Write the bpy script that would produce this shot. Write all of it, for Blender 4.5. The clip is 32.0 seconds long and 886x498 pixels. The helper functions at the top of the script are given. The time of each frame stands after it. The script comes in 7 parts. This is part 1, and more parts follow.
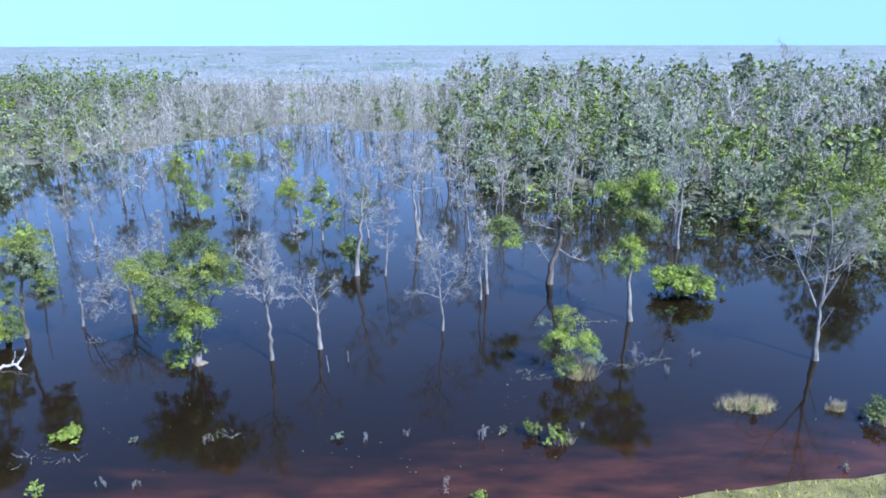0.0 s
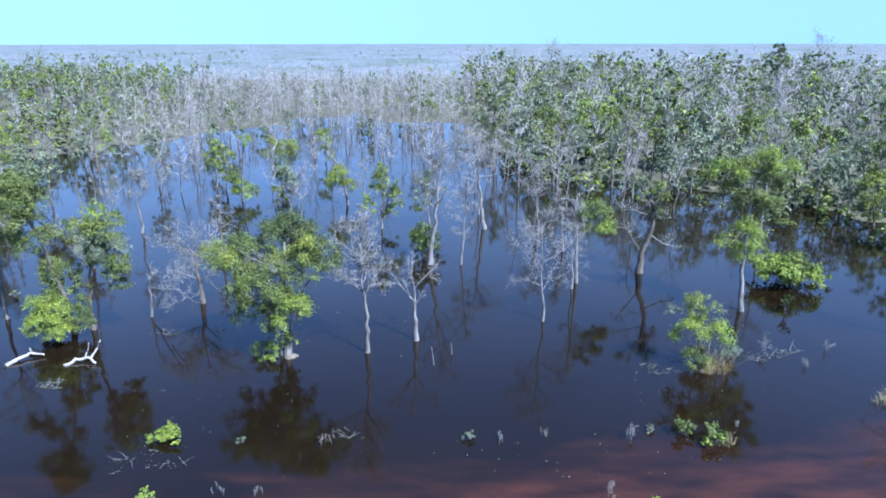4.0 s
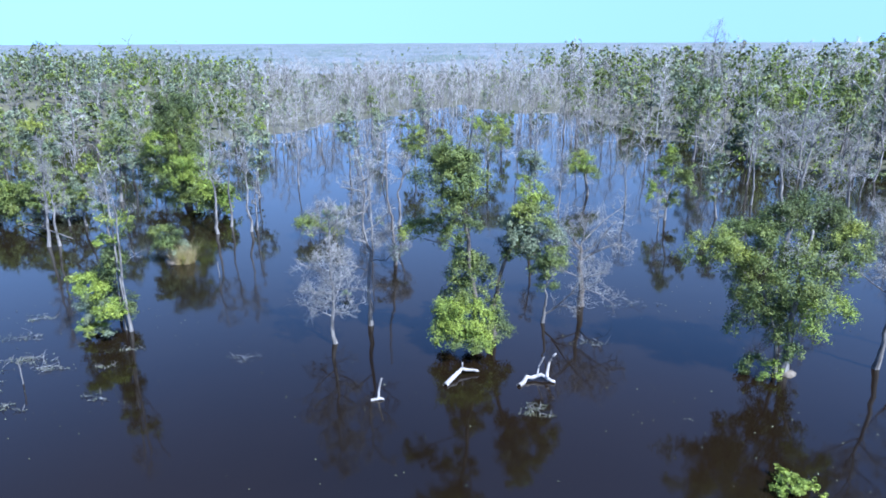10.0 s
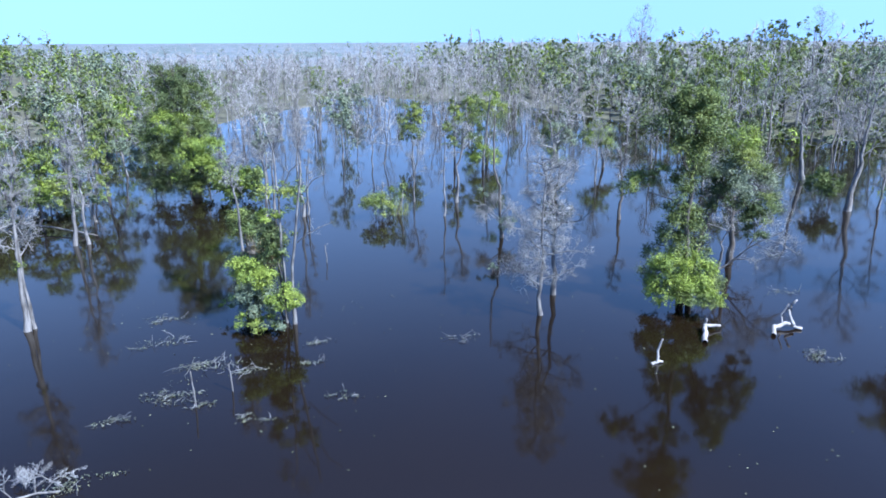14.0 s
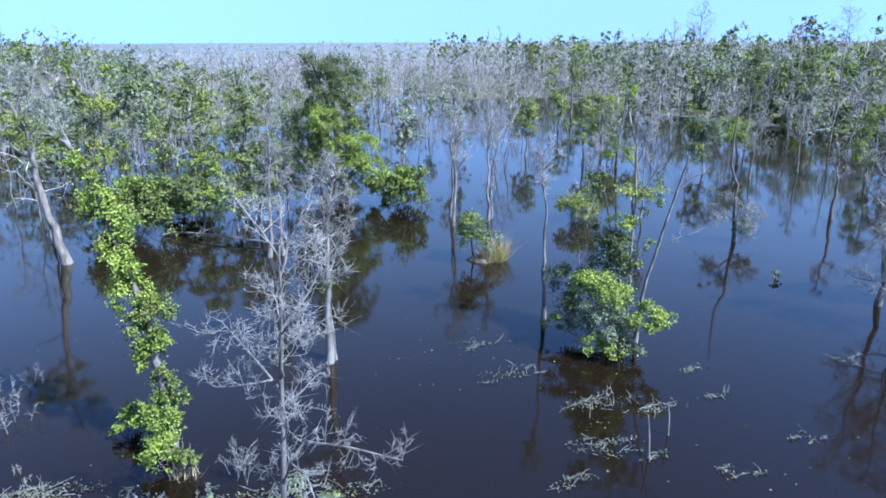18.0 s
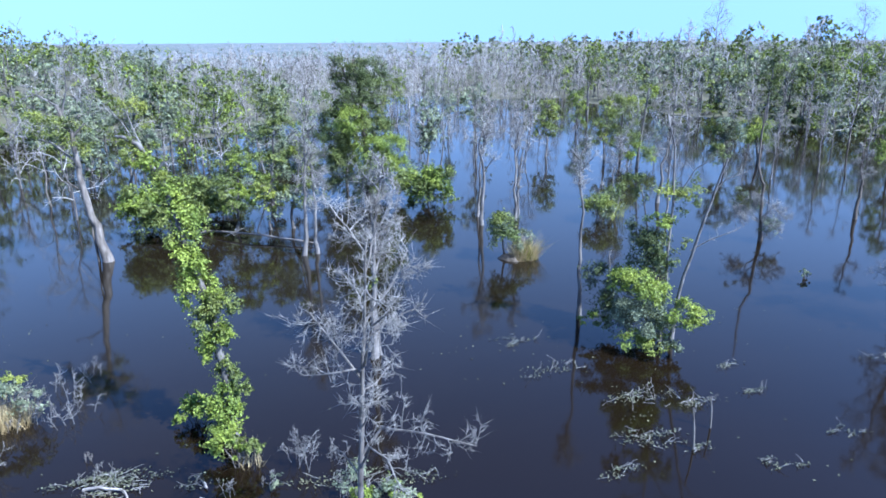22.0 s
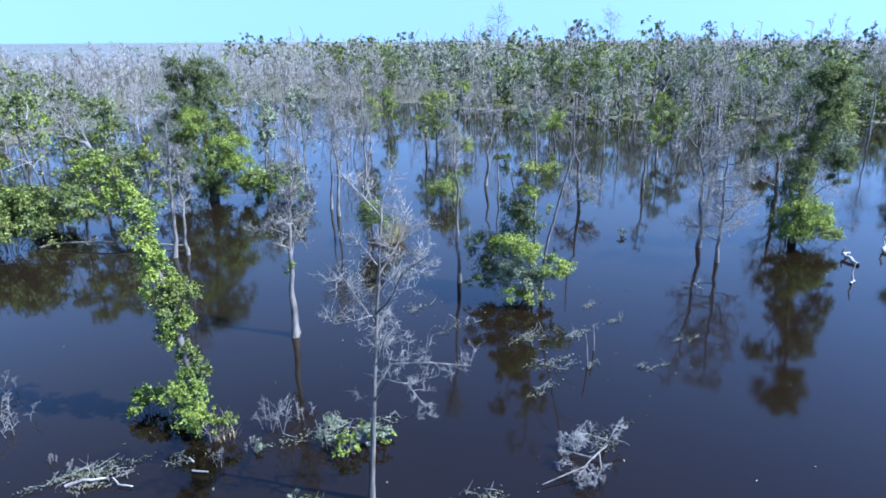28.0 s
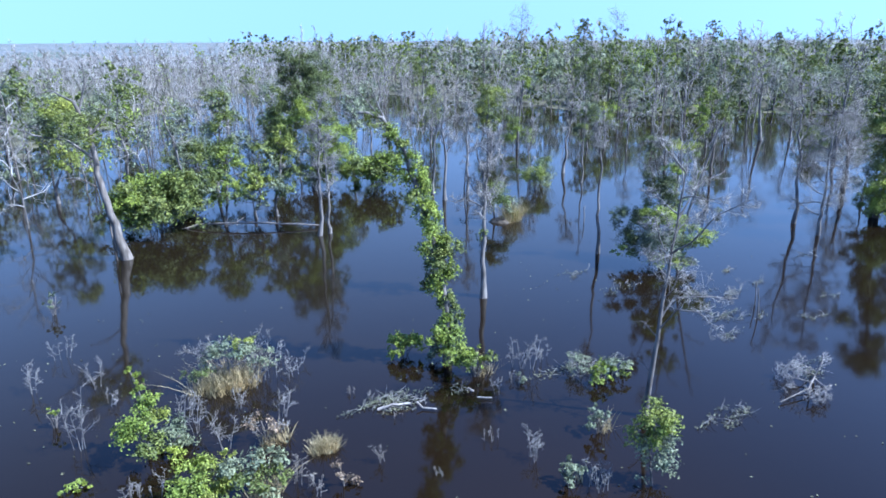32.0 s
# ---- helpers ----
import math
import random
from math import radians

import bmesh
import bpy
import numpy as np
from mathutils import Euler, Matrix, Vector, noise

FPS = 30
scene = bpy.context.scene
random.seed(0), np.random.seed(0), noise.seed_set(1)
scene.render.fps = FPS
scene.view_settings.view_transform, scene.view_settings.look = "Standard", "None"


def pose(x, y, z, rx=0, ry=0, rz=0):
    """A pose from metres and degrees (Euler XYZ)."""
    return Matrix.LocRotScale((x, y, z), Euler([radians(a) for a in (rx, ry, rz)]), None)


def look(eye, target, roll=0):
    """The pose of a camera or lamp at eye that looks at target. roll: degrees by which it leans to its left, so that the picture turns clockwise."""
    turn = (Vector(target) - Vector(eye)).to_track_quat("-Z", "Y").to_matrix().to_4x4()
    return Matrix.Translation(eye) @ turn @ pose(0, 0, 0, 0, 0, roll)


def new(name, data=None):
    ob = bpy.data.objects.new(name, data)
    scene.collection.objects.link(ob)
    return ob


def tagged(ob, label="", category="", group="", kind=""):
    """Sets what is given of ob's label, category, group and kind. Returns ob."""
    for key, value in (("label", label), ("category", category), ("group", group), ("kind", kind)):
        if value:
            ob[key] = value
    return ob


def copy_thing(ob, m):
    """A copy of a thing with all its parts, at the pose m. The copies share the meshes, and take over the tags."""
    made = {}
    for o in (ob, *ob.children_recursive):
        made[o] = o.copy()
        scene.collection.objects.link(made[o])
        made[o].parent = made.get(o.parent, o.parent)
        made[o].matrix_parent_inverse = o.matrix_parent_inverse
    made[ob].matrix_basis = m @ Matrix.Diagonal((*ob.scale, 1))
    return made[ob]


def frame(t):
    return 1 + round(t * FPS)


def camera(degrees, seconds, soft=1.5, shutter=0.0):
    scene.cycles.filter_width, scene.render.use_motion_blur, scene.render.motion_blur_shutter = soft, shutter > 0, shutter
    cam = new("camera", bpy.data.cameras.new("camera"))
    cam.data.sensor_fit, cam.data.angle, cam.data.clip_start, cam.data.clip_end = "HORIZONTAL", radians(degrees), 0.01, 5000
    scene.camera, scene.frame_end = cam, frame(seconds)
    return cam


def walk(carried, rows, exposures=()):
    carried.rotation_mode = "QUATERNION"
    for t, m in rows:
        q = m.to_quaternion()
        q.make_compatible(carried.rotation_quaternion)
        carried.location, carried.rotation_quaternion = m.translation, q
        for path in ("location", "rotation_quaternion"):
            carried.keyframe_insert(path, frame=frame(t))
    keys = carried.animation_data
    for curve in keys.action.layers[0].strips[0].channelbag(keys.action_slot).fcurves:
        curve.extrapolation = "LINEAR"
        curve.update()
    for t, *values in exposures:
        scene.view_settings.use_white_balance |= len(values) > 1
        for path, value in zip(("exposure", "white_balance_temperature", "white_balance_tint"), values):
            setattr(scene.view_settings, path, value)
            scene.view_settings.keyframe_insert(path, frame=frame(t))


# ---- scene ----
cam = camera(66.0, 32.0, 1.7)
PATH = [
    (0, (11.069, -2.844, 27.31), (11.069, -0.93, 26.73), -0.1),
    (0.5, (10.758, -2.509, 26.967), (10.75, -0.595, 26.386), -0.1),
    (1, (10.28, -2.061, 26.638), (10.267, -0.147, 26.056), -0.2),
    (1.5, (9.561, -1.568, 26.295), (9.551, 0.345, 25.713), -0.1),
    (2, (8.552, -1.1, 25.96), (8.548, 0.814, 25.379), -0.1),
    (2.5, (7.139, -0.643, 25.607), (7.145, 1.27, 25.024), 0.0),
    (4.5, (-0.4, 2.775, 24.184), (-0.395, 4.688, 23.601), -0.1),
    (5, (-2.689, 3.873, 23.889), (-2.687, 5.786, 23.305), -0.2),
    (5.5, (-5.194, 5.035, 23.584), (-5.195, 6.948, 23.0), -0.3),
    (6, (-7.937, 6.361, 23.216), (-7.934, 8.274, 22.632), -0.2),
    (6.5, (-10.767, 7.747, 22.884), (-10.764, 9.66, 22.3), -0.2),
    (7, (-13.625, 9.005, 22.523), (-13.624, 10.918, 21.939), -0.2),
    (7.5, (-16.636, 10.031, 22.144), (-16.637, 11.944, 21.56), -0.2),
    (8, (-19.746, 10.784, 21.843), (-19.748, 12.697, 21.259), -0.1),
    (8.5, (-22.846, 11.382, 21.521), (-22.851, 13.295, 20.937), -0.2),
    (9, (-25.937, 11.791, 21.24), (-25.948, 13.704, 20.656), -0.2),
    (9.5, (-29.165, 12.018, 20.978), (-29.178, 13.93, 20.395), -0.2),
    (10, (-32.481, 12.223, 20.701), (-32.494, 14.136, 20.118), -0.2),
    (10.5, (-35.732, 12.59, 20.265), (-35.747, 14.503, 19.681), -0.2),
    (11, (-38.767, 13.143, 19.809), (-38.769, 15.055, 19.224), -0.2),
    (11.5, (-41.707, 13.722, 19.347), (-41.659, 15.634, 18.762), -0.2),
    (12, (-44.567, 14.381, 18.909), (-44.463, 16.291, 18.324), -0.2),
    (12.5, (-47.333, 15.109, 18.455), (-47.163, 17.014, 17.871), -0.2),
    (13, (-50.095, 15.977, 17.985), (-49.839, 17.873, 17.402), -0.2),
    (13.5, (-52.882, 16.966, 17.558), (-52.537, 18.848, 16.975), -0.2),
    (15.5, (-64.032, 22.231, 16.09), (-63.519, 24.074, 15.505), -0.3),
    (16, (-66.776, 23.982, 16.046), (-66.262, 25.824, 15.462), -0.3),
    (16.5, (-69.496, 25.716, 16.002), (-68.981, 27.558, 15.417), -0.3),
    (17, (-71.967, 27.263, 15.974), (-71.452, 29.105, 15.389), -0.3),
    (17.5, (-73.925, 28.408, 15.971), (-73.411, 30.25, 15.386), -0.3),
    (18, (-75.252, 29.195, 15.925), (-74.74, 31.038, 15.342), -0.2),
    (18.5, (-76.032, 29.637, 15.906), (-75.522, 31.481, 15.323), -0.2),
    (19, (-76.364, 29.787, 15.895), (-75.857, 31.632, 15.313), -0.1),
    (19.5, (-76.5, 29.776, 15.94), (-75.999, 31.622, 15.357), -0.2),
    (20, (-76.575, 29.696, 16.003), (-76.077, 31.543, 15.421), -0.2),
    (20.5, (-76.666, 29.544, 16.068), (-76.171, 31.392, 15.485), -0.2),
    (21, (-76.813, 29.308, 16.119), (-76.322, 31.157, 15.535), -0.2),
    (21.5, (-77.003, 28.995, 16.137), (-76.514, 30.845, 15.554), -0.2),
    (22, (-77.243, 28.686, 16.165), (-76.755, 30.536, 15.581), -0.3),
    (22.5, (-77.479, 28.404, 16.183), (-76.993, 30.254, 15.599), -0.2),
    (23, (-77.732, 28.159, 16.2), (-77.248, 30.009, 15.616), -0.2),
    (23.5, (-78.035, 27.901, 16.255), (-77.532, 29.746, 15.671), -0.2),
    (24, (-78.377, 27.613, 16.275), (-77.793, 29.434, 15.69), -0.3),
    (24.5, (-78.897, 27.335, 16.324), (-78.204, 29.117, 15.738), -0.3),
    (25, (-79.497, 27.086, 16.308), (-78.705, 28.827, 15.722), -0.3),
    (25.5, (-80.159, 26.926, 16.308), (-79.313, 28.641, 15.723), -0.3),
    (27.5, (-83.603, 26.663, 16.325), (-82.603, 28.293, 15.739), -0.3),
    (28, (-84.678, 26.836, 16.244), (-83.642, 28.444, 15.658), -0.3),
    (28.5, (-85.851, 27.067, 16.172), (-84.781, 28.652, 15.587), -0.2),
    (29, (-87.086, 27.437, 16.094), (-86.007, 29.017, 15.508), -0.2),
    (29.5, (-88.525, 27.908, 16.055), (-87.447, 29.488, 15.469), -0.3),
    (30, (-90.22, 28.347, 15.983), (-89.141, 29.926, 15.397), -0.3),
    (30.5, (-92.027, 28.714, 15.886), (-90.945, 30.291, 15.301), -0.2),
    (31, (-93.938, 28.985, 15.856), (-92.853, 30.56, 15.27), -0.3),
    (31.5, (-95.826, 29.215, 15.825), (-94.742, 30.79, 15.239), -0.3),
    (32, (-97.635, 29.404, 15.833), (-96.553, 30.98, 15.247), -0.3),
]
walk(cam, [(t, look(eye, target, roll)) for t, eye, target, roll in PATH], [(0.0, 1.57, 5080, 12), (32.0, 1.57, 5080, 12)])

# ---- light and sky ----
SUN_AZ, SUN_EL = math.atan2(-0.74, 0.67), radians(48)
to_sun = Vector((math.cos(SUN_AZ) * math.cos(SUN_EL), math.sin(SUN_AZ) * math.cos(SUN_EL), math.sin(SUN_EL)))
world = bpy.data.worlds.new("sky")
scene.world = world
world.use_nodes = True
wn, wl = world.node_tree.nodes, world.node_tree.links
sky = wn.new("ShaderNodeTexSky")
sky.sky_type, sky.sun_disc = "NISHITA", False
sky.sun_elevation = SUN_EL
sky.sun_rotation = math.pi / 2 - SUN_AZ
sky.air_density, sky.dust_density, sky.ozone_density = 1.2, 0.0, 2.4
# pale low sky that deepens to blue overhead
where = wn.new("ShaderNodeSeparateXYZ")
wl.new(wn.new("ShaderNodeTexCoord").outputs["Generated"], where.inputs[0])
steep = wn.new("ShaderNodeMath")
steep.operation, steep.use_clamp, steep.inputs[1].default_value = "POWER", True, 3.0
wl.new(where.outputs[2], steep.inputs[0])
lift = wn.new("ShaderNodeMath")
lift.operation, lift.inputs[1].default_value, lift.inputs[2].default_value = "MULTIPLY_ADD", 3.2, 0.272
wl.new(steep.outputs[0], lift.inputs[0])
way_up = wn.new("ShaderNodeCombineXYZ")
wl.new(where.outputs[0], way_up.inputs[0])
wl.new(where.outputs[1], way_up.inputs[1])
wl.new(lift.outputs[0], way_up.inputs[2])
wl.new(way_up.outputs[0], sky.inputs[0])
blue = wn.new("ShaderNodeHueSaturation")
blue.inputs["Hue"].default_value, blue.inputs["Saturation"].default_value = 0.509, 1.04
wl.new(sky.outputs[0], blue.inputs["Color"])
wn["Background"].inputs["Strength"].default_value = 0.100
wl.new(blue.outputs[0], wn["Background"].inputs["Color"])
sun = new("sun", bpy.data.lights.new("sun", "SUN"))
sun.data.energy, sun.data.angle, sun.data.color = 5.0, radians(0.6), (1.0, 0.952, 0.875)
sun.matrix_world = look(to_sun * 300, (0, 0, 0))


# ---- materials ----
def node_material(name):
    m = bpy.data.materials.new(name)
    m.use_nodes = True
    t = m.node_tree
    return m, t.nodes, t.links, t.nodes["Principled BSDF"]


def ramp(nodes, links, source, stops):
    r = nodes.new("ShaderNodeValToRGB")
    while len(r.color_ramp.elements) < len(stops):
        r.color_ramp.elements.new(0.5)
    for e, (at, c) in zip(r.color_ramp.elements, stops):
        e.position, e.color = at, (*c, 1)
    links.new(source, r.inputs[0])
    return r.outputs[0]


def noise_out(nodes, links, scale, detail=4, coord=None, stretch=None):
    n = nodes.new("ShaderNodeTexNoise")
    n.inputs["Scale"].default_value, n.inputs["Detail"].default_value = scale, detail
    c = coord or nodes.new("ShaderNodeTexCoord").outputs["Object"]
    if stretch:
        mp = nodes.new("ShaderNodeMapping")
        mp.inputs["Scale"].default_value = stretch
        links.new(c, mp.inputs[0])
        c = mp.outputs[0]
    links.new(c, n.inputs["Vector"])
    return n.outputs["Fac"]


def mixed(nodes, links, a, b, fac, mode="MULTIPLY"):
    m = nodes.new("ShaderNodeMix")
    m.data_type, m.blend_type = "RGBA", mode
    for sock, v in ((m.inputs[6], a), (m.inputs[7], b), (m.inputs[0], fac)):
        if isinstance(v, (int, float)):
            sock.default_value = v
        elif isinstance(v, tuple):
            sock.default_value = (*v, 1)
        else:
            links.new(v, sock)
    return m.outputs[2]


def bark(name, dark, light, scale=6.0):
    """Weathered bark: long streaks up the stem, patches of lichen and a tint for each limb."""
    m, n, l, p = node_material(name)
    streak = noise_out(n, l, scale, 5, stretch=(1, 1, 0.16))
    c = ramp(n, l, streak, [(0.3, dark), (0.62, light)])
    patch = ramp(n, l, noise_out(n, l, 0.9, 3), [(0.35, (0.62, 0.60, 0.58)), (0.6, (1, 1, 1))])
    c = mixed(n, l, c, patch, 1.0)
    isl = ramp(n, l, n.new("ShaderNodeNewGeometry").outputs["Random Per Island"], [(0, (0.72, 0.72, 0.72)), (1, (1, 1, 1))])
    l.new(mixed(n, l, c, isl, 1.0), p.inputs["Base Color"])
    p.inputs["Roughness"].default_value = 0.85
    b = n.new("ShaderNodeBump")
    b.inputs["Strength"].default_value, b.inputs["Distance"].default_value = 0.5, 0.03
    l.new(streak, b.inputs["Height"])
    l.new(b.outputs[0], p.inputs["Normal"])
    return m


def leaf(name, dark, light, through_light=0.26):
    """Leaves with a colour of their own each, in patches of younger and older growth, letting some sun through."""
    m, n, l, p = node_material(name)
    rnd = n.new("ShaderNodeNewGeometry").outputs["Random Per Island"]
    c = ramp(n, l, rnd, [(0.0, tuple(v * 0.75 for v in dark)), (0.75, light), (1.0, tuple(min(1, v * 1.35) for v in light))])
    patch = ramp(n, l, noise_out(n, l, 0.55, 2), [(0.35, (0.66, 0.72, 0.7)), (0.65, (1.1, 1.05, 0.9))])
    c = mixed(n, l, c, patch, 1.0)
    l.new(c, p.inputs["Base Color"])
    p.inputs["Roughness"].default_value = 0.55
    p.inputs["Specular IOR Level"].default_value = 0.35
    tr = n.new("ShaderNodeBsdfTranslucent")
    l.new(c, tr.inputs["Color"])
    mx = n.new("ShaderNodeMixShader")
    mx.inputs[0].default_value = through_light
    l.new(p.outputs[0], mx.inputs[1])
    l.new(tr.outputs[0], mx.inputs[2])
    l.new(mx.outputs[0], n["Material Output"].inputs["Surface"])
    return m


BARK_PALE = bark("pale_dead_bark", (0.065, 0.06, 0.056), (0.25, 0.24, 0.23))
BARK_GREY = bark("grey_dead_bark", (0.055, 0.05, 0.046), (0.205, 0.195, 0.185))
BARK_BROWN = bark("brown_grey_bark", (0.08, 0.07, 0.06), (0.24, 0.22, 0.20))
BARK_DARK = bark("dark_bark", (0.05, 0.042, 0.035), (0.15, 0.13, 0.11))
# one twig wood in two tones; the paler keeps far woods light, like haze
TWIG = bark("pale_tone_twigs", (0.23, 0.23, 0.222), (0.40, 0.396, 0.385), 3.0)
TWIG_GREY = bark("grey_tone_twigs", (0.14, 0.14, 0.132), (0.31, 0.308, 0.295), 3.0)
TWIG_DARK = bark("grey_brown_twigs", (0.14, 0.13, 0.115), (0.31, 0.29, 0.26), 3.0)
DRIFT = bark("sun_bleached_driftwood", (0.20, 0.19, 0.178), (0.42, 0.40, 0.38))
LEAF = {
    "b": leaf("fresh_green_leaves", (0.115, 0.165, 0.022), (0.27, 0.34, 0.06)),
    "m": leaf("green_leaves", (0.072, 0.100, 0.024), (0.185, 0.225, 0.062)),
    "d": leaf("dark_green_leaves", (0.045, 0.065, 0.022), (0.125, 0.158, 0.055)),
    "y": leaf("yellow_green_leaves", (0.120, 0.155, 0.025), (0.27, 0.31, 0.065)),
    "g": leaf("grey_green_leaves", (0.105, 0.135, 0.09), (0.235, 0.275, 0.185)),
}
STRAW = leaf("dry_grass_blades", (0.26, 0.205, 0.105), (0.47, 0.39, 0.235), 0.25)
GRASS = leaf("green_grass_blades", (0.12, 0.145, 0.02), (0.29, 0.30, 0.065), 0.3)
WEED = leaf("floating_weed", (0.06, 0.07, 0.04), (0.20, 0.21, 0.14), 0.2)
DEAD_LEAF = leaf("dead_brown_leaves", (0.10, 0.07, 0.05), (0.26, 0.20, 0.15), 0.2)


def soil(name, dark, light, scale=2.0):
    m, n, l, p = node_material(name)
    f = noise_out(n, l, scale, 6)
    c = ramp(n, l, f, [(0.3, dark), (0.7, light)])
    c = mixed(n, l, c, ramp(n, l, noise_out(n, l, scale * 9, 4), [(0.3, (0.7, 0.7, 0.7)), (0.7, (1, 1, 1))]), 1.0)
    l.new(c, p.inputs["Base Color"])
    p.inputs["Roughness"].default_value = 0.95
    b = n.new("ShaderNodeBump")
    b.inputs["Strength"].default_value, b.inputs["Distance"].default_value = 0.6, 0.08
    l.new(f, b.inputs["Height"])
    l.new(b.outputs[0], p.inputs["Normal"])
    return m


MOUND = soil("pale_termite_soil", (0.07, 0.058, 0.042), (0.17, 0.145, 0.115), 3.0)
BANK = soil("grassy_bank_soil", (0.072, 0.066, 0.018), (0.185, 0.162, 0.052), 0.7)
FLOOR = soil("forest_floor_soil", (0.04, 0.04, 0.022), (0.12, 0.115, 0.065), 0.25)


def canopy(name):
    """Crowns of leafless woods from afar: pale twigs, painted dark gaps between them, greener patches, haze tint."""
    m, n, l, p = node_material(name)
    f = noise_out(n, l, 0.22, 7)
    # blue-grey ramp puts distance haze and the shade between crowns into the colour
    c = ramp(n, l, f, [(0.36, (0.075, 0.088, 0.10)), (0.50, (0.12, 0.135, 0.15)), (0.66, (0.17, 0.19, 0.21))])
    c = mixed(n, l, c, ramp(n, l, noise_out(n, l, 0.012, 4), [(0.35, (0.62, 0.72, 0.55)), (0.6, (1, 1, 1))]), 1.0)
    l.new(c, p.inputs["Base Color"])
    p.inputs["Roughness"].default_value = 1.0
    b = n.new("ShaderNodeBump")
    b.inputs["Strength"].default_value, b.inputs["Distance"].default_value = 0.6, 1.2
    l.new(f, b.inputs["Height"])
    l.new(b.outputs[0], p.inputs["Normal"])
    return m


CANOPY = canopy("far_hazed_canopy")


def shore(x):
    """The water's edge along the bank."""
    return 30.6 + 0.13 * max(x, -10) + 0.9 * math.sin(x * 0.21) * 0.4 - (max(0, -10 - x) * 0.25)


def water_material():
    m, n, l, p = node_material("still_brown_flood_water")
    co = n.new("ShaderNodeTexCoord").outputs["Object"]
    sep = n.new("ShaderNodeSeparateXYZ")
    l.new(co, sep.inputs[0])
    # red mud under the shallows along the bank, deeper brown water beyond
    slope = n.new("ShaderNodeMath")
    slope.operation, slope.inputs[1].default_value = "MULTIPLY", -0.13
    l.new(sep.outputs[0], slope.inputs[0])
    off = n.new("ShaderNodeMath")
    off.operation = "ADD"
    l.new(sep.outputs[1], off.inputs[0])
    l.new(slope.outputs[0], off.inputs[1])
    wob = noise_out(n, l, 0.22, 5, co, (0.5, 1.6, 1))
    wm = n.new("ShaderNodeMath")
    wm.operation, wm.inputs[1].default_value, wm.inputs[2].default_value = "MULTIPLY_ADD", 14.0, -7.0
    l.new(wob, wm.inputs[0])
    tot = n.new("ShaderNodeMath")
    tot.operation = "ADD"
    l.new(off.outputs[0], tot.inputs[0])
    l.new(wm.outputs[0], tot.inputs[1])
    mr = n.new("ShaderNodeMapRange")
    mr.inputs[1].default_value, mr.inputs[2].default_value = 38.2, 32.0
    l.new(tot.outputs[0], mr.inputs[0])
    deep = ramp(n, l, noise_out(n, l, 0.05, 3, co), [(0.3, (0.0056, 0.0038, 0.0021)), (0.7, (0.0088, 0.0056, 0.0029))])
    mud = ramp(n, l, noise_out(n, l, 0.5, 5, co, (0.5, 1.6, 1)), [(0.3, (0.010, 0.0048, 0.0028)), (0.7, (0.046, 0.0165, 0.0075))])
    # base colour lightened away from the bank, to brighten water that renders too dim
    offshore_lift = n.new("ShaderNodeMapRange")
    offshore_lift.interpolation_type = "SMOOTHSTEP"
    offshore_lift.inputs[1].default_value, offshore_lift.inputs[2].default_value = 56.0, 88.0
    l.new(tot.outputs[0], offshore_lift.inputs[0])
    offshore_tone = ramp(n, l, noise_out(n, l, 0.06, 4, co), [(0.3, (0.0086, 0.0066, 0.0037)), (0.7, (0.0115, 0.0086, 0.0048))])
    deep = mixed(n, l, deep, offshore_tone, offshore_lift.outputs[0], "MIX")
    l.new(mixed(n, l, deep, mud, mr.outputs[0], "MIX"), p.inputs["Base Color"])
    p.inputs["Roughness"].default_value = 0.06
    p.inputs["IOR"].default_value = 1.41
    p.inputs["Specular IOR Level"].default_value = 0.5
    b = n.new("ShaderNodeBump")
    b.inputs["Strength"].default_value, b.inputs["Distance"].default_value = 0.10, 0.02
    l.new(noise_out(n, l, 1.1, 3, co), b.inputs["Height"])
    l.new(b.outputs[0], p.inputs["Normal"])
    return m


WATER = water_material()


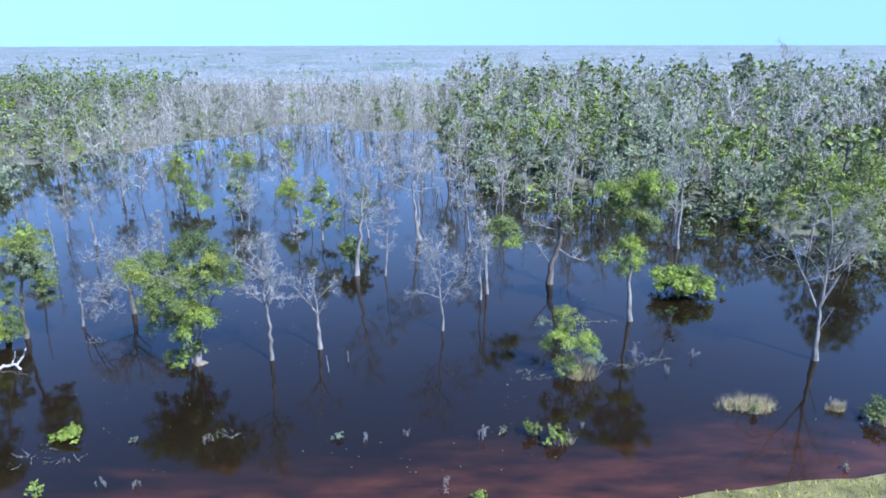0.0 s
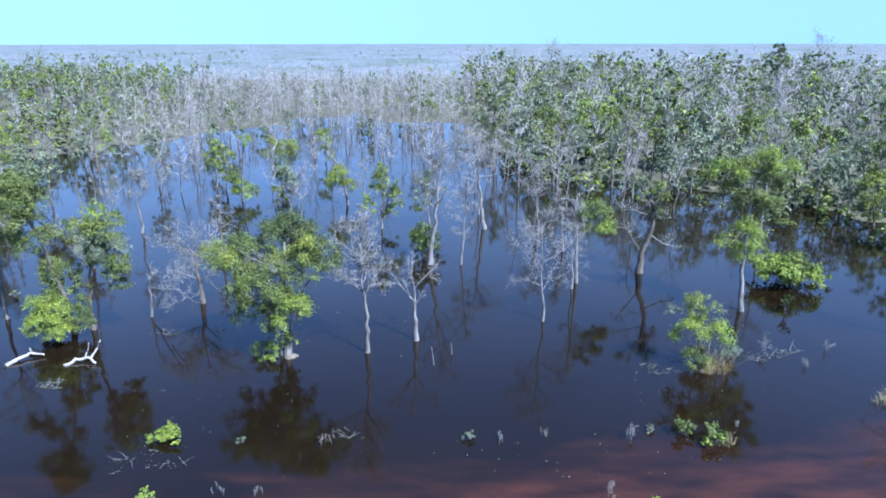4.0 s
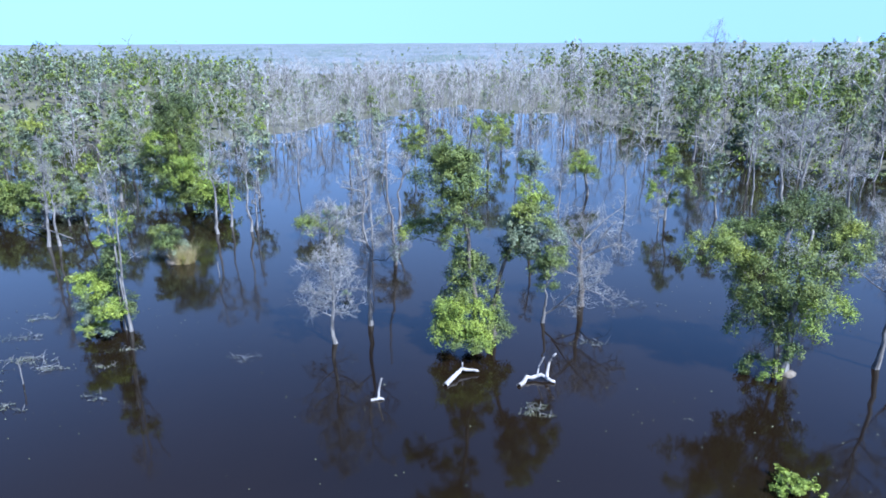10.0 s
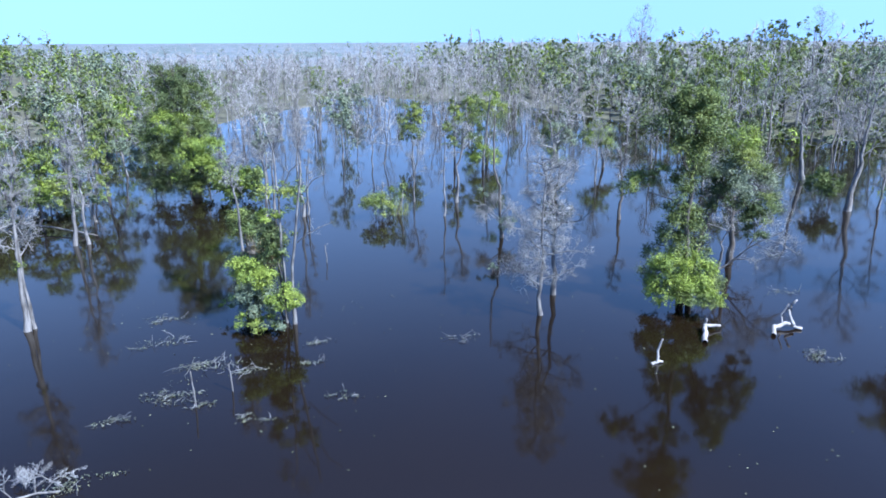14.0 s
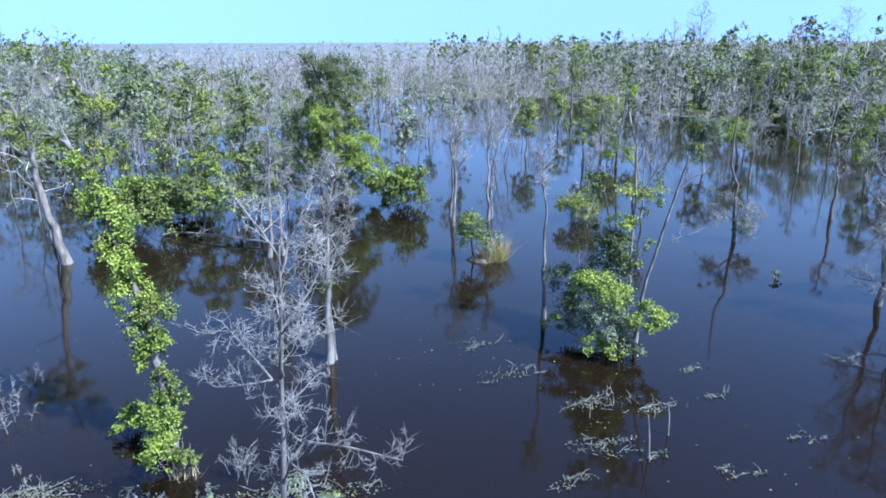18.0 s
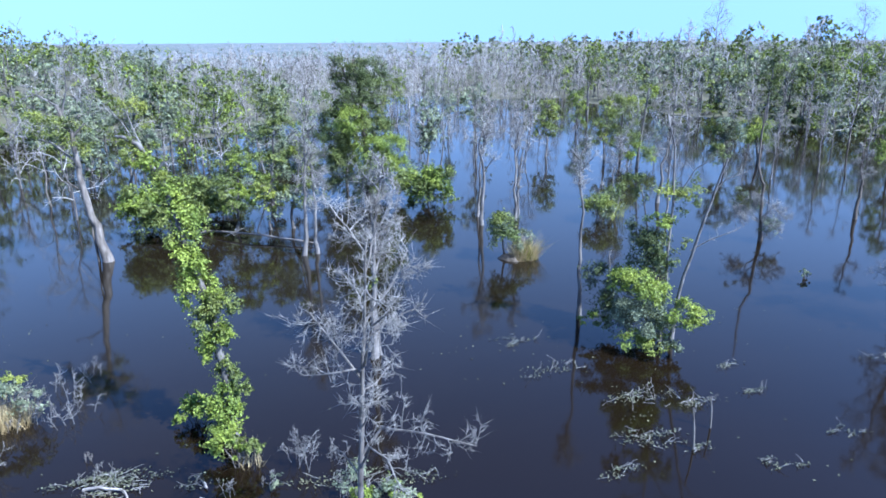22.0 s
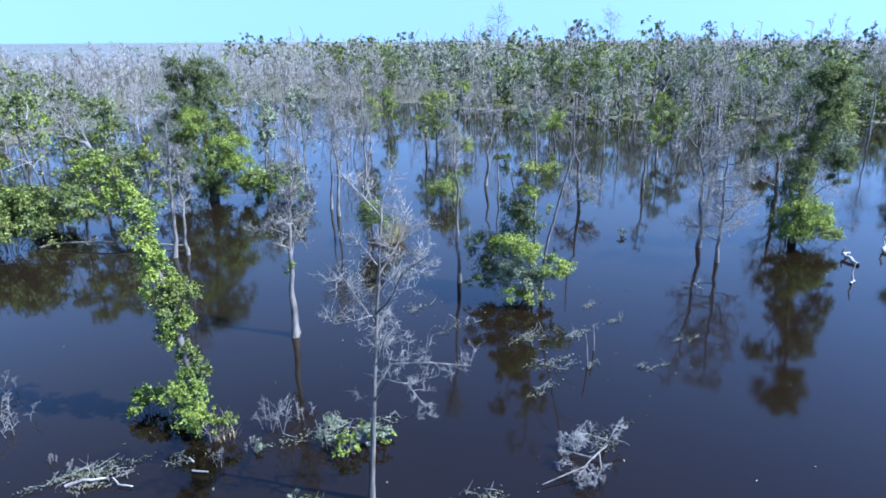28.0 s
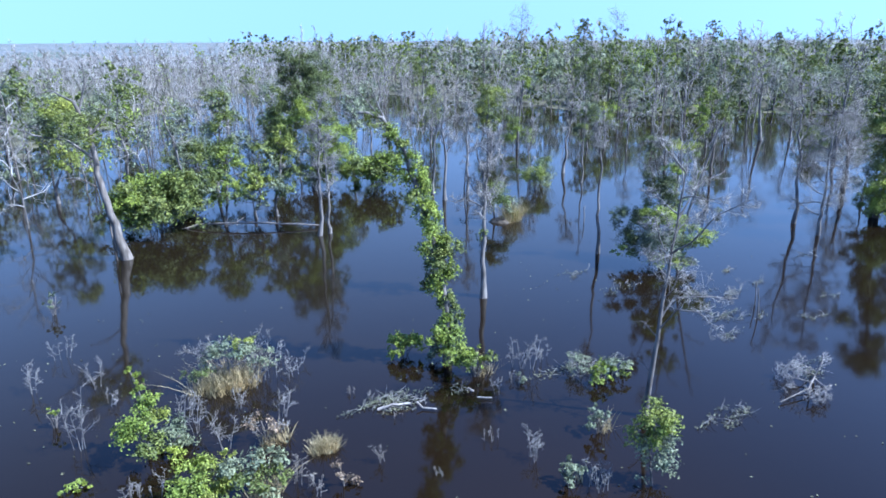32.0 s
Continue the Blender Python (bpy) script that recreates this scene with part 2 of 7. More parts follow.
# ---- geometry helpers ----
class Geo:
    """Triangles gathered from tubes and leaves."""

    def __init__(self):
        self.v, self.f, self.n, self.paths = [], [], 0, []

    def add(self, v, f):
        self.v.append(np.asarray(v, dtype=np.float32))
        self.f.append(np.asarray(f, dtype=np.int32) + self.n)
        self.n += len(v)

    def arrays(self):
        return np.concatenate(self.v), np.concatenate(self.f)

    def tube(self, pts, radii, sides=5):
        pts = np.asarray(pts, dtype=float)
        k = len(pts)
        d = np.gradient(pts, axis=0)
        d /= np.linalg.norm(d, axis=1)[:, None] + 1e-9
        ref = np.where(np.abs(d[:, 2:3]) > 0.9, np.array([[1.0, 0, 0]]), np.array([[0, 0, 1.0]]))
        a = np.cross(d, ref)
        a /= np.linalg.norm(a, axis=1)[:, None] + 1e-9
        b = np.cross(d, a)
        ang = np.arange(sides) * (2 * math.pi / sides)
        r = np.asarray(radii, dtype=float)[:, None, None]
        ring = pts[:, None] + r * (np.cos(ang)[None, :, None] * a[:, None] + np.sin(ang)[None, :, None] * b[:, None])
        v = np.concatenate([ring.reshape(-1, 3), pts[-1:] + d[-1:] * radii[-1]])
        i = np.arange(k - 1)[:, None] * sides
        j = np.arange(sides)[None, :]
        p, q = i + j, i + (j + 1) % sides
        t1 = np.stack([p, q, q + sides], -1).reshape(-1, 3)
        t2 = np.stack([p, q + sides, p + sides], -1).reshape(-1, 3)
        e = (k - 1) * sides + np.arange(sides)
        cap = np.stack([e, (k - 1) * sides + (np.arange(sides) + 1) % sides, np.full(sides, k * sides)], -1)
        self.add(v, np.concatenate([t1, t2] if sides == 3 and radii[-1] < 0.06 else [t1, t2, cap]))

    def spikes(self, a, b, radius):
        """Slim three-sided twigs from the points a to their tips b."""
        n, d = len(a), b - a
        d = d / (np.linalg.norm(d, axis=1)[:, None] + 1e-9)
        u = np.cross(d, np.array([0.31, 0.87, 0.38]))
        u /= np.linalg.norm(u, axis=1)[:, None] + 1e-9
        w = np.cross(d, u)
        ring = [a + radius * (math.cos(k) * u + math.sin(k) * w) for k in (0.0, 2.094, 4.189)]
        v = np.stack(ring + [b], 1).reshape(-1, 3)
        k = np.arange(n)[:, None] * 4
        self.add(v, np.concatenate([k + np.array([[0, 1, 3]]), k + np.array([[1, 2, 3]]), k + np.array([[2, 0, 3]])]))

    def fuzz(self, rng, n, length, radius):
        """Fine last twigs along the branches gathered so far."""
        first, last = [], []
        for i in rng.integers(0, len(self.paths), n):
            q = self.paths[i]
            p = q[-2] + (q[-1] - q[-2]) * rng.uniform()
            d = (q[-1] - q[-2]) / (np.linalg.norm(q[-1] - q[-2]) + 1e-9) * 0.7 + rng.normal(0, 0.5, 3) + np.array([0, 0, 0.15])
            first.append(p)
            last.append(p + d * length * rng.uniform(0.5, 1.2))
        self.spikes(np.array(first), np.array(last), radius)

    def leaves(self, c, out, size, rng, flat=0.5, slim=0.5):
        """Folded leaves at the points c, turned towards the directions out."""
        n = len(c)
        nrm = out + rng.normal(0, 0.55, (n, 3)) + np.array([0, 0, flat])
        nrm /= np.linalg.norm(nrm, axis=1)[:, None] + 1e-9
        t = np.cross(nrm, rng.normal(0, 1, (n, 3)))
        t /= np.linalg.norm(t, axis=1)[:, None] + 1e-9
        s = np.cross(nrm, t)
        L = (size * rng.uniform(0.7, 1.3, n))[:, None]
        base, tip = c - t * L * 0.5, c + t * L * 0.5 - nrm * L * 0.12
        lift = nrm * L * 0.1
        v = np.stack([base, c + s * L * slim * 0.5 + lift, tip, c - s * L * slim * 0.5 + lift], 1).reshape(-1, 3)
        k = np.arange(n)[:, None] * 4
        self.add(v, np.concatenate([k + np.array([[0, 1, 2]]), k + np.array([[0, 2, 3]])]))


def mesh_of(name, v, f, material, smooth=False):
    me = bpy.data.meshes.new(name)
    me.vertices.add(len(v))
    me.vertices.foreach_set("co", np.ascontiguousarray(v, dtype=np.float32).ravel())
    me.loops.add(len(f) * 3)
    me.loops.foreach_set("vertex_index", np.ascontiguousarray(f, dtype=np.int32).ravel())
    me.polygons.add(len(f))
    me.polygons.foreach_set("loop_start", np.arange(0, len(f) * 3, 3, dtype=np.int32))
    me.update(calc_edges=True)
    me.validate()
    me.materials.append(material)
    if smooth:
        me.polygons.foreach_set("use_smooth", np.ones(len(f), dtype=bool))
    return me


def part(name, geo, material, parent, label="", smooth=False):
    v, f = geo.arrays()
    ob = new(name, mesh_of(name, v, f, material, smooth))
    ob.parent = parent
    if label:
        tagged(ob, label)
    return ob


def unit(v):
    return v / (np.linalg.norm(v) + 1e-9)


def bent(rng, start, way, length, segs, wobble=0.25, rise=0.0):
    """A crooked path."""
    pts, d = [np.array(start, dtype=float)], unit(np.array(way, dtype=float))
    for _ in range(segs):
        d = unit(d + rng.normal(0, wobble, 3) + np.array([0, 0, rise]))
        pts.append(pts[-1] + d * length / segs)
    return np.array(pts)


def along(pts, s):
    """The point and the direction at the share s of a path."""
    k = min(int(s * (len(pts) - 1)), len(pts) - 2)
    w = s * (len(pts) - 1) - k
    return pts[k] * (1 - w) + pts[k + 1] * w, unit(pts[k + 1] - pts[k])


def branch_out(g, rng, pts, n, length, radius, depth, lo=0.25, fan=0.9, rise=0.12, sides=3, kids=4):
    """Side branches along a path, and twigs along those."""
    if not depth:
        n = max(6, int(n * 1.5))
        at = np.minimum(lo + (1 - lo) * (np.arange(n) + rng.uniform(0.1, 1, n)) / n, 0.999)
        k = (at * (len(pts) - 1)).astype(int)
        d = pts[k + 1] - pts[k]
        p = pts[k] + d * (at * (len(pts) - 1) - k)[:, None]
        d /= np.linalg.norm(d, axis=1)[:, None] + 1e-9
        side = np.cross(d, rng.normal(0, 1, (n, 3)))
        side /= np.linalg.norm(side, axis=1)[:, None] + 1e-9
        way = d * (1 - fan * 0.55) + side * fan + np.array([0, 0, rise])
        tip = p + way * (length * rng.uniform(0.55, 1.15, n) * (1.15 - 0.5 * at))[:, None]
        g.spikes(p, tip, max(0.007, radius * 0.62))
        g.paths += [np.array(e) for e in zip(p[:2], tip[:2])]
        return
    for i in range(n):
        s = lo + (1 - lo) * (i + rng.uniform(0.1, 1)) / n
        p, d = along(pts, min(s, 0.999))
        side = unit(np.cross(d, rng.normal(0, 1, 3)))
        way = d * (1 - fan * 0.55) + side * fan + np.array([0, 0, rise])
        L = length * rng.uniform(0.55, 1.15) * (1.15 - 0.5 * s)
        q = bent(rng, p, way, L, 3, 0.3, rise * 0.5)
        g.tube(q, np.linspace(radius, radius * 0.45, len(q)), sides)
        g.paths.append(q)
        if depth:
            branch_out(g, rng, q, kids, L * 0.6, max(0.008, radius * 0.55), depth - 1, 0.2, fan, rise, sides, max(3, kids - 1))


def leaf_cloud(rng, n, r, centre=(0, 0, 0), sprig=8, spread=0.16):
    """Points of leaves that grow in sprigs in an uneven cloud, with the directions outward."""
    m = max(1, n // sprig)
    r = np.array(r, dtype=float)
    # rounded clumps with gaps between them make up the cloud; a few sprigs stray
    k = int(6 + 3.2 * r.max())
    q = rng.normal(0, 1, (k, 3))
    q /= np.linalg.norm(q, axis=1)[:, None]
    q[:, 2] = np.where(q[:, 2] < -0.55, -q[:, 2], q[:, 2])
    mid = q * rng.uniform(0.45, 1.0, (k, 1)) * r
    wide = rng.uniform(0.25, 0.44, k)
    pick = rng.integers(0, k, m)
    d = rng.normal(0, 1, (m, 3))
    d /= np.linalg.norm(d, axis=1)[:, None]
    d += 0.55 * q[pick] + np.array([0, 0, 0.45])
    d /= np.linalg.norm(d, axis=1)[:, None] + 1e-9
    stray = rng.uniform(0, 1, m) < 0.06
    c = mid[pick] + d * (wide[pick] * rng.uniform(0.55, 1.05, m) * np.where(stray, 1.7, 1.0))[:, None] * r
    # each sprig grows along a twig of its own, outward and a little down
    way = d + rng.normal(0, 0.55, (m, 3)) + np.array([0, 0, -0.1])
    way /= np.linalg.norm(way, axis=1)[:, None]
    reach = np.minimum(0.55 * r.min(), spread * 3.6) * rng.uniform(0.6, 1.2, m)
    run = rng.uniform(-0.35, 0.75, (m, sprig, 1)) * reach[:, None, None]
    c = (c[:, None] + way[:, None] * run).reshape(-1, 3) + rng.normal(0, 1, (m * sprig, 3)) * np.minimum(r * 0.12, spread * 0.5)
    o = np.repeat(d, sprig, 0)
    return c + np.array(centre), o


class Tree:
    """One tree, shrub or stump: an Empty at its base and its parts."""

    def __init__(self, name, label, category, x, y, seed, z=0.0):
        self.rng = np.random.default_rng(seed)
        self.root = tagged(new(name), label, category)
        self.root.location = (x, y, z)
        self.root.empty_display_size = 0.3
        self.twigs = Geo()
        self.twig_mat = TWIG_GREY

    def trunk(self, pts, r0, r1, mat, name="trunk", twigs=0, length=1.0, depth=1, kids=4):
        pts = np.array(pts, dtype=float)
        fine = []
        for i in range(len(pts) - 1):
            for w in (0, 0.34, 0.67):
                fine.append(pts[i] * (1 - w) + pts[i + 1] * w)
        fine.append(pts[-1])
        fine = np.array(fine)
        fine[1:-1] += self.rng.normal(0, r0 * 0.22, fine[1:-1].shape)
        g = Geo()
        rad = r0 + (r1 - r0) * np.linspace(0, 1, len(fine)) ** 0.8
        if name == "trunk":
            rad[:3] *= np.array([1.45, 1.25, 1.1])
        g.tube(fine, rad, 8 if r0 > 0.1 else 6)
        ob = part(name, g, mat, self.root, smooth=True)
        if twigs:
            own = Geo()
            branch_out(own, self.rng, fine, twigs, length, max(r1 * 0.7, 0.012), depth, 0.3, kids=kids)
            if depth > 1:
                own.fuzz(self.rng, 90, 0.28 * length, 0.008)
            tagged(part("twig_spray", own, self.twig_mat, ob), kind="stuff")
        return fine

    def limbs(self, path, n, reach, mat, first=0.4, rise=0.5, radius=0.07, subs=6, kids=4, sub=0.55, shape=0.45):
        """Main limbs round the stem, each with its branches; twigs are gathered in one part."""
        a = self.rng.uniform(0, 6.28)
        for i in range(n):
            s = first + (1 - first) * (i + 0.5) / n
            p, d = along(path, min(s, 0.985))
            a += 2.4 + self.rng.normal(0, 0.3)
            way = np.array([math.cos(a), math.sin(a), rise + self.rng.normal(0, 0.15)])
            L = reach * (1 - shape * (s - first) / (1 - first)) * self.rng.uniform(0.75, 1.15)
            q = bent(self.rng, p, way, L, 5, 0.2, 0.04)
            g = Geo()
            g.tube(q, np.linspace(radius, radius * 0.35, len(q)), 5)
            ob, own = part("limb", g, mat, self.root, smooth=True), Geo()
            branch_out(own, self.rng, q, subs, L * sub, max(0.016, radius * 0.36), 2, 0.15, kids=kids)
            own.fuzz(self.rng, 100, 0.28 + 0.06 * L, 0.008)
            tagged(part("twig_spray", own, self.twig_mat, ob), kind="stuff")

    def leaves(self, c, r, tone, fill=1.0, size=0.195, name="crown"):
        r, size = np.array(r, dtype=float) * 1.02, size * (0.70 if self.root.location.y < 66 else 0.84)
        area = 4 * (r[0] * r[1] + r[0] * r[2] + r[1] * r[2]) / 3 * 3.14
        n = int(min(4200, max(24, fill * area * (0.66 if self.root.location.y < 66 else 0.56) / (size * size * 0.25))))
        g = Geo()
        p, o = leaf_cloud(self.rng, n, r, c, 14, 0.2)
        g.leaves(p, o, size, self.rng)
        part(name, g, LEAF[tone] if isinstance(tone, str) else tone, self.root)

    def mound(self, c, r, mat=None):
        g = Geo()
        u, w = np.meshgrid(np.linspace(0, 2 * math.pi, 17)[:-1], np.linspace(0, math.pi / 2, 6))
        k = 1 + 0.16 * np.sin(3 * u + c[0]) + 0.1 * np.sin(7 * u)
        v = np.stack([c[0] + r[0] * k * np.cos(u) * np.cos(w), c[1] + r[1] * k * np.sin(u) * np.cos(w), c[2] - 0.15 + (r[2] + 0.15) * np.sin(w)], -1).reshape(-1, 3)
        v += self.rng.normal(0, 0.03, v.shape)
        f = []
        for i in range(5):
            for j in range(16):
                p, q = i * 16 + j, i * 16 + (j + 1) % 16
                f += [(p, q, q + 16), (p, q + 16, p + 16)]
        g.add(v, f)
        part("mound", g, mat or MOUND, self.root, smooth=True)

    def blades(self, c, r, h, n, mat, lean=0.5, width=0.014):
        g = Geo()
        rng = self.rng
        a = rng.uniform(0, 6.28, n)
        d = np.sqrt(rng.uniform(0, 1, n))
        b = np.stack([c[0] + r[0] * d * np.cos(a), c[1] + r[1] * d * np.sin(a), np.full(n, c[2] - 0.05)], -1)
        H = h * rng.uniform(0.5, 1.1, n)
        t = b + np.stack([rng.normal(0, lean, n) * H, rng.normal(0, lean, n) * H, H], -1)
        mid = (b + t) / 2 + np.array([0, 0, 0.12]) * H[:, None]
        s = np.stack([np.cos(a * 3), np.sin(a * 3), np.zeros(n)], -1) * width
        v = np.stack([b - s, b + s, mid + s * 0.7, mid - s * 0.7, t], 1).reshape(-1, 3)
        k = np.arange(n)[:, None] * 5
        g.add(v, np.concatenate([k + np.array([[0, 1, 2]]), k + np.array([[0, 2, 3]]), k + np.array([[3, 2, 4]])]))
        tagged(part("grass_clump", g, mat, self.root), kind="stuff")

    def done(self):
        if self.twigs.n:
            tagged(part("twig_spray", self.twigs, self.twig_mat, self.root), kind="stuff")
        return self.root


seeds = iter(range(100, 100000))


def dead_tree(x, y, h, w, lean, label, first=0.4, n=9, rise=0.6, r0=None, mat=None, twig=None, subs=8, kids=4, shape=0.45, crook=0.1):
    """A leafless tree of the height h and the crown width w, whose top stands off by lean."""
    T = Tree("dead_tree", label, "tree", x, y, next(seeds))
    T.twig_mat = twig or TWIG_GREY
    r0 = r0 or 0.03 + 0.0105 * h
    k = 6
    pts = [(lean[0] * s ** 1.3 + T.rng.normal(0, crook) * (0 < i), lean[1] * s ** 1.3 + T.rng.normal(0, crook) * (0 < i), -0.6 + (h + 0.6) * s)
           for i, s in enumerate(np.linspace(0, 1, k + 1))]
    path = T.trunk(pts, r0, 0.035, mat or BARK_PALE)
    if n:
        T.limbs(path, n + 2 if n > 4 else n, w * 0.6, mat or BARK_PALE, first, rise, max(0.03, min(0.065, r0 * 0.3)), subs, kids, shape=shape)
    return T


def pole(x, y, h, lean, label, n=4, mat=None):
    """A slim bare stem with a few short broken branches."""
    return dead_tree(x, y, h, max(1.2, 0.16 * h), lean, label, 0.45, n, 0.7, 0.05 + 0.007 * h, mat, subs=3, kids=3).done()


def leafy_tree(x, y, h, w, lean, label, tone="m", lobes=5, first=0.45, fill=0.85, size=0.27, bark_mat=None):
    """A tree in leaf with an uneven crown of several lobes on its limbs."""
    T = Tree("leafy_tree", label, "tree", x, y, next(seeds))
    r0 = 0.05 + 0.013 * h
    pts = [(lean[0] * s + T.rng.normal(0, 0.2) * (i > 0), lean[1] * s + T.rng.normal(0, 0.2) * (i > 0), -0.6 + (h * 0.93 + 0.6) * s) for i, s in enumerate(np.linspace(0, 1, 6))]
    path = T.trunk(pts, r0, 0.05, bark_mat or BARK_GREY)
    T.twig_mat = TWIG_DARK
    a = T.rng.uniform(0, 6.28)
    lobes += 3
    for i in range(lobes):
        s = first + (0.97 - first) * ((i + T.rng.uniform(0, 0.8)) / lobes)
        p, _ = along(path, min(s, 0.98))
        a += 2.4 + T.rng.normal(0, 0.4)
        full = math.sin(math.pi * min(1, 0.25 + 0.75 * (s - first) / (1 - first)))
        k = w * T.rng.uniform(0.12, 0.2)
        off = w * T.rng.uniform(0.10, 0.30) * (0.35 + 0.65 * full) * (i < lobes - 1)
        c = p + np.array([math.cos(a) * off, math.sin(a) * off, 0.03 * h])
        if off:
            q = np.array([p - np.array([0, 0, 0.4]), (p + c) / 2 + np.array([0, 0, 0.15]), c])
            T.trunk(q, r0 * 0.3, 0.025, bark_mat or BARK_GREY, "limb", 5, k * 0.9, 1, 3)
        T.leaves(c, (k * T.rng.uniform(0.85, 1.25), k * T.rng.uniform(0.85, 1.25), k * T.rng.uniform(0.75, 1.1)), tone[i % len(tone)], fill, size)
    return T.done()


def bush(x, y, h, w, label, tone="b", fill=1.0, size=0.24, dry=0, name="shrub"):
    """A low leafy shrub of several stems that stands in the water."""
    T = Tree(name, label, "shrub", x, y, next(seeds))
    T.twig_mat = TWIG_DARK
    k = max(4, int(4 + 1.3 * w))
    for i in range(k):
        a = 2.4 * i + T.rng.uniform(0, 0.6)
        d = w * 0.36 * math.sqrt(i / k)
        top = math.sqrt(max(0.1, 1 - (d / (0.5 * w)) ** 2))
        c = np.array([math.cos(a) * d, math.sin(a) * d, h * top * T.rng.uniform(0.3, 0.74)])
        e = w * T.rng.uniform(0.15, 0.25)
        T.trunk([(c[0] * 0.15, c[1] * 0.15, -0.3), (c[0] * 0.5, c[1] * 0.5, c[2] * 0.5), tuple(c)], 0.03, 0.015, BARK_GREY, "stem", 3, h * 0.3, 0)
        T.leaves(c, (e, e, min(e * 1.1, h * 0.3)), tone[i % len(tone)], fill, size, "foliage")
    if dry:
        T.blades((w * 0.3, 0, 0), (w * 0.35, w * 0.25), h * 0.6, int(120 * dry), STRAW)
    return T.done()


def dry_shrub(x, y, h, w, label, n=9, mat=None, leaves=0.0):
    """A leafless shrub of many thin stems."""
    T = Tree("dry_shrub", label, "shrub", x, y, next(seeds))
    T.twig_mat = mat or (TWIG_GREY, TWIG_DARK, TWIG_GREY)[int(T.rng.integers(0, 3))]
    for i in range(max(4, int(n * 0.75))):
        a = T.rng.uniform(0, 6.28)
        d = w * 0.35 * math.sqrt(T.rng.uniform(0, 1))
        b = (math.cos(a) * d, math.sin(a) * d)
        t = (b[0] + T.rng.normal(0, 0.18) * h, b[1] + T.rng.normal(0, 0.18) * h, h * T.rng.uniform(0.6, 1.05))
        T.trunk([(b[0], b[1], -0.2), ((b[0] + t[0]) / 2, (b[1] + t[1]) / 2, t[2] * 0.5), t], 0.011, 0.006, T.twig_mat, "stem", 5, h * 0.36, 1, 2)
    if leaves:
        T.leaves((0, 0, h * 0.45), (w * 0.4, w * 0.4, h * 0.4), "g", leaves, 0.16, "foliage")
    return T.done()


def grass_tuft(x, y, h, w, label, n=260, mat=None, deep=0.5):
    T = Tree("grass_tuft", label, "grass", x, y, next(seeds))
    T.mound((0, 0, 0), (w * 0.36, w * 0.36 * deep, 0.10), FLOOR)
    for i in range(5):
        a, d = 2.4 * i, w * 0.24 * math.sqrt(i / 5)
        T.blades((math.cos(a) * d, math.sin(a) * d * deep, 0), (w * 0.24, w * 0.24 * deep), h * T.rng.uniform(0.55, 1.0), n // 2, mat or STRAW)
    return T.done()


def floating_weed(x, y, w, label, n=60, deep=0.45, tone=None):
    """A raft of floating weed: small leaves and bits of twig that lie on the water."""
    T = Tree("floating_weed", label, "weed", x, y, next(seeds))
    rng, n = T.rng, int(n * 1.7)
    m = 6
    cx, cy = rng.normal(0, w * 0.30, m), rng.normal(0, w * 0.34 * deep, m)
    k = rng.integers(0, m, n)
    c = np.stack([cx[k] + rng.normal(0, w * 0.12, n), cy[k] + rng.normal(0, w * 0.10 * deep, n), rng.uniform(0.02, 0.09, n)], -1)
    g = Geo()
    g.leaves(c, np.zeros((n, 3)), 0.095, rng, 1.3, 0.5)
    tagged(part("leaf_raft", g, tone or WEED, T.root), kind="stuff")
    s = Geo()
    for _ in range(11):
        i = rng.integers(0, n)
        s.tube(bent(rng, c[i] + np.array([0, 0, 0.03]), (rng.normal(), rng.normal() * 0.5, rng.uniform(0, 0.35)), w * rng.uniform(0.1, 0.3), 3, 0.3), [0.014, 0.012, 0.01, 0.007], 3)
    tagged(part("stick_litter", s, TWIG_GREY, T.root), kind="stuff")
    return T.root


def stick(x, y, h, lean, label, fork=True):
    T = Tree("stick", label, "stick", x, y, next(seeds))
    top = (lean[0], lean[1], h)
    p = T.trunk([(0, 0, -0.4), (lean[0] * 0.4, lean[1] * 0.4, h * 0.5), top], 0.05, 0.03, BARK_PALE, "stem")
    if fork:
        branch_out(T.twigs, T.rng, p, 3, h * 0.35, 0.025, 0, 0.7)
    return T.done()


def driftwood(x, y, label, pieces):
    """A bleached log with its stubs, each a crooked tube."""
    T = Tree("driftwood", label, "driftwood", x, y, next(seeds))
    for i, (pts, r0, r1) in enumerate(pieces):
        T.trunk(pts, r0 * 0.8, r1 * 0.8, DRIFT, "log" if i == 0 else "stub")
    return T.done()


# ---- the setting ----
def sheet(name, xs, ys, height, material, label, kind="structure", category="", smooth=True):
    X, Y = np.meshgrid(xs, ys)
    Z = np.vectorize(height)(X, Y)
    v = np.stack([X, Y, Z], -1).reshape(-1, 3)
    nx, ny = len(xs), len(ys)
    i = (np.arange(ny - 1)[:, None] * nx + np.arange(nx - 1)[None, :]).ravel()
    f = np.concatenate([np.stack([i, i + 1, i + nx + 1], -1), np.stack([i, i + nx + 1, i + nx], -1)])
    return tagged(new(name, mesh_of(name, v, f, material, smooth)), label, category or name, kind=kind)


sheet("water", np.linspace(-4500, 4500, 5), np.linspace(-1500, 4800, 5), lambda x, y: 0.0, WATER, "still dark brown flood water that mirrors the blue sky", category="water")


def bank_height(x, y):
    d = shore(x) - y
    n = noise.noise(Vector((x * 0.25, y * 0.25, 0))) * 0.25 + noise.noise(Vector((x * 0.9, y * 0.9, 3))) * 0.1
    return max(-1.5, min(1.6, d * 0.16 + n * min(1, max(0.3, d * 0.2)) - 0.05))


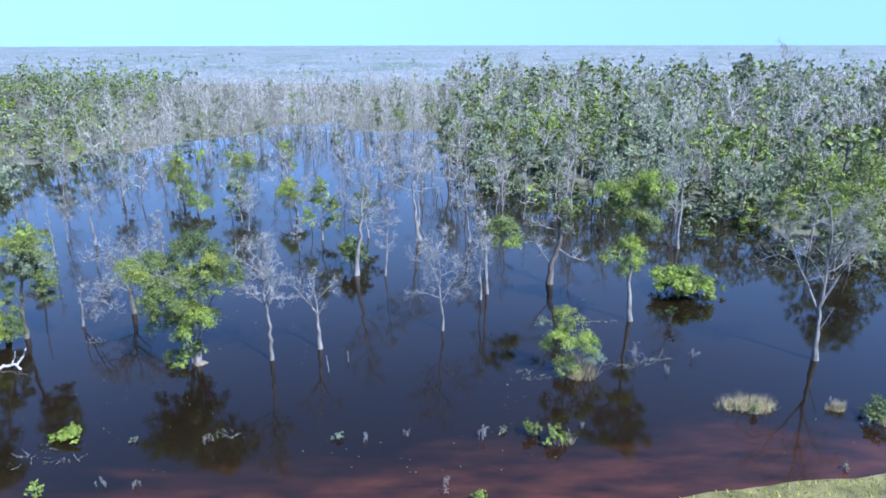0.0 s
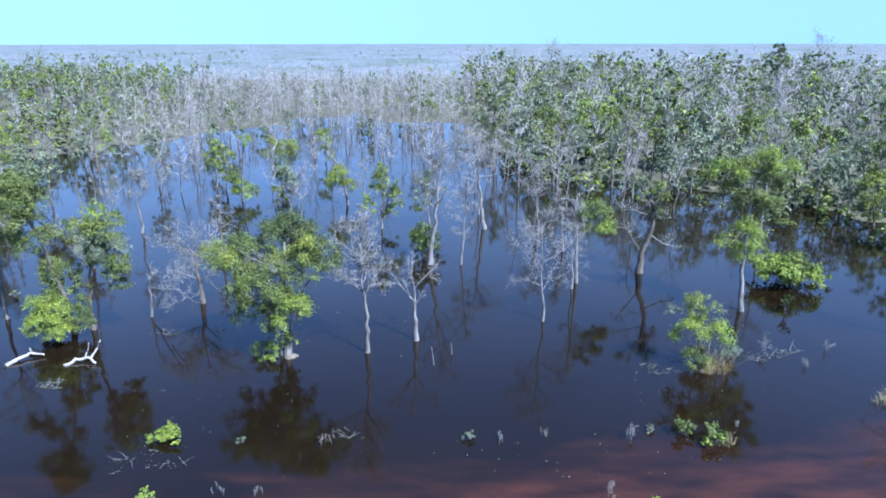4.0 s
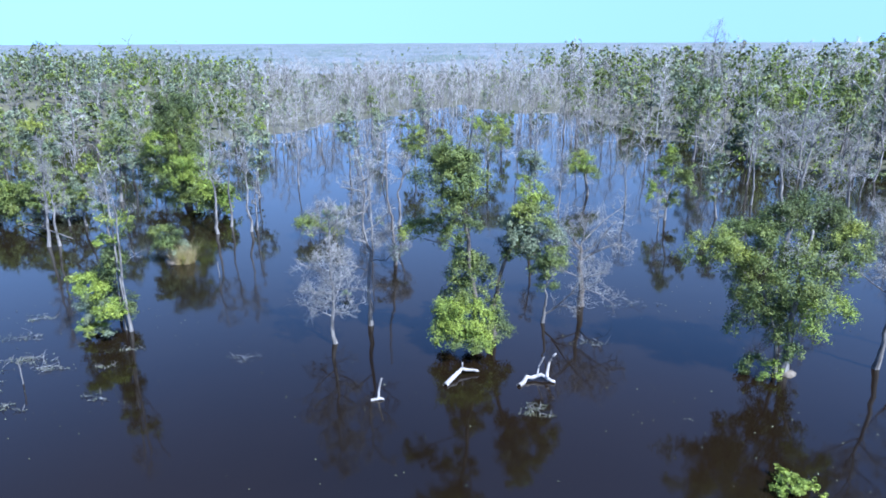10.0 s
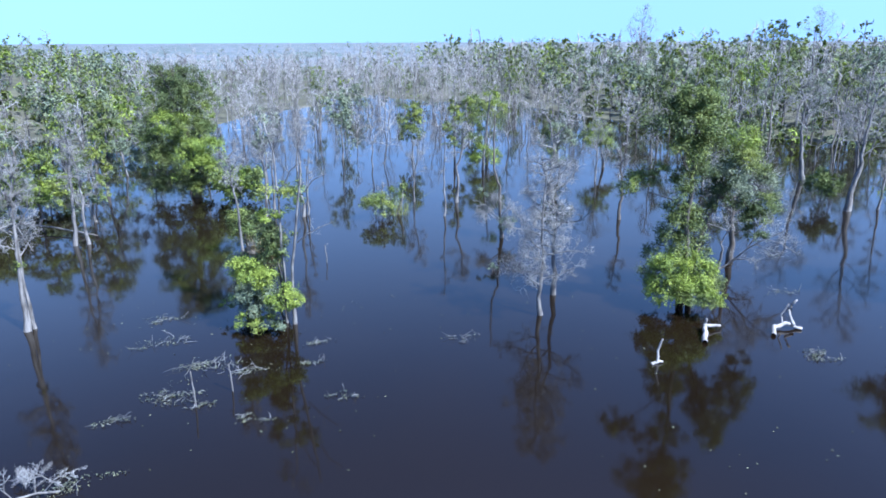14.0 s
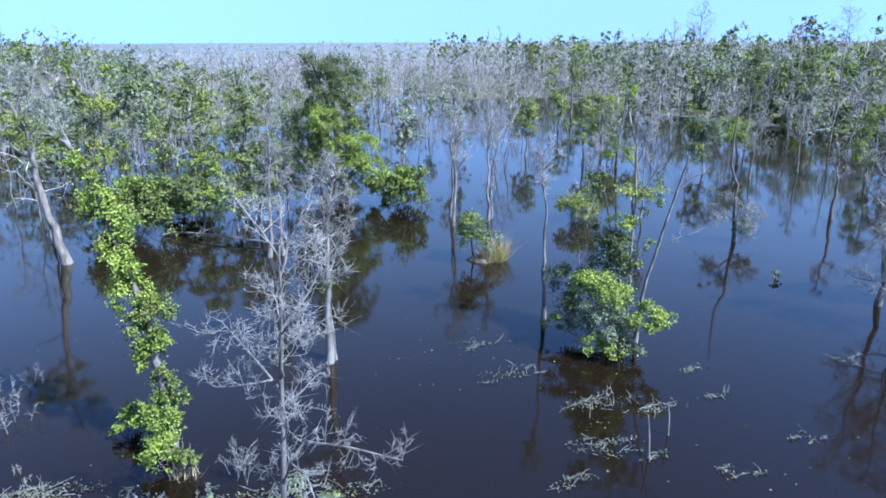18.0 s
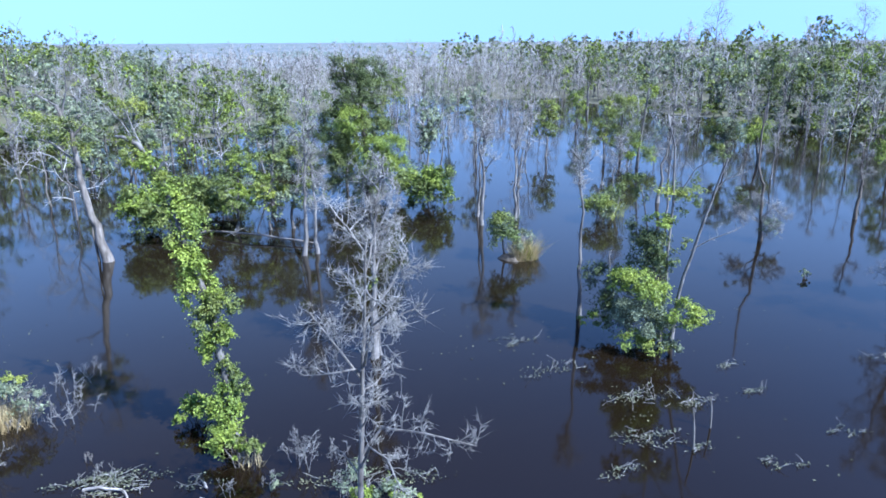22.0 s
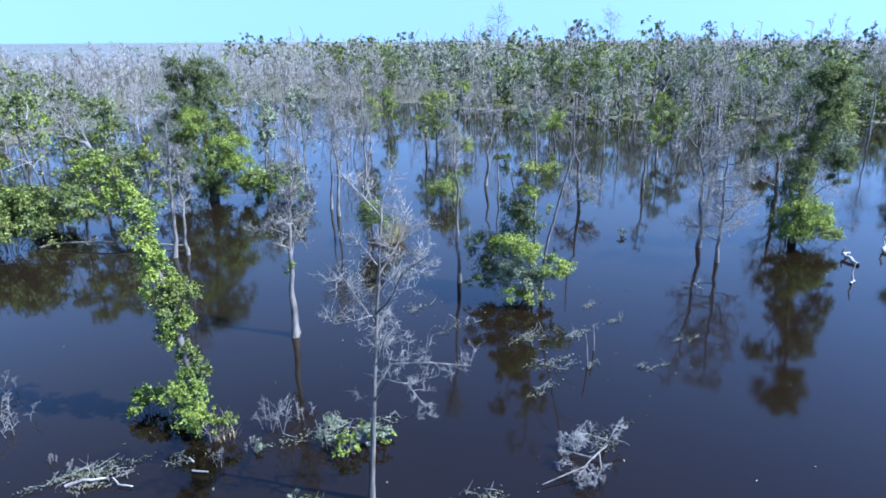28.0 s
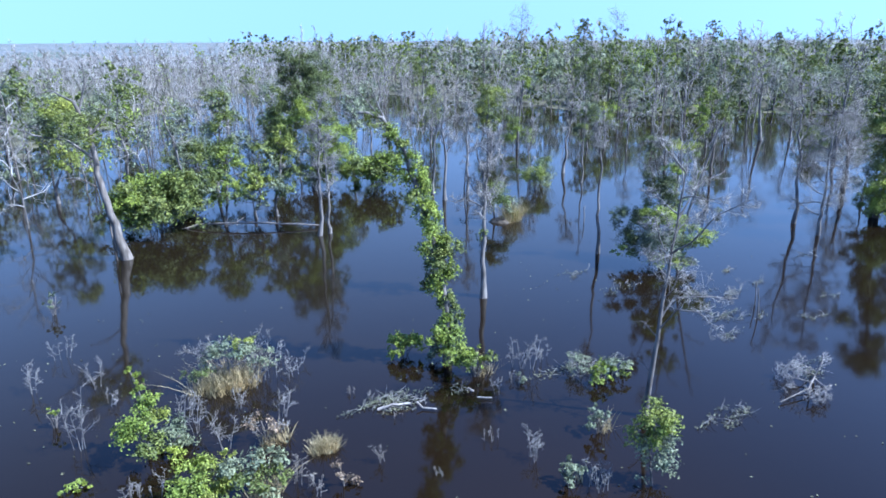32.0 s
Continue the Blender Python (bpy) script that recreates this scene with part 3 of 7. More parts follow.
sheet("ground", np.concatenate([np.linspace(-900, -150, 10), np.linspace(-140, 120, 131), np.linspace(130, 900, 12)]),
      np.concatenate([np.linspace(-900, -30, 10), np.linspace(-20, 46, 67)]), bank_height, BANK, "grassy earth bank beside the flooded forest", category="ground")


# ---- trees and plants, one by one ----
T = Tree("leafy_tree", "broad green tree on a pale mound in the water", "tree", -10.72, 52.35, next(seeds))
T.twig_mat = TWIG_GREY
path = T.trunk([(-0.0, 0.0, -0.5), (-0.01, 0.0, 1.95), (0.01, -0.0, 4.33), (0.15, -0.05, 7.4), (0.4, -0.15, 9.64)], 0.256, 0.089, BARK_PALE)
path = T.trunk([(-0.41, 0.15, -0.5), (-0.8, -0.06, 2.78), (-2.15, 0.09, 5.84), (-4.15, 0.49, 7.6)], 0.144, 0.060, BARK_GREY)
path = T.trunk([(0.16, -0.06, -0.5), (0.36, 0.22, 2.66), (1.62, 0.11, 5.83), (3.19, -0.13, 8.17)], 0.128, 0.060, BARK_GREY)
T.trunk([(0.01, -0.0, 4.33), (-0.88, 0.33, 6.52), (-2.31, 0.87, 8.23)], 0.074, 0.025, BARK_PALE, "limb", 8, 1.49, 2, 4)
T.trunk([(0.12, -0.05, 6.65), (-0.72, -1.33, 8.2), (-1.73, -2.55, 9.3)], 0.061, 0.025, BARK_PALE, "limb", 10, 1.49, 2, 4)
T.trunk([(0.12, -0.05, 6.65), (0.21, -1.68, 7.96), (0.33, -3.33, 8.86)], 0.061, 0.025, BARK_PALE, "limb", 8, 1.30, 2, 4)
T.leaves((-4.99, 0.8, 7.8), (1.79, 1.79, 1.61), "y", 1.0)
T.leaves((-3.27, 0.69, 8.47), (1.93, 1.93, 1.61), "m", 1.0)
T.leaves((0.56, 0.86, 9.53), (2.16, 2.16, 1.84), "d", 1.0)
T.leaves((-0.97, 0.9, 9.34), (1.41, 1.41, 1.38), "d", 1.0)
T.leaves((1.87, 0.37, 9.12), (1.49, 1.49, 1.61), "d", 1.0)
T.leaves((3.4, 0.33, 8.02), (1.34, 1.34, 1.69), "m", 0.7)
T.leaves((-2.59, -0.63, 6.49), (1.67, 1.67, 1.61), "m", 1.0)
T.leaves((-1.29, -1.65, 5.95), (1.71, 1.71, 1.76), "m", 1.0)
T.leaves((0.33, -1.72, 6.71), (1.26, 1.26, 1.46), "m", 1.0)
T.leaves((0.93, -1.95, 4.47), (1.19, 1.19, 1.38), "b", 1.0)
T.leaves((-2.91, 0.02, 3.93), (0.97, 0.97, 1.69), "m", 0.8)
T.leaves((-1.56, -0.48, 3.37), (1.12, 1.12, 1.30), "m", 1.0)
T.leaves((-1.98, 0.21, 0.43), (0.89, 0.89, 0.69), "m", 1.0)
T.leaves((-1.06, -0.67, 0.35), (0.74, 0.74, 0.54), "b", 1.0)
T.leaves((0.23, -0.08, 1.19), (0.60, 0.60, 0.84), "m", 0.5)
T.leaves((-3.63, 2.43, 6.96), (1.34, 1.34, 1.30), "m", 1.0)
T.leaves((-1.31, 2.09, 7.07), (1.41, 1.41, 1.23), "m", 1.0)
T.leaves((-0.37, -0.4, 7.89), (1.41, 1.41, 1.30), "m", 1.0)
T.leaves((1.94, 1.41, 7.29), (1.26, 1.26, 1.30), "m", 1.0)
T.leaves((2.16, -0.81, 7.29), (0.89, 0.89, 1.15), "m", 1.0)
T.leaves((0.82, 0.76, 3.61), (1.26, 1.26, 1.30), "d", 1.0)
T.leaves((-0.78, 1.58, 3.68), (1.26, 1.26, 1.30), "d", 1.0)
T.leaves((-3.56, 0.8, 5.58), (0.82, 0.82, 1.23), "m", 0.8)
T.leaves((2.06, -1.31, 9.26), (0.97, 0.97, 0.92), "y", 0.8)
T.leaves((-0.6, -0.63, 2.25), (0.97, 0.97, 1.00), "m", 0.7)
T.mound((0.23, -0.09, 0), (0.67, 0.54, 0.25))
T.done()
T = Tree("leafy_tree", "tall dark-trunked tree with leafy crown and vine-covered foot", "tree", -30.39, 57.10, next(seeds))
T.twig_mat = TWIG_DARK
path = T.trunk([(0.0, 0.0, -0.5), (-0.22, -0.45, 3.4), (-0.58, -0.86, 6.66), (-0.8, -1.32, 8.66), (-1.22, -1.7, 10.91), (-1.42, -2.16, 12.73)], 0.218, 0.078, BARK_DARK)
T.trunk([(-0.28, 0.09, 6.39), (-1.71, -0.49, 7.34), (-3.7, -0.88, 8.05)], 0.064, 0.026, BARK_DARK, "limb", 5, 0.78, 1, 4)
T.trunk([(-0.38, 0.13, 9.06), (-1.65, -0.77, 10.74), (-2.57, -1.78, 12.34)], 0.064, 0.026, BARK_DARK, "limb", 5, 0.70, 1, 4)
T.trunk([(-0.43, 0.14, 9.81), (-0.37, -1.2, 11.16), (-0.68, -2.41, 12.42)], 0.051, 0.026, BARK_DARK, "limb", 5, 0.70, 1, 4)
T.leaves((-1.42, -2.16, 13.68), (1.25, 1.25, 0.88), "m", 1.0)
T.leaves((-1.99, -1.97, 13.22), (1.09, 1.09, 0.96), "m", 1.0)
T.leaves((-2.8, -1.71, 12.4), (1.40, 1.40, 1.28), "d", 1.0)
T.leaves((-1.74, -2.58, 12.12), (1.40, 1.40, 1.20), "m", 1.0)
T.leaves((-0.59, -2.12, 12.44), (1.17, 1.17, 1.37), "m", 1.0)
T.leaves((-0.42, -1.97, 13.2), (0.78, 0.78, 0.72), "d", 1.0)
T.leaves((-1.92, -2.31, 10.76), (1.33, 1.33, 0.96), "m", 1.0)
T.leaves((-0.77, -2.06, 10.45), (1.01, 1.01, 0.88), "d", 1.0)
T.leaves((-0.92, -1.8, 9.29), (0.94, 0.94, 0.72), "d", 1.0)
T.leaves((-4.32, -0.67, 8.19), (0.94, 0.94, 0.96), "y", 0.9)
T.leaves((-3.66, -0.89, 8.61), (0.70, 0.70, 0.80), "m", 0.9)
T.leaves((-2.75, -1.2, 9.1), (0.70, 0.70, 0.64), "m", 0.8)
T.leaves((-1.65, -1.98, 8.33), (1.01, 1.01, 0.88), "m", 0.9)
T.leaves((-1.12, -0.47, 5.21), (1.09, 1.09, 1.37), "m", 1.0)
T.leaves((-0.59, -0.65, 3.87), (1.01, 1.01, 1.20), "m", 1.0)
T.leaves((-1.58, -1.06, 2.85), (1.25, 1.25, 0.96), "b", 1.0)
T.leaves((-0.45, -1.75, 2.69), (1.17, 1.17, 0.96), "b", 1.0)
T.leaves((-1.19, -1.92, 1.75), (1.64, 1.64, 0.88), "b", 1.0)
T.leaves((-2.25, -0.31, 1.44), (0.86, 0.86, 0.64), "m", 1.0)
T.leaves((0.22, -1.97, 1.33), (0.86, 0.86, 0.56), "b", 1.0)
T.leaves((1.21, -0.4, 2.94), (0.62, 0.62, 0.88), "m", 1.0)
T.leaves((0.64, 0.31, 4.32), (0.78, 0.78, 1.12), "d", 1.0)
T.leaves((-1.66, -1.03, 1.15), (1.40, 1.40, 0.80), "b", 1.0)
T.leaves((-0.07, -2.08, 1.15), (1.56, 1.56, 0.56), "b", 1.0)
T.leaves((-1.04, -2.18, 1.14), (1.72, 1.72, 0.48), "m", 1.0)
T.leaves((1.34, -0.65, 1.32), (1.17, 1.17, 0.88), "d", 1.0)
T.leaves((-1.98, 0.13, 2.0), (1.01, 1.01, 0.88), "m", 1.0)
T.leaves((-1.0, -0.2, 6.29), (0.86, 0.86, 1.04), "m", 0.9)
T.leaves((-0.25, -0.34, 5.73), (0.86, 0.86, 1.04), "d", 1.0)
T.leaves((0.62, -1.26, 2.07), (1.01, 1.01, 0.96), "m", 1.0)
T.leaves((-1.49, 0.81, 3.38), (0.86, 0.86, 1.04), "d", 0.8)
T.done()
T = Tree("leafy_tree", "leaning green tree with drooping leafy lobes", "tree", -29.21, 57.82, next(seeds))
T.twig_mat = TWIG_DARK
path = T.trunk([(0.0, 0.0, -0.5), (0.08, -0.03, 2.95), (0.42, -0.15, 5.02), (1.0, -0.35, 6.85), (1.7, -0.6, 8.63), (2.2, -0.78, 10.54)], 0.204, 0.063, BARK_DARK)
path = T.trunk([(1.16, -0.41, 7.06), (2.33, -0.82, 7.15), (3.33, -1.18, 6.06), (3.59, -1.27, 4.71)], 0.085, 0.032, BARK_DARK)
T.trunk([(0.86, -0.31, 6.45), (0.46, -0.16, 7.2), (0.27, -0.09, 7.57)], 0.052, 0.026, BARK_DARK, "limb", 5, 0.63, 1, 4)
T.trunk([(1.73, -0.61, 8.25), (2.89, -1.02, 8.33), (3.79, -1.34, 7.45)], 0.052, 0.026, BARK_DARK, "limb", 6, 0.71, 1, 4)
T.leaves((2.27, -0.8, 10.91), (0.79, 0.79, 0.82), "b", 1.0)
T.leaves((3.11, -0.04, 10.08), (0.87, 0.87, 0.73), "m", 1.0)
T.leaves((1.83, -1.18, 9.74), (1.19, 1.19, 0.90), "m", 1.0)
T.leaves((1.44, -2.63, 10.19), (0.48, 0.48, 0.37), "y", 1.0)
T.leaves((1.37, -1.01, 8.55), (1.19, 1.19, 1.06), "g", 1.0)
T.leaves((2.69, -0.95, 8.7), (1.27, 1.27, 1.06), "m", 1.0)
T.leaves((0.97, 0.19, 7.21), (0.87, 0.87, 1.06), "d", 1.0)
T.leaves((1.56, -0.55, 7.09), (1.03, 1.03, 0.90), "d", 1.0)
T.leaves((3.39, -1.2, 7.53), (1.19, 1.19, 1.14), "g", 1.0)
T.leaves((3.87, -1.37, 6.69), (0.95, 0.95, 0.90), "m", 1.0)
T.leaves((2.76, -0.98, 6.02), (1.03, 1.03, 0.90), "d", 1.0)
T.leaves((3.65, -1.29, 5.5), (0.95, 0.95, 0.90), "m", 1.0)
T.leaves((3.46, -1.22, 4.58), (0.87, 0.87, 0.57), "d", 1.0)
T.leaves((0.72, -0.26, 6.04), (0.48, 0.48, 0.65), "d", 1.0)
T.done()
dead_tree(-4.32, 52.98, 10.84, 5.65, (-0.15, 0.08), "tall split-stemmed dead tree with pale bark", 0.45, 14, 0.75, 0.21, BARK_GREY, None, 7, 5).done()
T = Tree("dead_tree", "forked pale dead tree with crooked short branches", "tree", -0.40, 55.35, next(seeds))
T.twig_mat = TWIG_GREY
path = T.trunk([(0.0, 0.0, -0.5), (-0.09, 0.05, 1.78), (-0.09, 0.05, 3.26), (-0.7, 0.41, 4.15), (-1.13, 0.67, 5.3)], 0.221, 0.047, BARK_PALE)
T.trunk([(-0.06, 0.04, 3.05), (-0.11, 0.07, 4.7), (-0.32, 0.19, 5.88), (-0.17, 0.1, 7.11)], 0.104, 0.026, BARK_PALE, "limb", 9, 1.78, 2, 4)
T.trunk([(-0.09, 0.05, 3.26), (0.47, -0.28, 4.21), (0.56, -0.33, 4.64)], 0.091, 0.026, BARK_PALE, "limb", 6, 0.99, 1, 4)
T.trunk([(-0.7, 0.41, 4.15), (-1.5, 0.3, 5.23), (-2.28, 0.18, 6.29)], 0.065, 0.026, BARK_PALE, "limb", 8, 1.58, 2, 4)
T.trunk([(-0.11, 0.07, 4.7), (0.92, 0.33, 5.82), (1.77, 0.7, 6.51)], 0.052, 0.026, BARK_PALE, "limb", 8, 1.38, 2, 4)
T.done()
dead_tree(11.00, 59.49, 9.88, 7.00, (-0.68, -0.00), "pale dead tree with a flat crown of fine branches", 0.3, 11, 0.35).done()
dead_tree(0.39, 76.35, 13.71, 7.28, (1.82, 0.25), "tall pale dead tree with forked stems", 0.4, 9, 0.8, 0.34).done()
bush(-0.34, 79.23, 3.71, 4.25, "green shrub at the foot of a pale dead tree", "m")
pole(7.21, 99.72, 12.72, (-0.10, -0.00), "slim white dead trunk")
dead_tree(4.01, 76.11, 9.73, 3.11, (0.78, 0.07), "slim grey dead tree with short twigs", 0.3, 8, 0.6).done()
dead_tree(15.20, 68.00, 9.37, 3.76, (-0.13, 0.01), "thin pale dead tree with upright twigs", 0.35, 8, 0.9).done()
T = Tree("leafy_tree", "pale straight dead stem with green leaves at its side", "tree", 16.06, 69.78, next(seeds))
T.twig_mat = TWIG_GREY
path = T.trunk([(0.0, 0.0, -0.5), (-0.21, 0.01, 4.7), (-0.4, 0.03, 9.23)], 0.165, 0.077, BARK_PALE)
T.leaves((2.34, 0.84, 6.75), (1.67, 1.67, 1.85), "m", 1.0)
T.leaves((1.29, -0.09, 7.98), (1.15, 1.15, 1.06), "m", 1.0)
T.leaves((2.59, -0.18, 5.41), (1.15, 1.15, 0.92), "b", 1.0)
T.done()
T = Tree("leafy_tree", "slender leafy tree with a bare white lower trunk", "tree", 30.26, 61.84, next(seeds))
T.twig_mat = TWIG_GREY
path = T.trunk([(0.0, 0.0, -0.5), (-0.46, 0.14, 4.12), (-0.5, 0.15, 8.27), (-0.39, 0.12, 11.73), (0.2, -0.06, 14.0)], 0.224, 0.093, BARK_PALE)
T.trunk([(-0.5, 0.15, 8.27), (-2.1, 0.62, 10.46), (-2.97, 0.88, 11.84)], 0.076, 0.038, BARK_GREY, "limb", 5, 1.04, 1, 4)
T.trunk([(-0.48, 0.14, 9.44), (0.87, -0.26, 11.82), (1.51, -0.45, 13.25)], 0.076, 0.038, BARK_GREY, "limb", 5, 1.04, 1, 4)
T.leaves((0.94, -0.28, 14.05), (1.74, 1.74, 1.49), "b", 1.0)
T.leaves((-0.49, 0.15, 13.13), (1.74, 1.74, 1.43), "m", 1.0)
T.leaves((-2.51, 0.74, 12.61), (1.62, 1.62, 1.43), "b", 1.0)
T.leaves((-2.12, 0.63, 10.75), (1.39, 1.39, 1.31), "m", 0.8)
T.leaves((0.89, -0.27, 11.54), (1.62, 1.62, 1.55), "m", 1.0)
T.leaves((-0.52, 0.15, 10.01), (1.50, 1.50, 1.31), "m", 1.0)
T.leaves((1.05, -0.31, 9.56), (0.93, 0.93, 1.07), "d", 1.0)
T.leaves((-1.35, -0.64, 7.35), (1.97, 1.97, 1.55), "b", 1.0)
T.leaves((-0.2, 0.06, 5.65), (1.27, 1.27, 0.95), "b", 1.0)
T.done()
bush(37.84, 69.51, 3.04, 7.83, "dense round green shrub growing out of the water", "bbm", 1.2, 0.3)
T = Tree("dead_tree", "dark crooked dead tree with a few green leaves", "tree", 23.69, 73.15, next(seeds))
T.twig_mat = TWIG_GREY
path = T.trunk([(0.0, -0.0, -0.5), (0.03, -0.01, 2.25), (0.77, -0.13, 4.36), (0.93, -0.16, 6.41), (0.4, -0.07, 8.4), (0.96, -0.16, 9.75)], 0.373, 0.134, BARK_DARK)
T.limbs(path, 6, 2.6, BARK_GREY, 0.4, 0.6, 0.04)
T.trunk([(0.77, -0.13, 4.36), (2.23, -0.37, 3.41), (3.84, -0.64, 3.01)], 0.110, 0.044, BARK_PALE, "limb", 7, 1.67, 2, 4)
T.trunk([(0.93, -0.16, 6.41), (-1.13, 0.19, 7.0), (-2.43, 0.4, 7.62)], 0.088, 0.044, BARK_GREY, "limb", 8, 2.00, 2, 4)
T.trunk([(0.03, -0.01, 2.25), (-1.34, 0.22, 4.26), (-2.03, 0.34, 5.6)], 0.088, 0.044, BARK_GREY, "limb", 8, 2.00, 2, 4)
T.leaves((1.32, -0.22, 8.97), (1.20, 1.20, 0.96), "m", 1.0)
T.leaves((-0.93, 0.15, 10.01), (0.94, 0.94, 0.83), "g", 0.6)
T.leaves((1.41, -0.23, 7.11), (0.67, 0.67, 0.96), "d", 1.0)
T.done()
T = Tree("shrub", "yellow-green shrub with dry stems on a tussock", "shrub", 21.75, 49.97, next(seeds))
T.twig_mat = TWIG_GREY
path = T.trunk([(0.0, 0.0, -0.5), (-0.35, 0.07, 2.3), (-0.11, 0.02, 4.91)], 0.083, 0.039, BARK_GREY)
T.leaves((-0.25, 0.05, 5.0), (1.07, 1.07, 0.90), "y", 1.0)
T.leaves((-0.84, 0.17, 2.88), (1.26, 1.26, 1.10), "b", 1.0)
T.leaves((1.24, -0.25, 2.86), (1.16, 1.16, 0.90), "b", 1.0)
T.leaves((-0.19, 0.04, 3.87), (0.87, 0.87, 0.80), "m", 1.0)
T.leaves((-0.27, 0.05, 0.72), (1.45, 1.45, 0.80), "m", 1.0)
T.leaves((2.23, -0.45, 1.5), (0.77, 0.77, 0.70), "g", 0.6)
T.leaves((-2.31, 0.47, 4.72), (0.68, 0.68, 0.50), "g", 0.5)
T.mound((0.24, -0.05, 0), (0.80, 0.64, 0.30))
T.blades((1.13, -0.23, 0), (1.26, 1.01), 2.18, 220, STRAW)
T.done()
T = Tree("dead_tree", "large wide-branched grey dead tree", "tree", 44.45, 52.82, next(seeds))
T.twig_mat = TWIG_GREY
path = T.trunk([(0.0, 0.0, -0.5), (-0.19, 0.11, 2.54), (-0.32, 0.19, 4.93), (-0.25, 0.15, 8.35), (-0.32, 0.19, 11.88), (-0.69, 0.42, 14.04)], 0.262, 0.061, BARK_GREY)
T.limbs(path, 8, 5.0, BARK_PALE, 0.5, 0.5, 0.055, 8, 5)
T.trunk([(-0.3, 0.18, 4.13), (-1.04, 0.62, 6.2), (-2.11, 1.27, 8.5), (-3.59, 2.15, 9.26), (-5.18, 3.11, 8.16)], 0.134, 0.033, BARK_PALE, "limb", 12, 2.79, 2, 4)
T.trunk([(-2.11, 1.27, 8.5), (-3.1, 1.28, 10.56), (-4.6, 1.59, 11.76)], 0.084, 0.033, BARK_PALE, "limb", 9, 2.28, 2, 4)
T.trunk([(-0.32, 0.19, 4.93), (0.77, -0.07, 7.91), (1.92, -0.38, 10.04), (3.07, -0.68, 10.63)], 0.117, 0.033, BARK_PALE, "limb", 12, 2.79, 2, 4)
T.trunk([(-0.19, 0.11, 2.54), (0.47, -0.28, 4.58), (0.58, -0.35, 5.14)], 0.067, 0.033, BARK_PALE, "limb", 2, 0.51, 1, 4)
T.trunk([(-0.25, 0.15, 8.35), (0.31, -0.77, 11.16), (0.32, -1.36, 13.27)], 0.100, 0.033, BARK_PALE, "limb", 10, 2.53, 2, 4)
T.done()
dead_tree(43.54, 87.35, 16.25, 7.42, (-0.43, 0.16), "tall grey dead tree with dark upper branches", 0.5, 10, 0.6, 0.22).done()
grass_tuft(35.05, 44.63, 0.98, 6.48, "pale dry grass tussock in the shallows", 420)
grass_tuft(41.58, 44.15, 0.84, 2.17, "pale dry grass tussock in the shallows", 160)
bush(43.46, 42.18, 2.14, 2.51, "green shrub among dry grass in the shallows", "m", 0.7, 0.2, 1)
bush(-15.94, 40.21, 0.84, 2.50, "small bright green shrub standing in the water", "b", 1.0, 0.2)
bush(17.46, 40.67, 1.09, 1.71, "small green shrub standing in the water", "m", 0.8, 0.2)
bush(18.93, 39.52, 1.35, 2.07, "small green shrub with dry twigs in the water", "bm", 0.8, 0.2, 0.5)
bush(3.55, 40.20, 0.44, 1.05, "small leafy sprig standing in the shallows", "g", 0.8, 0.17)
bush(15.43, 41.06, 0.39, 1.07, "small leafy sprig standing in the shallows", "g", 0.8, 0.17)
bush(-10.97, 39.91, 0.32, 0.89, "small leafy sprig standing in the shallows", "g", 0.8, 0.17)
bush(37.85, 36.29, 0.64, 0.60, "small leafy sprig standing in the shallows", "g", 0.8, 0.17)
bush(13.35, 33.04, 0.87, 1.18, "small bright green shrub by the bank", "b", 1, 0.18)
bush(-14.62, 33.91, 1.09, 1.28, "small bright green shrub by the bank", "b", 0.7, 0.18)
dry_shrub(5.41, 39.95, 0.56, 0.89, "tuft of dry grey stems in the shallows", 7)
dry_shrub(8.42, 40.67, 0.47, 0.90, "tuft of dry grey stems in the shallows", 7)
dry_shrub(13.81, 40.23, 1.09, 0.65, "tuft of dry grey stems in the shallows", 7)
dry_shrub(-5.60, 39.53, 0.75, 1.20, "tuft of dry grey stems in the shallows", 7)
dry_shrub(21.40, 41.54, 0.48, 0.58, "tuft of dry grey stems in the shallows", 7)
dry_shrub(41.75, 44.07, 0.87, 1.74, "tuft of dry grey stems in the shallows", 7)
dry_shrub(-10.82, 34.46, 0.53, 1.79, "tuft of dry grey stems in the shallows", 7)
dry_shrub(-8.66, 34.50, 0.48, 1.44, "tuft of dry grey stems in the shallows", 7)
dry_shrub(11.26, 34.37, 0.82, 1.43, "tuft of dry grey stems in the shallows", 7)
dry_shrub(28.30, 52.67, 1.67, 0.61, "tuft of dry grey stems in the shallows", 7)
dry_shrub(33.54, 53.20, 0.94, 0.51, "tuft of dry grey stems in the shallows", 7)
dry_shrub(30.32, 50.25, 0.70, 0.49, "tuft of dry grey stems in the shallows", 7)
bush(34.03, 61.11, 2.40, 1.48, "spindly green sapling in the water", "m", 0.5, 0.2)
T = Tree("dead_tree", "spreading silver dead tree with dark inner limbs", "tree", -21.54, 64.24, next(seeds))
T.twig_mat = TWIG_GREY
path = T.trunk([(0.0, 0.0, -0.5), (-0.14, 0.01, 2.37), (-0.39, 0.03, 3.58), (-0.33, 0.03, 5.02)], 0.241, 0.131, BARK_DARK)
T.limbs(path, 6, 3.4, BARK_GREY, 0.5, 0.5, 0.042, 8, 5)
T.trunk([(-0.31, 0.03, 3.83), (0.81, -0.07, 4.57), (1.23, -0.1, 5.77), (2.29, -0.19, 7.19)], 0.092, 0.031, BARK_DARK, "limb", 10, 2.33, 2, 4)
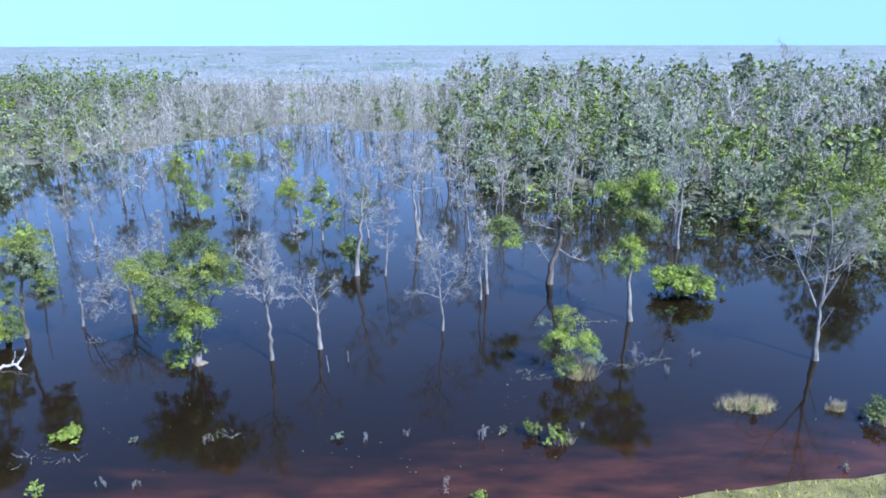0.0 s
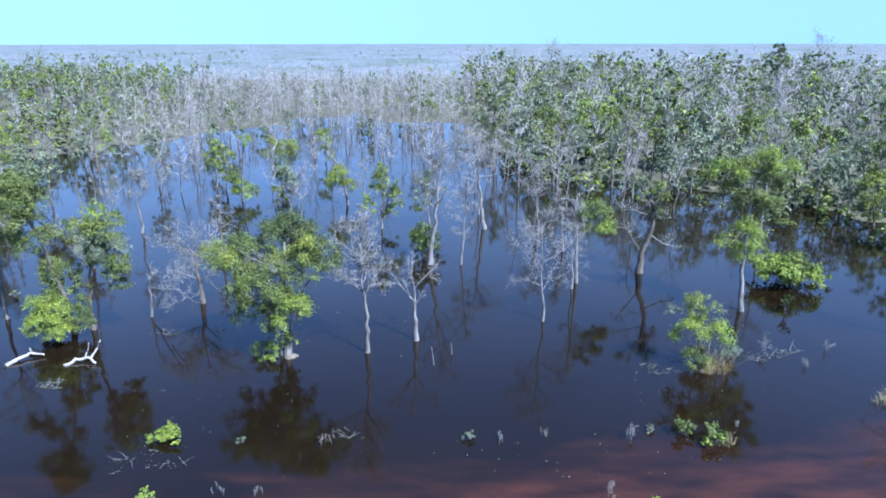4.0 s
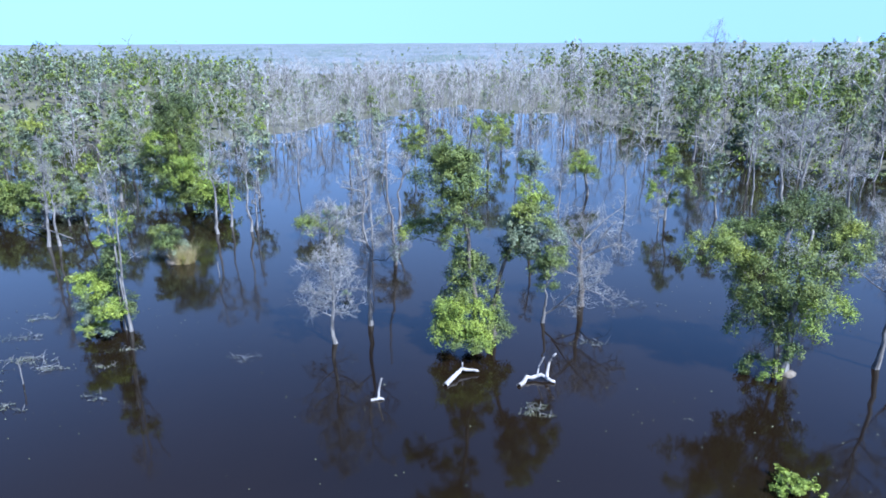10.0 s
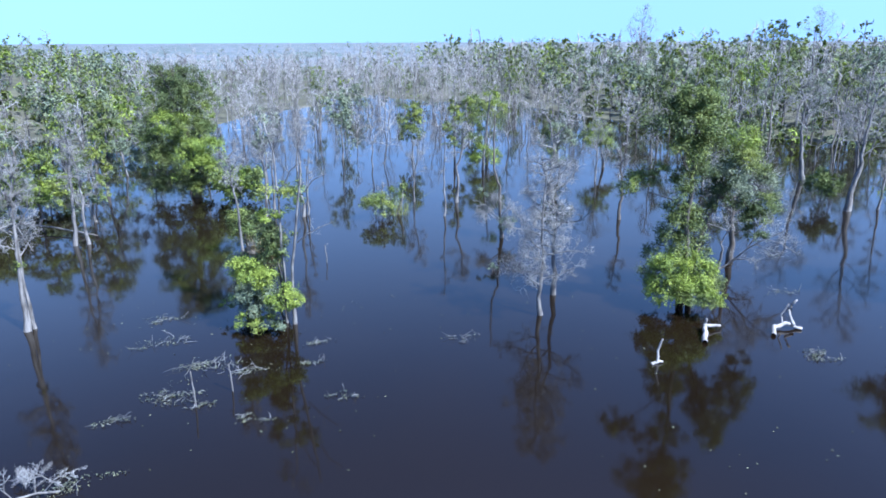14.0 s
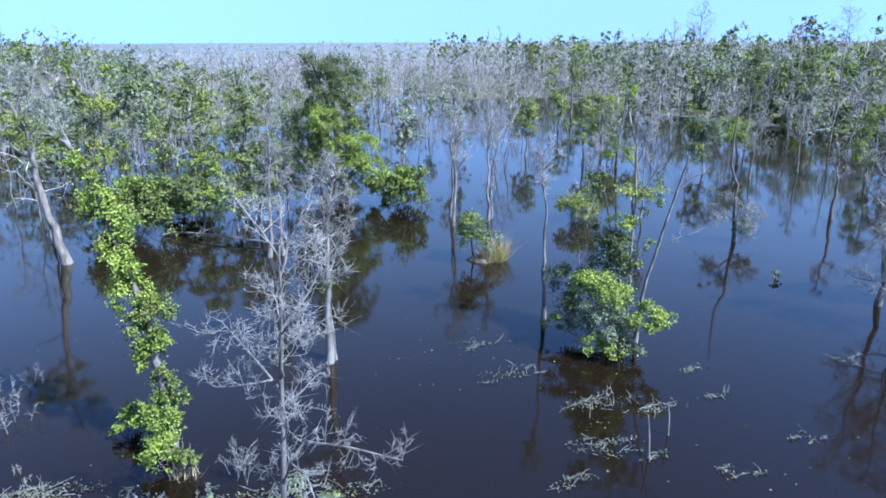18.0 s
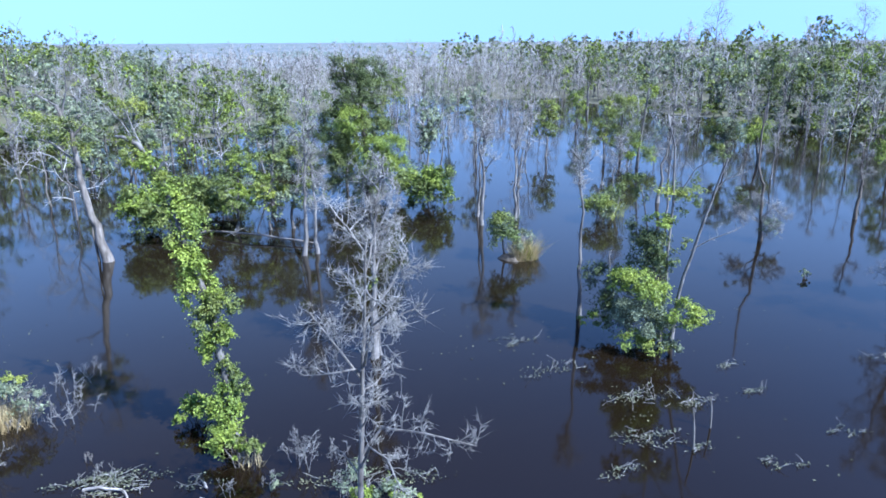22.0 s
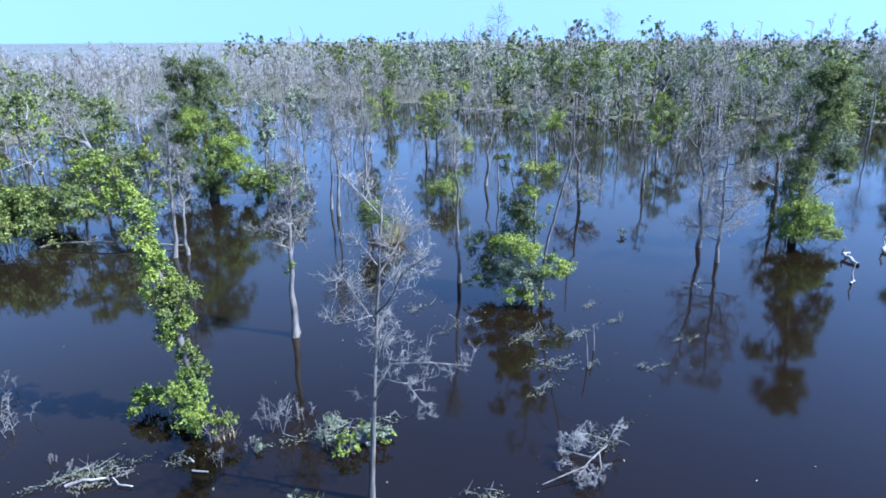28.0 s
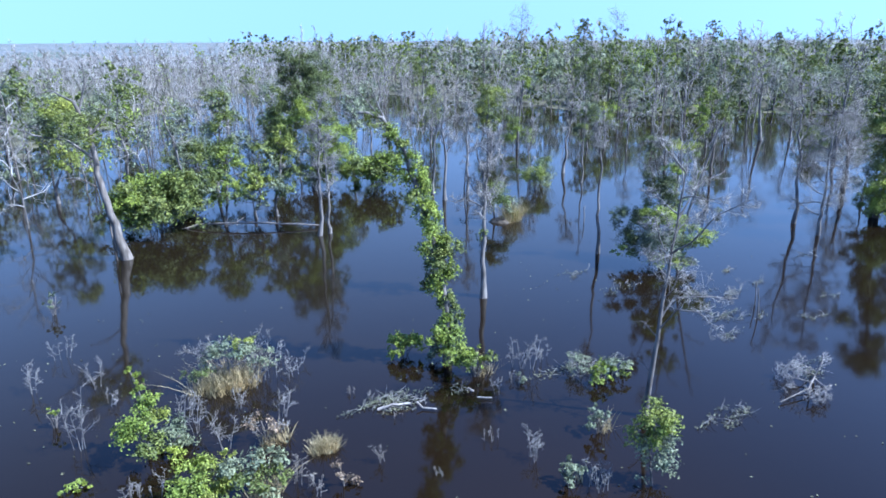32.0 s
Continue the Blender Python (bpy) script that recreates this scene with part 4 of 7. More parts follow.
T.trunk([(-0.33, 0.03, 4.78), (-1.02, 0.09, 5.72), (-1.71, 0.14, 6.64), (-2.39, 0.2, 7.33)], 0.092, 0.031, BARK_DARK, "limb", 10, 2.33, 2, 4)
T.trunk([(-0.33, 0.03, 5.02), (-0.13, 0.01, 6.21), (0.07, -0.01, 7.38)], 0.077, 0.031, BARK_GREY, "limb", 10, 2.33, 2, 4)
T.trunk([(0.81, -0.07, 4.57), (2.29, -0.69, 5.48), (3.57, -1.3, 4.96)], 0.062, 0.031, BARK_PALE, "limb", 9, 1.87, 2, 4)
T.trunk([(-0.14, 0.01, 2.37), (-1.2, 0.1, 2.83), (-2.58, 0.22, 3.28)], 0.062, 0.031, BARK_PALE, "limb", 9, 1.87, 2, 4)
T.trunk([(-0.14, 0.01, 2.13), (0.58, -0.55, 2.82), (1.64, -1.14, 3.26)], 0.062, 0.031, BARK_PALE, "limb", 9, 1.87, 2, 4)
T.trunk([(-0.34, 0.03, 5.26), (1.49, 0.63, 6.98), (3.12, 1.24, 7.99)], 0.077, 0.031, BARK_PALE, "limb", 10, 2.10, 2, 4)
T.trunk([(-0.42, 0.03, 4.78), (-2.19, -0.57, 6.38), (-3.32, -1.23, 6.11)], 0.077, 0.031, BARK_PALE, "limb", 10, 2.10, 2, 4)
T.done()
T = Tree("dead_tree", "low bent dead tree with long silver branches", "tree", -25.23, 60.77, next(seeds))
T.twig_mat = TWIG_GREY
path = T.trunk([(0.0, 0.0, -0.5), (0.16, -0.07, 1.14), (0.25, -0.11, 2.26), (0.09, -0.04, 2.9)], 0.145, 0.051, BARK_GREY)
T.trunk([(0.13, -0.05, 0.69), (1.22, -0.51, 1.59), (2.47, -1.03, 1.58)], 0.083, 0.028, BARK_PALE, "limb", 9, 1.26, 2, 4)
T.trunk([(0.71, -0.29, 1.21), (1.71, -1.08, 2.57), (2.54, -1.78, 3.43), (3.67, -2.61, 4.3)], 0.069, 0.028, BARK_PALE, "limb", 14, 1.89, 2, 4)
T.trunk([(1.85, -0.77, 2.46), (2.69, -0.85, 3.97), (3.6, -0.96, 4.62)], 0.056, 0.028, BARK_PALE, "limb", 12, 1.68, 2, 4)
T.trunk([(0.11, -0.04, 2.68), (0.48, -0.2, 3.81), (0.78, -0.33, 4.49)], 0.056, 0.028, BARK_PALE, "limb", 7, 1.26, 2, 4)
T.trunk([(2.84, -1.18, 3.22), (3.91, -1.63, 2.92), (5.01, -2.09, 2.21)], 0.042, 0.028, BARK_PALE, "limb", 9, 1.26, 2, 4)
T.done()
dead_tree(-40.44, 57.01, 10.35, 5.26, (-0.23, 0.05), "pale dead tree with a bushy cone of twigs", 0.2, 24, 0.25, 0.17, BARK_PALE, None, 9, 5, 0.6, 0.12).done()
T = Tree("leafy_tree", "two pale stems with a bright green bush at their foot", "tree", -56.58, 59.46, next(seeds))
T.twig_mat = TWIG_GREY
path = T.trunk([(0.0, 0.0, -0.5), (-0.01, 0.01, 0.83), (-0.01, 0.01, 4.93), (0.0, -0.0, 7.95), (-0.14, 0.09, 10.82), (-0.53, 0.36, 12.52)], 0.119, 0.037, BARK_PALE)
path = T.trunk([(0.43, -0.28, -0.5), (0.39, -0.56, 2.73), (0.88, -1.18, 6.5), (1.26, -1.74, 9.3), (1.4, -2.14, 10.56)], 0.119, 0.037, BARK_PALE)
path = T.trunk([(-0.01, 0.01, -0.5), (-0.87, 1.18, 2.11), (-1.95, 2.5, 3.07)], 0.079, 0.037, BARK_DARK)
path = T.trunk([(-0.08, 0.05, 1.81), (-0.61, 1.01, 5.68), (-0.9, 1.8, 8.58)], 0.079, 0.025, BARK_DARK)
T.trunk([(0.0, -0.0, 7.95), (0.78, -0.52, 9.8), (1.29, -0.86, 10.26)], 0.040, 0.020, BARK_GREY, "limb", 5, 0.77, 1, 4)
T.trunk([(0.91, -0.6, 5.4), (1.64, -1.1, 6.09), (2.69, -1.8, 6.74)], 0.040, 0.020, BARK_PALE, "limb", 5, 0.92, 1, 4)
T.trunk([(1.54, -1.03, 8.57), (2.02, -1.35, 9.32), (2.83, -1.89, 9.8)], 0.040, 0.020, BARK_PALE, "limb", 4, 0.77, 1, 4)
T.trunk([(-0.09, 0.06, 9.74), (-0.73, 0.49, 10.56), (-1.01, 0.68, 11.39)], 0.030, 0.020, BARK_GREY, "limb", 8, 1.07, 2, 4)
T.trunk([(-0.14, 0.09, 10.82), (0.2, -0.13, 11.59), (0.35, -0.24, 12.42)], 0.030, 0.020, BARK_GREY, "limb", 8, 1.07, 2, 4)
T.leaves((-2.01, -0.58, 3.52), (1.35, 1.35, 0.82), "b", 1.0)
T.leaves((-2.41, 0.16, 3.61), (0.74, 0.74, 0.57), "b", 1.0)
T.leaves((-1.07, -0.97, 3.26), (0.80, 0.80, 0.69), "b", 1.0)
T.leaves((0.03, -1.94, 2.34), (0.98, 0.98, 0.63), "b", 1.0)
T.leaves((0.69, -2.15, 1.92), (0.61, 0.61, 0.41), "b", 0.9)
T.leaves((-0.29, -1.25, 1.88), (0.67, 0.67, 0.76), "m", 1.0)
T.leaves((-2.03, -0.57, 1.96), (1.29, 1.29, 0.88), "g", 1.0)
T.leaves((-2.41, 0.41, 1.11), (0.74, 0.74, 0.63), "g", 1.0)
T.leaves((-1.4, -1.23, 1.53), (0.92, 0.92, 0.69), "g", 1.0)
T.leaves((-2.26, -0.9, 0.59), (0.86, 0.86, 0.51), "b", 1.0)
T.leaves((-1.33, -1.52, 0.69), (0.92, 0.92, 0.47), "y", 1.0)
T.leaves((-0.74, -1.91, 0.55), (0.67, 0.67, 0.35), "g", 1.0)
T.leaves((-3.51, 1.74, 1.01), (0.55, 0.55, 0.35), "b", 0.9)
T.leaves((-2.87, 1.43, 0.9), (0.61, 0.61, 0.38), "m", 0.8)
T.leaves((-2.58, 2.44, 2.82), (0.86, 0.86, 0.95), "d", 0.9)
T.leaves((-1.91, 1.87, 2.62), (0.80, 0.80, 1.01), "d", 1.0)
T.leaves((-2.31, 2.26, 1.51), (0.86, 0.86, 0.82), "d", 1.0)
T.leaves((-1.51, 1.49, 1.56), (0.98, 0.98, 0.95), "d", 1.0)
T.leaves((-0.64, 0.9, 1.53), (1.04, 1.04, 0.95), "d", 1.0)
T.leaves((-0.88, 0.95, 4.62), (0.98, 0.98, 0.95), "d", 1.0)
T.leaves((-0.28, 0.42, 5.51), (0.86, 0.86, 0.95), "d", 1.0)
T.leaves((-0.97, 1.25, 5.64), (0.74, 0.74, 0.88), "d", 1.0)
T.leaves((-0.42, 0.28, 4.32), (0.80, 0.80, 0.82), "d", 1.0)
T.leaves((-0.14, -0.27, 4.78), (0.43, 0.43, 0.63), "m", 0.8)
T.leaves((-0.75, 0.14, 6.96), (0.80, 0.80, 0.44), "b", 1.0)
T.leaves((-1.19, 1.4, 8.07), (0.40, 0.40, 0.95), "d", 0.9)
T.leaves((-1.36, 1.62, 8.79), (0.67, 0.67, 0.44), "m", 0.6)
T.leaves((-0.24, 0.4, 8.38), (0.92, 0.92, 0.63), "y", 0.5)
T.leaves((0.83, 0.04, 8.39), (0.74, 0.74, 0.69), "y", 0.6)
T.leaves((1.02, -0.08, 7.52), (0.61, 0.61, 0.63), "m", 0.4)
T.leaves((-0.77, 0.51, 11.12), (0.43, 0.43, 0.76), "g", 0.35)
T.leaves((0.43, -0.52, 5.73), (0.49, 0.49, 0.32), "m", 0.4)
T.done()
bush(-47.54, 84.37, 2.82, 4.32, "feathery yellow-green shrub on thin stems", "yg", 0.55, 0.22)
T = Tree("shrub", "round green bush with dry grass on a small mound", "shrub", -59.38, 76.09, next(seeds))
T.twig_mat = TWIG_GREY
path = T.trunk([(-0.32, 0.12, -0.5), (-0.5, 0.18, 0.97), (-0.64, 0.23, 2.07)], 0.110, 0.051, BARK_DARK)
T.leaves((-0.6, 0.22, 2.29), (1.28, 1.28, 1.15), "d", 1.0)
T.leaves((-1.09, -0.67, 2.78), (1.03, 1.03, 0.97), "m", 1.0)
T.leaves((-0.62, -0.63, 1.65), (1.03, 1.03, 0.88), "m", 1.0)
T.leaves((1.08, -0.4, 1.36), (0.77, 0.77, 0.97), "g", 0.5)
T.mound((0.21, -0.08, 0), (1.09, 0.87, 0.41))
T.blades((1.04, -0.38, 0), (1.11, 0.89), 2.05, 420, STRAW)
T.blades((1.28, -0.47, 0), (0.77, 0.62), 1.80, 160, GRASS)
T.done()
T = Tree("dead_tree", "slim dead stem holding a grey tangle of dry vines", "tree", -37.51, 74.97, next(seeds))
T.twig_mat = TWIG_GREY
path = T.trunk([(0.0, 0.0, -0.5), (-0.19, 0.17, 2.13), (-0.24, 0.2, 4.7), (-0.69, 0.6, 6.26), (-0.7, 0.6, 8.74), (-0.69, 0.59, 10.94)], 0.160, 0.056, BARK_DARK)
T.trunk([(-0.15, 0.13, 1.66), (-1.3, 1.12, 2.93), (-1.7, 1.47, 1.92)], 0.046, 0.031, TWIG_GREY, "limb", 30, 1.21, 2, 4)
T.trunk([(-0.14, 0.12, 1.9), (0.46, -0.4, 2.93), (1.33, -1.15, 2.02)], 0.046, 0.031, TWIG_GREY, "limb", 30, 1.21, 2, 4)
T.trunk([(-0.19, 0.17, 2.13), (-0.66, 0.57, 3.01), (-0.38, 0.33, 3.52)], 0.046, 0.031, TWIG_GREY, "limb", 30, 1.30, 2, 4)
T.trunk([(-0.15, 0.13, 1.66), (-0.07, -0.6, 1.84), (0.31, -1.58, 1.13)], 0.046, 0.031, TWIG_GREY, "limb", 26, 1.12, 2, 4)
T.trunk([(-0.13, 0.11, 1.42), (-1.23, 0.4, 2.38), (-1.97, 0.37, 1.73)], 0.046, 0.031, TWIG_GREY, "limb", 26, 1.12, 2, 4)
T.leaves((0.46, -0.4, 1.27), (0.93, 0.93, 0.77), "g", 0.6)
T.leaves((-1.54, 1.32, 3.85), (0.56, 0.56, 0.38), "g", 0.6)
T.done()
bush(-40.94, 66.14, 0.72, 1.09, "tiny green shrub alone in open water", "g", 1, 0.2)
T = Tree("dead_tree", "tall pale dead tree with leaves round its stem", "tree", -71.95, 62.03, next(seeds))
T.twig_mat = TWIG_GREY
path = T.trunk([(0.0, 0.0, -0.5), (-0.2, 0.07, 2.47), (-0.17, 0.06, 4.83), (-0.16, 0.06, 6.79), (-0.31, 0.11, 8.7)], 0.113, 0.039, BARK_PALE)
T.limbs(path, 6, 2.0, BARK_PALE, 0.55, 0.6, 0.04)
T.trunk([(-0.06, 0.02, 6.46), (0.9, -0.33, 7.68), (1.04, -0.38, 8.63)], 0.054, 0.022, BARK_PALE, "limb", 8, 0.98, 2, 4)
T.trunk([(-0.16, 0.06, 5.82), (-1.31, 0.47, 6.55), (-1.9, 0.69, 6.27)], 0.054, 0.022, BARK_PALE, "limb", 9, 0.98, 2, 4)
T.trunk([(-0.22, 0.08, 8.07), (-0.57, 0.21, 9.02), (-0.65, 0.23, 9.95)], 0.054, 0.022, BARK_PALE, "limb", 9, 1.31, 2, 4)
T.trunk([(-0.14, 0.05, 7.11), (0.36, -0.13, 5.78), (0.75, -0.27, 5.09)], 0.043, 0.022, BARK_PALE, "limb", 6, 0.82, 1, 4)
T.trunk([(-0.2, 0.07, 8.22), (0.43, -0.16, 9.28), (0.37, -0.13, 10.51)], 0.054, 0.022, BARK_PALE, "limb", 9, 1.31, 2, 4)
T.leaves((-0.22, 0.08, 4.0), (0.30, 0.30, 0.74), "m", 0.7)
T.done()
T = Tree("dead_tree", "tall pale dead tree with long side branches", "tree", -75.36, 46.28, next(seeds))
T.twig_mat = TWIG_GREY
path = T.trunk([(0.0, 0.0, -0.5), (0.15, -0.14, 3.79), (0.32, -0.3, 6.83), (0.45, -0.43, 9.46), (0.54, -0.51, 11.12)], 0.118, 0.020, BARK_GREY)
T.limbs(path, 8, 2.4, BARK_PALE, 0.35, 0.7, 0.035, 8, 4, 0.45, 0.2)
T.trunk([(0.19, -0.18, 4.51), (0.82, -0.32, 5.46), (1.99, -0.97, 5.47), (3.25, -1.7, 5.3)], 0.053, 0.016, BARK_PALE, "limb", 14, 1.03, 2, 4)
T.trunk([(0.17, -0.16, 4.03), (0.37, -0.81, 5.17), (0.73, -1.61, 5.27), (1.02, -2.35, 4.68)], 0.045, 0.016, BARK_PALE, "limb", 12, 0.91, 2, 4)
T.trunk([(0.37, -0.35, 7.51), (0.32, -1.22, 8.19), (0.35, -2.17, 9.46), (0.61, -3.33, 10.26)], 0.053, 0.016, BARK_PALE, "limb", 10, 1.14, 2, 4)
T.trunk([(0.31, -0.29, 7.06), (-0.44, -0.27, 8.3), (-1.02, -0.41, 9.27)], 0.045, 0.016, BARK_PALE, "limb", 12, 1.37, 2, 4)
T.trunk([(0.41, -0.39, 8.82), (1.16, -0.41, 9.77), (1.7, -0.23, 10.73)], 0.045, 0.016, BARK_PALE, "limb", 12, 1.37, 2, 4)
T.trunk([(0.15, -0.14, 3.79), (-0.31, 0.29, 4.46), (-0.15, 0.14, 4.24)], 0.030, 0.016, BARK_PALE, "limb", 6, 0.57, 1, 4)
T.trunk([(0.07, -0.07, 2.06), (-0.18, 0.17, 2.53), (-0.35, 0.33, 2.76)], 0.023, 0.016, BARK_PALE, "limb", 3, 0.34, 1, 4)
T.done()
T = Tree("vine_tree", "leaning trunk thickly wrapped in bright green vines", "tree", -79.47, 55.61, next(seeds))
T.twig_mat = TWIG_GREY
path = T.trunk([(0.0, 0.0, -0.5), (0.05, -0.04, 1.89), (-0.1, 0.07, 4.03), (-0.33, 0.23, 5.51), (-0.48, 0.33, 6.66), (-0.98, 0.68, 8.36), (-1.33, 0.92, 10.0), (-1.81, 1.25, 11.33), (-2.43, 1.69, 12.32), (-3.28, 2.27, 12.64)], 0.200, 0.070, BARK_GREY)
T.trunk([(-1.33, 0.92, 10.0), (-1.94, 1.35, 10.0), (-2.37, 1.65, 10.33)], 0.048, 0.019, BARK_GREY, "limb", 3, 0.35, 1, 4)
T.trunk([(-1.81, 1.25, 11.33), (-1.47, 1.02, 11.85), (-1.36, 0.94, 12.24)], 0.038, 0.019, BARK_GREY, "limb", 3, 0.35, 1, 4)
T.trunk([(-2.12, 1.47, 11.86), (-2.52, 1.75, 12.89), (-2.72, 1.88, 13.65)], 0.048, 0.019, BARK_PALE, "limb", 5, 0.87, 1, 4)
T.trunk([(-2.43, 1.69, 12.32), (-2.94, 2.04, 13.15), (-3.45, 2.39, 13.78)], 0.038, 0.019, BARK_PALE, "limb", 5, 0.87, 1, 4)
T.leaves((-0.16, 0.11, 0.7), (0.58, 0.58, 0.72), "g", 1.2)
T.leaves((0.01, -0.0, 1.89), (0.52, 0.52, 0.78), "b", 1.4)
T.leaves((0.01, -0.01, 3.12), (0.49, 0.49, 0.72), "m", 1.4)
T.leaves((-0.17, 0.12, 4.18), (0.70, 0.70, 0.78), "b", 1.3)
T.leaves((-0.44, -0.18, 5.35), (0.67, 0.67, 0.72), "m", 1.3)
T.leaves((0.06, -0.04, 6.09), (0.64, 0.64, 0.78), "m", 1.3)
T.leaves((-0.7, -0.0, 6.49), (0.67, 0.67, 0.72), "b", 1.3)
T.leaves((-0.59, 0.41, 7.23), (0.64, 0.64, 0.66), "b", 1.3)
T.leaves((-1.09, 0.27, 8.04), (0.61, 0.61, 0.60), "b", 1.3)
T.leaves((-1.08, 0.75, 8.77), (0.58, 0.58, 0.60), "m", 1.3)
T.leaves((-1.18, 0.82, 9.51), (0.55, 0.55, 0.60), "b", 1.3)
T.leaves((-1.46, 1.01, 10.27), (0.58, 0.58, 0.54), "b", 1.2)
T.leaves((-1.67, 1.15, 10.85), (0.44, 0.44, 0.45), "y", 1.2)
T.leaves((-0.73, 0.5, 4.18), (0.38, 0.38, 0.54), "d", 1.2)
T.leaves((0.29, -0.2, 4.92), (0.35, 0.35, 0.54), "b", 1)
T.leaves((-1.92, 1.33, 11.38), (0.44, 0.44, 0.39), "m", 0.8)
T.leaves((-2.13, 1.47, 11.6), (0.58, 0.58, 0.48), "b", 0.9)
T.leaves((-2.65, 1.84, 12.17), (0.52, 0.52, 0.42), "m", 0.8)
T.leaves((-0.86, 1.2, 9.02), (0.64, 0.64, 0.60), "b", 1)
T.leaves((0.01, 0.72, 5.76), (0.76, 0.76, 0.72), "m", 1)
T.leaves((0.01, -0.49, 1.45), (0.64, 0.64, 0.66), "b", 1)
T.leaves((-0.64, -0.04, 1.45), (0.52, 0.52, 0.60), "b", 1)
T.leaves((0.56, -0.02, 2.38), (0.41, 0.41, 0.54), "m", 1)
T.leaves((-0.57, -0.58, 0.77), (0.87, 0.87, 0.42), "b", 1)
T.done()
bush(-81.01, 57.28, 1.43, 2.15, "small bright green shrub beside the vine trunk", "b", 1, 0.22)
bush(-79.18, 53.49, 1.87, 1.76, "bright green climbing shrub with dry stems", "bm", 0.9, 0.22, 0.5)
T = Tree("leafy_tree", "thick leaning tree with a hollow pale trunk", "tree", -89.34, 83.84, next(seeds))
T.twig_mat = TWIG_GREY
path = T.trunk([(0.0, 0.0, -0.5), (-0.54, 0.08, 2.66), (-1.06, 0.16, 5.29), (-1.28, 0.2, 7.4), (-1.31, 0.2, 9.84), (-2.01, 0.31, 11.84)], 0.352, 0.121, BARK_BROWN)
path = T.trunk([(-0.69, 0.1, -0.5), (-0.87, 0.13, 1.6), (-0.91, 0.14, 3.57)], 0.093, 0.069, BARK_DARK)
T.trunk([(-1.1, 0.17, 5.51), (-2.1, 0.32, 6.23), (-3.48, 0.53, 6.56)], 0.071, 0.028, BARK_DARK, "limb", 3, 0.86, 1, 4)
T.trunk([(-1.29, 0.2, 9.43), (-0.0, 0.0, 10.96), (0.57, -0.09, 12.52)], 0.085, 0.028, BARK_PALE, "limb", 9, 2.16, 2, 4)
T.trunk([(-2.01, 0.31, 11.84), (-3.26, 0.5, 12.66), (-4.31, 0.66, 12.32)], 0.085, 0.028, BARK_PALE, "limb", 9, 2.16, 2, 4)
T.trunk([(-1.33, 0.2, 7.81), (-2.75, 0.42, 9.13), (-4.73, 0.72, 9.65), (-6.54, 1.0, 10.72)], 0.114, 0.028, BARK_PALE, "limb", 9, 2.16, 2, 4)
T.trunk([(-1.74, 0.27, 11.24), (-1.15, 0.18, 12.97), (-1.11, 0.17, 14.49)], 0.085, 0.028, BARK_PALE, "limb", 9, 2.16, 2, 4)
T.leaves((-1.91, 0.29, 10.07), (1.47, 1.47, 1.15), "m", 0.6)
T.leaves((-1.04, 0.16, 8.61), (1.03, 1.03, 0.98), "y", 0.6)
T.leaves((-3.09, 0.47, 9.15), (1.29, 1.29, 0.98), "m", 0.6)
T.leaves((-0.54, 0.08, 10.99), (1.29, 1.29, 0.89), "g", 0.5)
T.leaves((-3.57, 0.54, 10.56), (1.12, 1.12, 0.89), "y", 0.5)
T.done()
bush(-85.50, 90.57, 5.03, 8.84, "tall dense green bush at the water", "bmm", 1.0, 0.3)
bush(-81.26, 97.23, 3.32, 7.08, "wide grey-green bush at the water", "gm", 0.9, 0.3)
bush(-115.31, 154.61, 3.04, 10.93, "yellow-green bush hanging over the water", "ym", 0.9, 0.34)
dead_tree(-73.64, 81.42, 8.14, 3.88, (-0.24, 0.11), "pale dead tree with short crooked limbs", 0.4, 9, 0.5, 0.18).done()
T = Tree("leafy_tree", "tall tower of a tree smothered in green vines", "tree", -66.68, 99.72, next(seeds))
T.twig_mat = TWIG_GREY
path = T.trunk([(0.0, -0.0, -0.5), (-0.01, 0.0, 3.48), (-0.24, 0.0, 7.71), (-0.74, 0.0, 11.79), (-1.07, 0.0, 14.34)], 0.424, 0.148, BARK_DARK)
path = T.trunk([(0.0, -0.0, -0.5), (1.12, -0.0, 2.8), (2.28, -0.0, 3.98)], 0.186, 0.074, BARK_DARK)
path = T.trunk([(-0.24, 0.0, 7.71), (-1.58, 0.0, 11.81), (-2.54, 0.0, 14.64)], 0.133, 0.049, BARK_DARK)
T.leaves((-2.56, 0.0, 14.41), (0.74, 0.74, 0.89), "d", 0.8)
T.leaves((-1.91, 0.0, 13.06), (1.36, 1.36, 1.40), "d", 1.0)
T.leaves((-0.43, 0.5, 13.36), (1.48, 1.48, 1.27), "d", 1.0)
T.leaves((1.07, -0.0, 13.01), (1.23, 1.23, 1.40), "d", 0.8)
T.leaves((-0.76, -0.4, 11.53), (2.22, 2.22, 1.65), "d", 1.0)
T.leaves((0.72, -0.5, 10.93), (1.48, 1.48, 1.65), "m", 1.0)
T.leaves((-2.35, 0.6, 10.93), (1.36, 1.36, 1.53), "d", 1.0)
T.leaves((-0.65, -0.5, 9.53), (2.34, 2.34, 1.40), "d", 1.0)
T.leaves((1.64, -0.0, 9.41), (0.99, 0.99, 1.14), "m", 0.5)
T.leaves((-1.76, -2.0, 8.32), (2.10, 2.10, 1.53), "b", 1.0)
T.leaves((-3.39, 0.3, 7.67), (1.60, 1.60, 1.53), "d", 1.0)
T.leaves((0.04, -1.0, 7.69), (2.10, 2.10, 1.65), "m", 1.0)
T.leaves((1.42, -0.4, 6.8), (1.48, 1.48, 1.53), "d", 1.0)
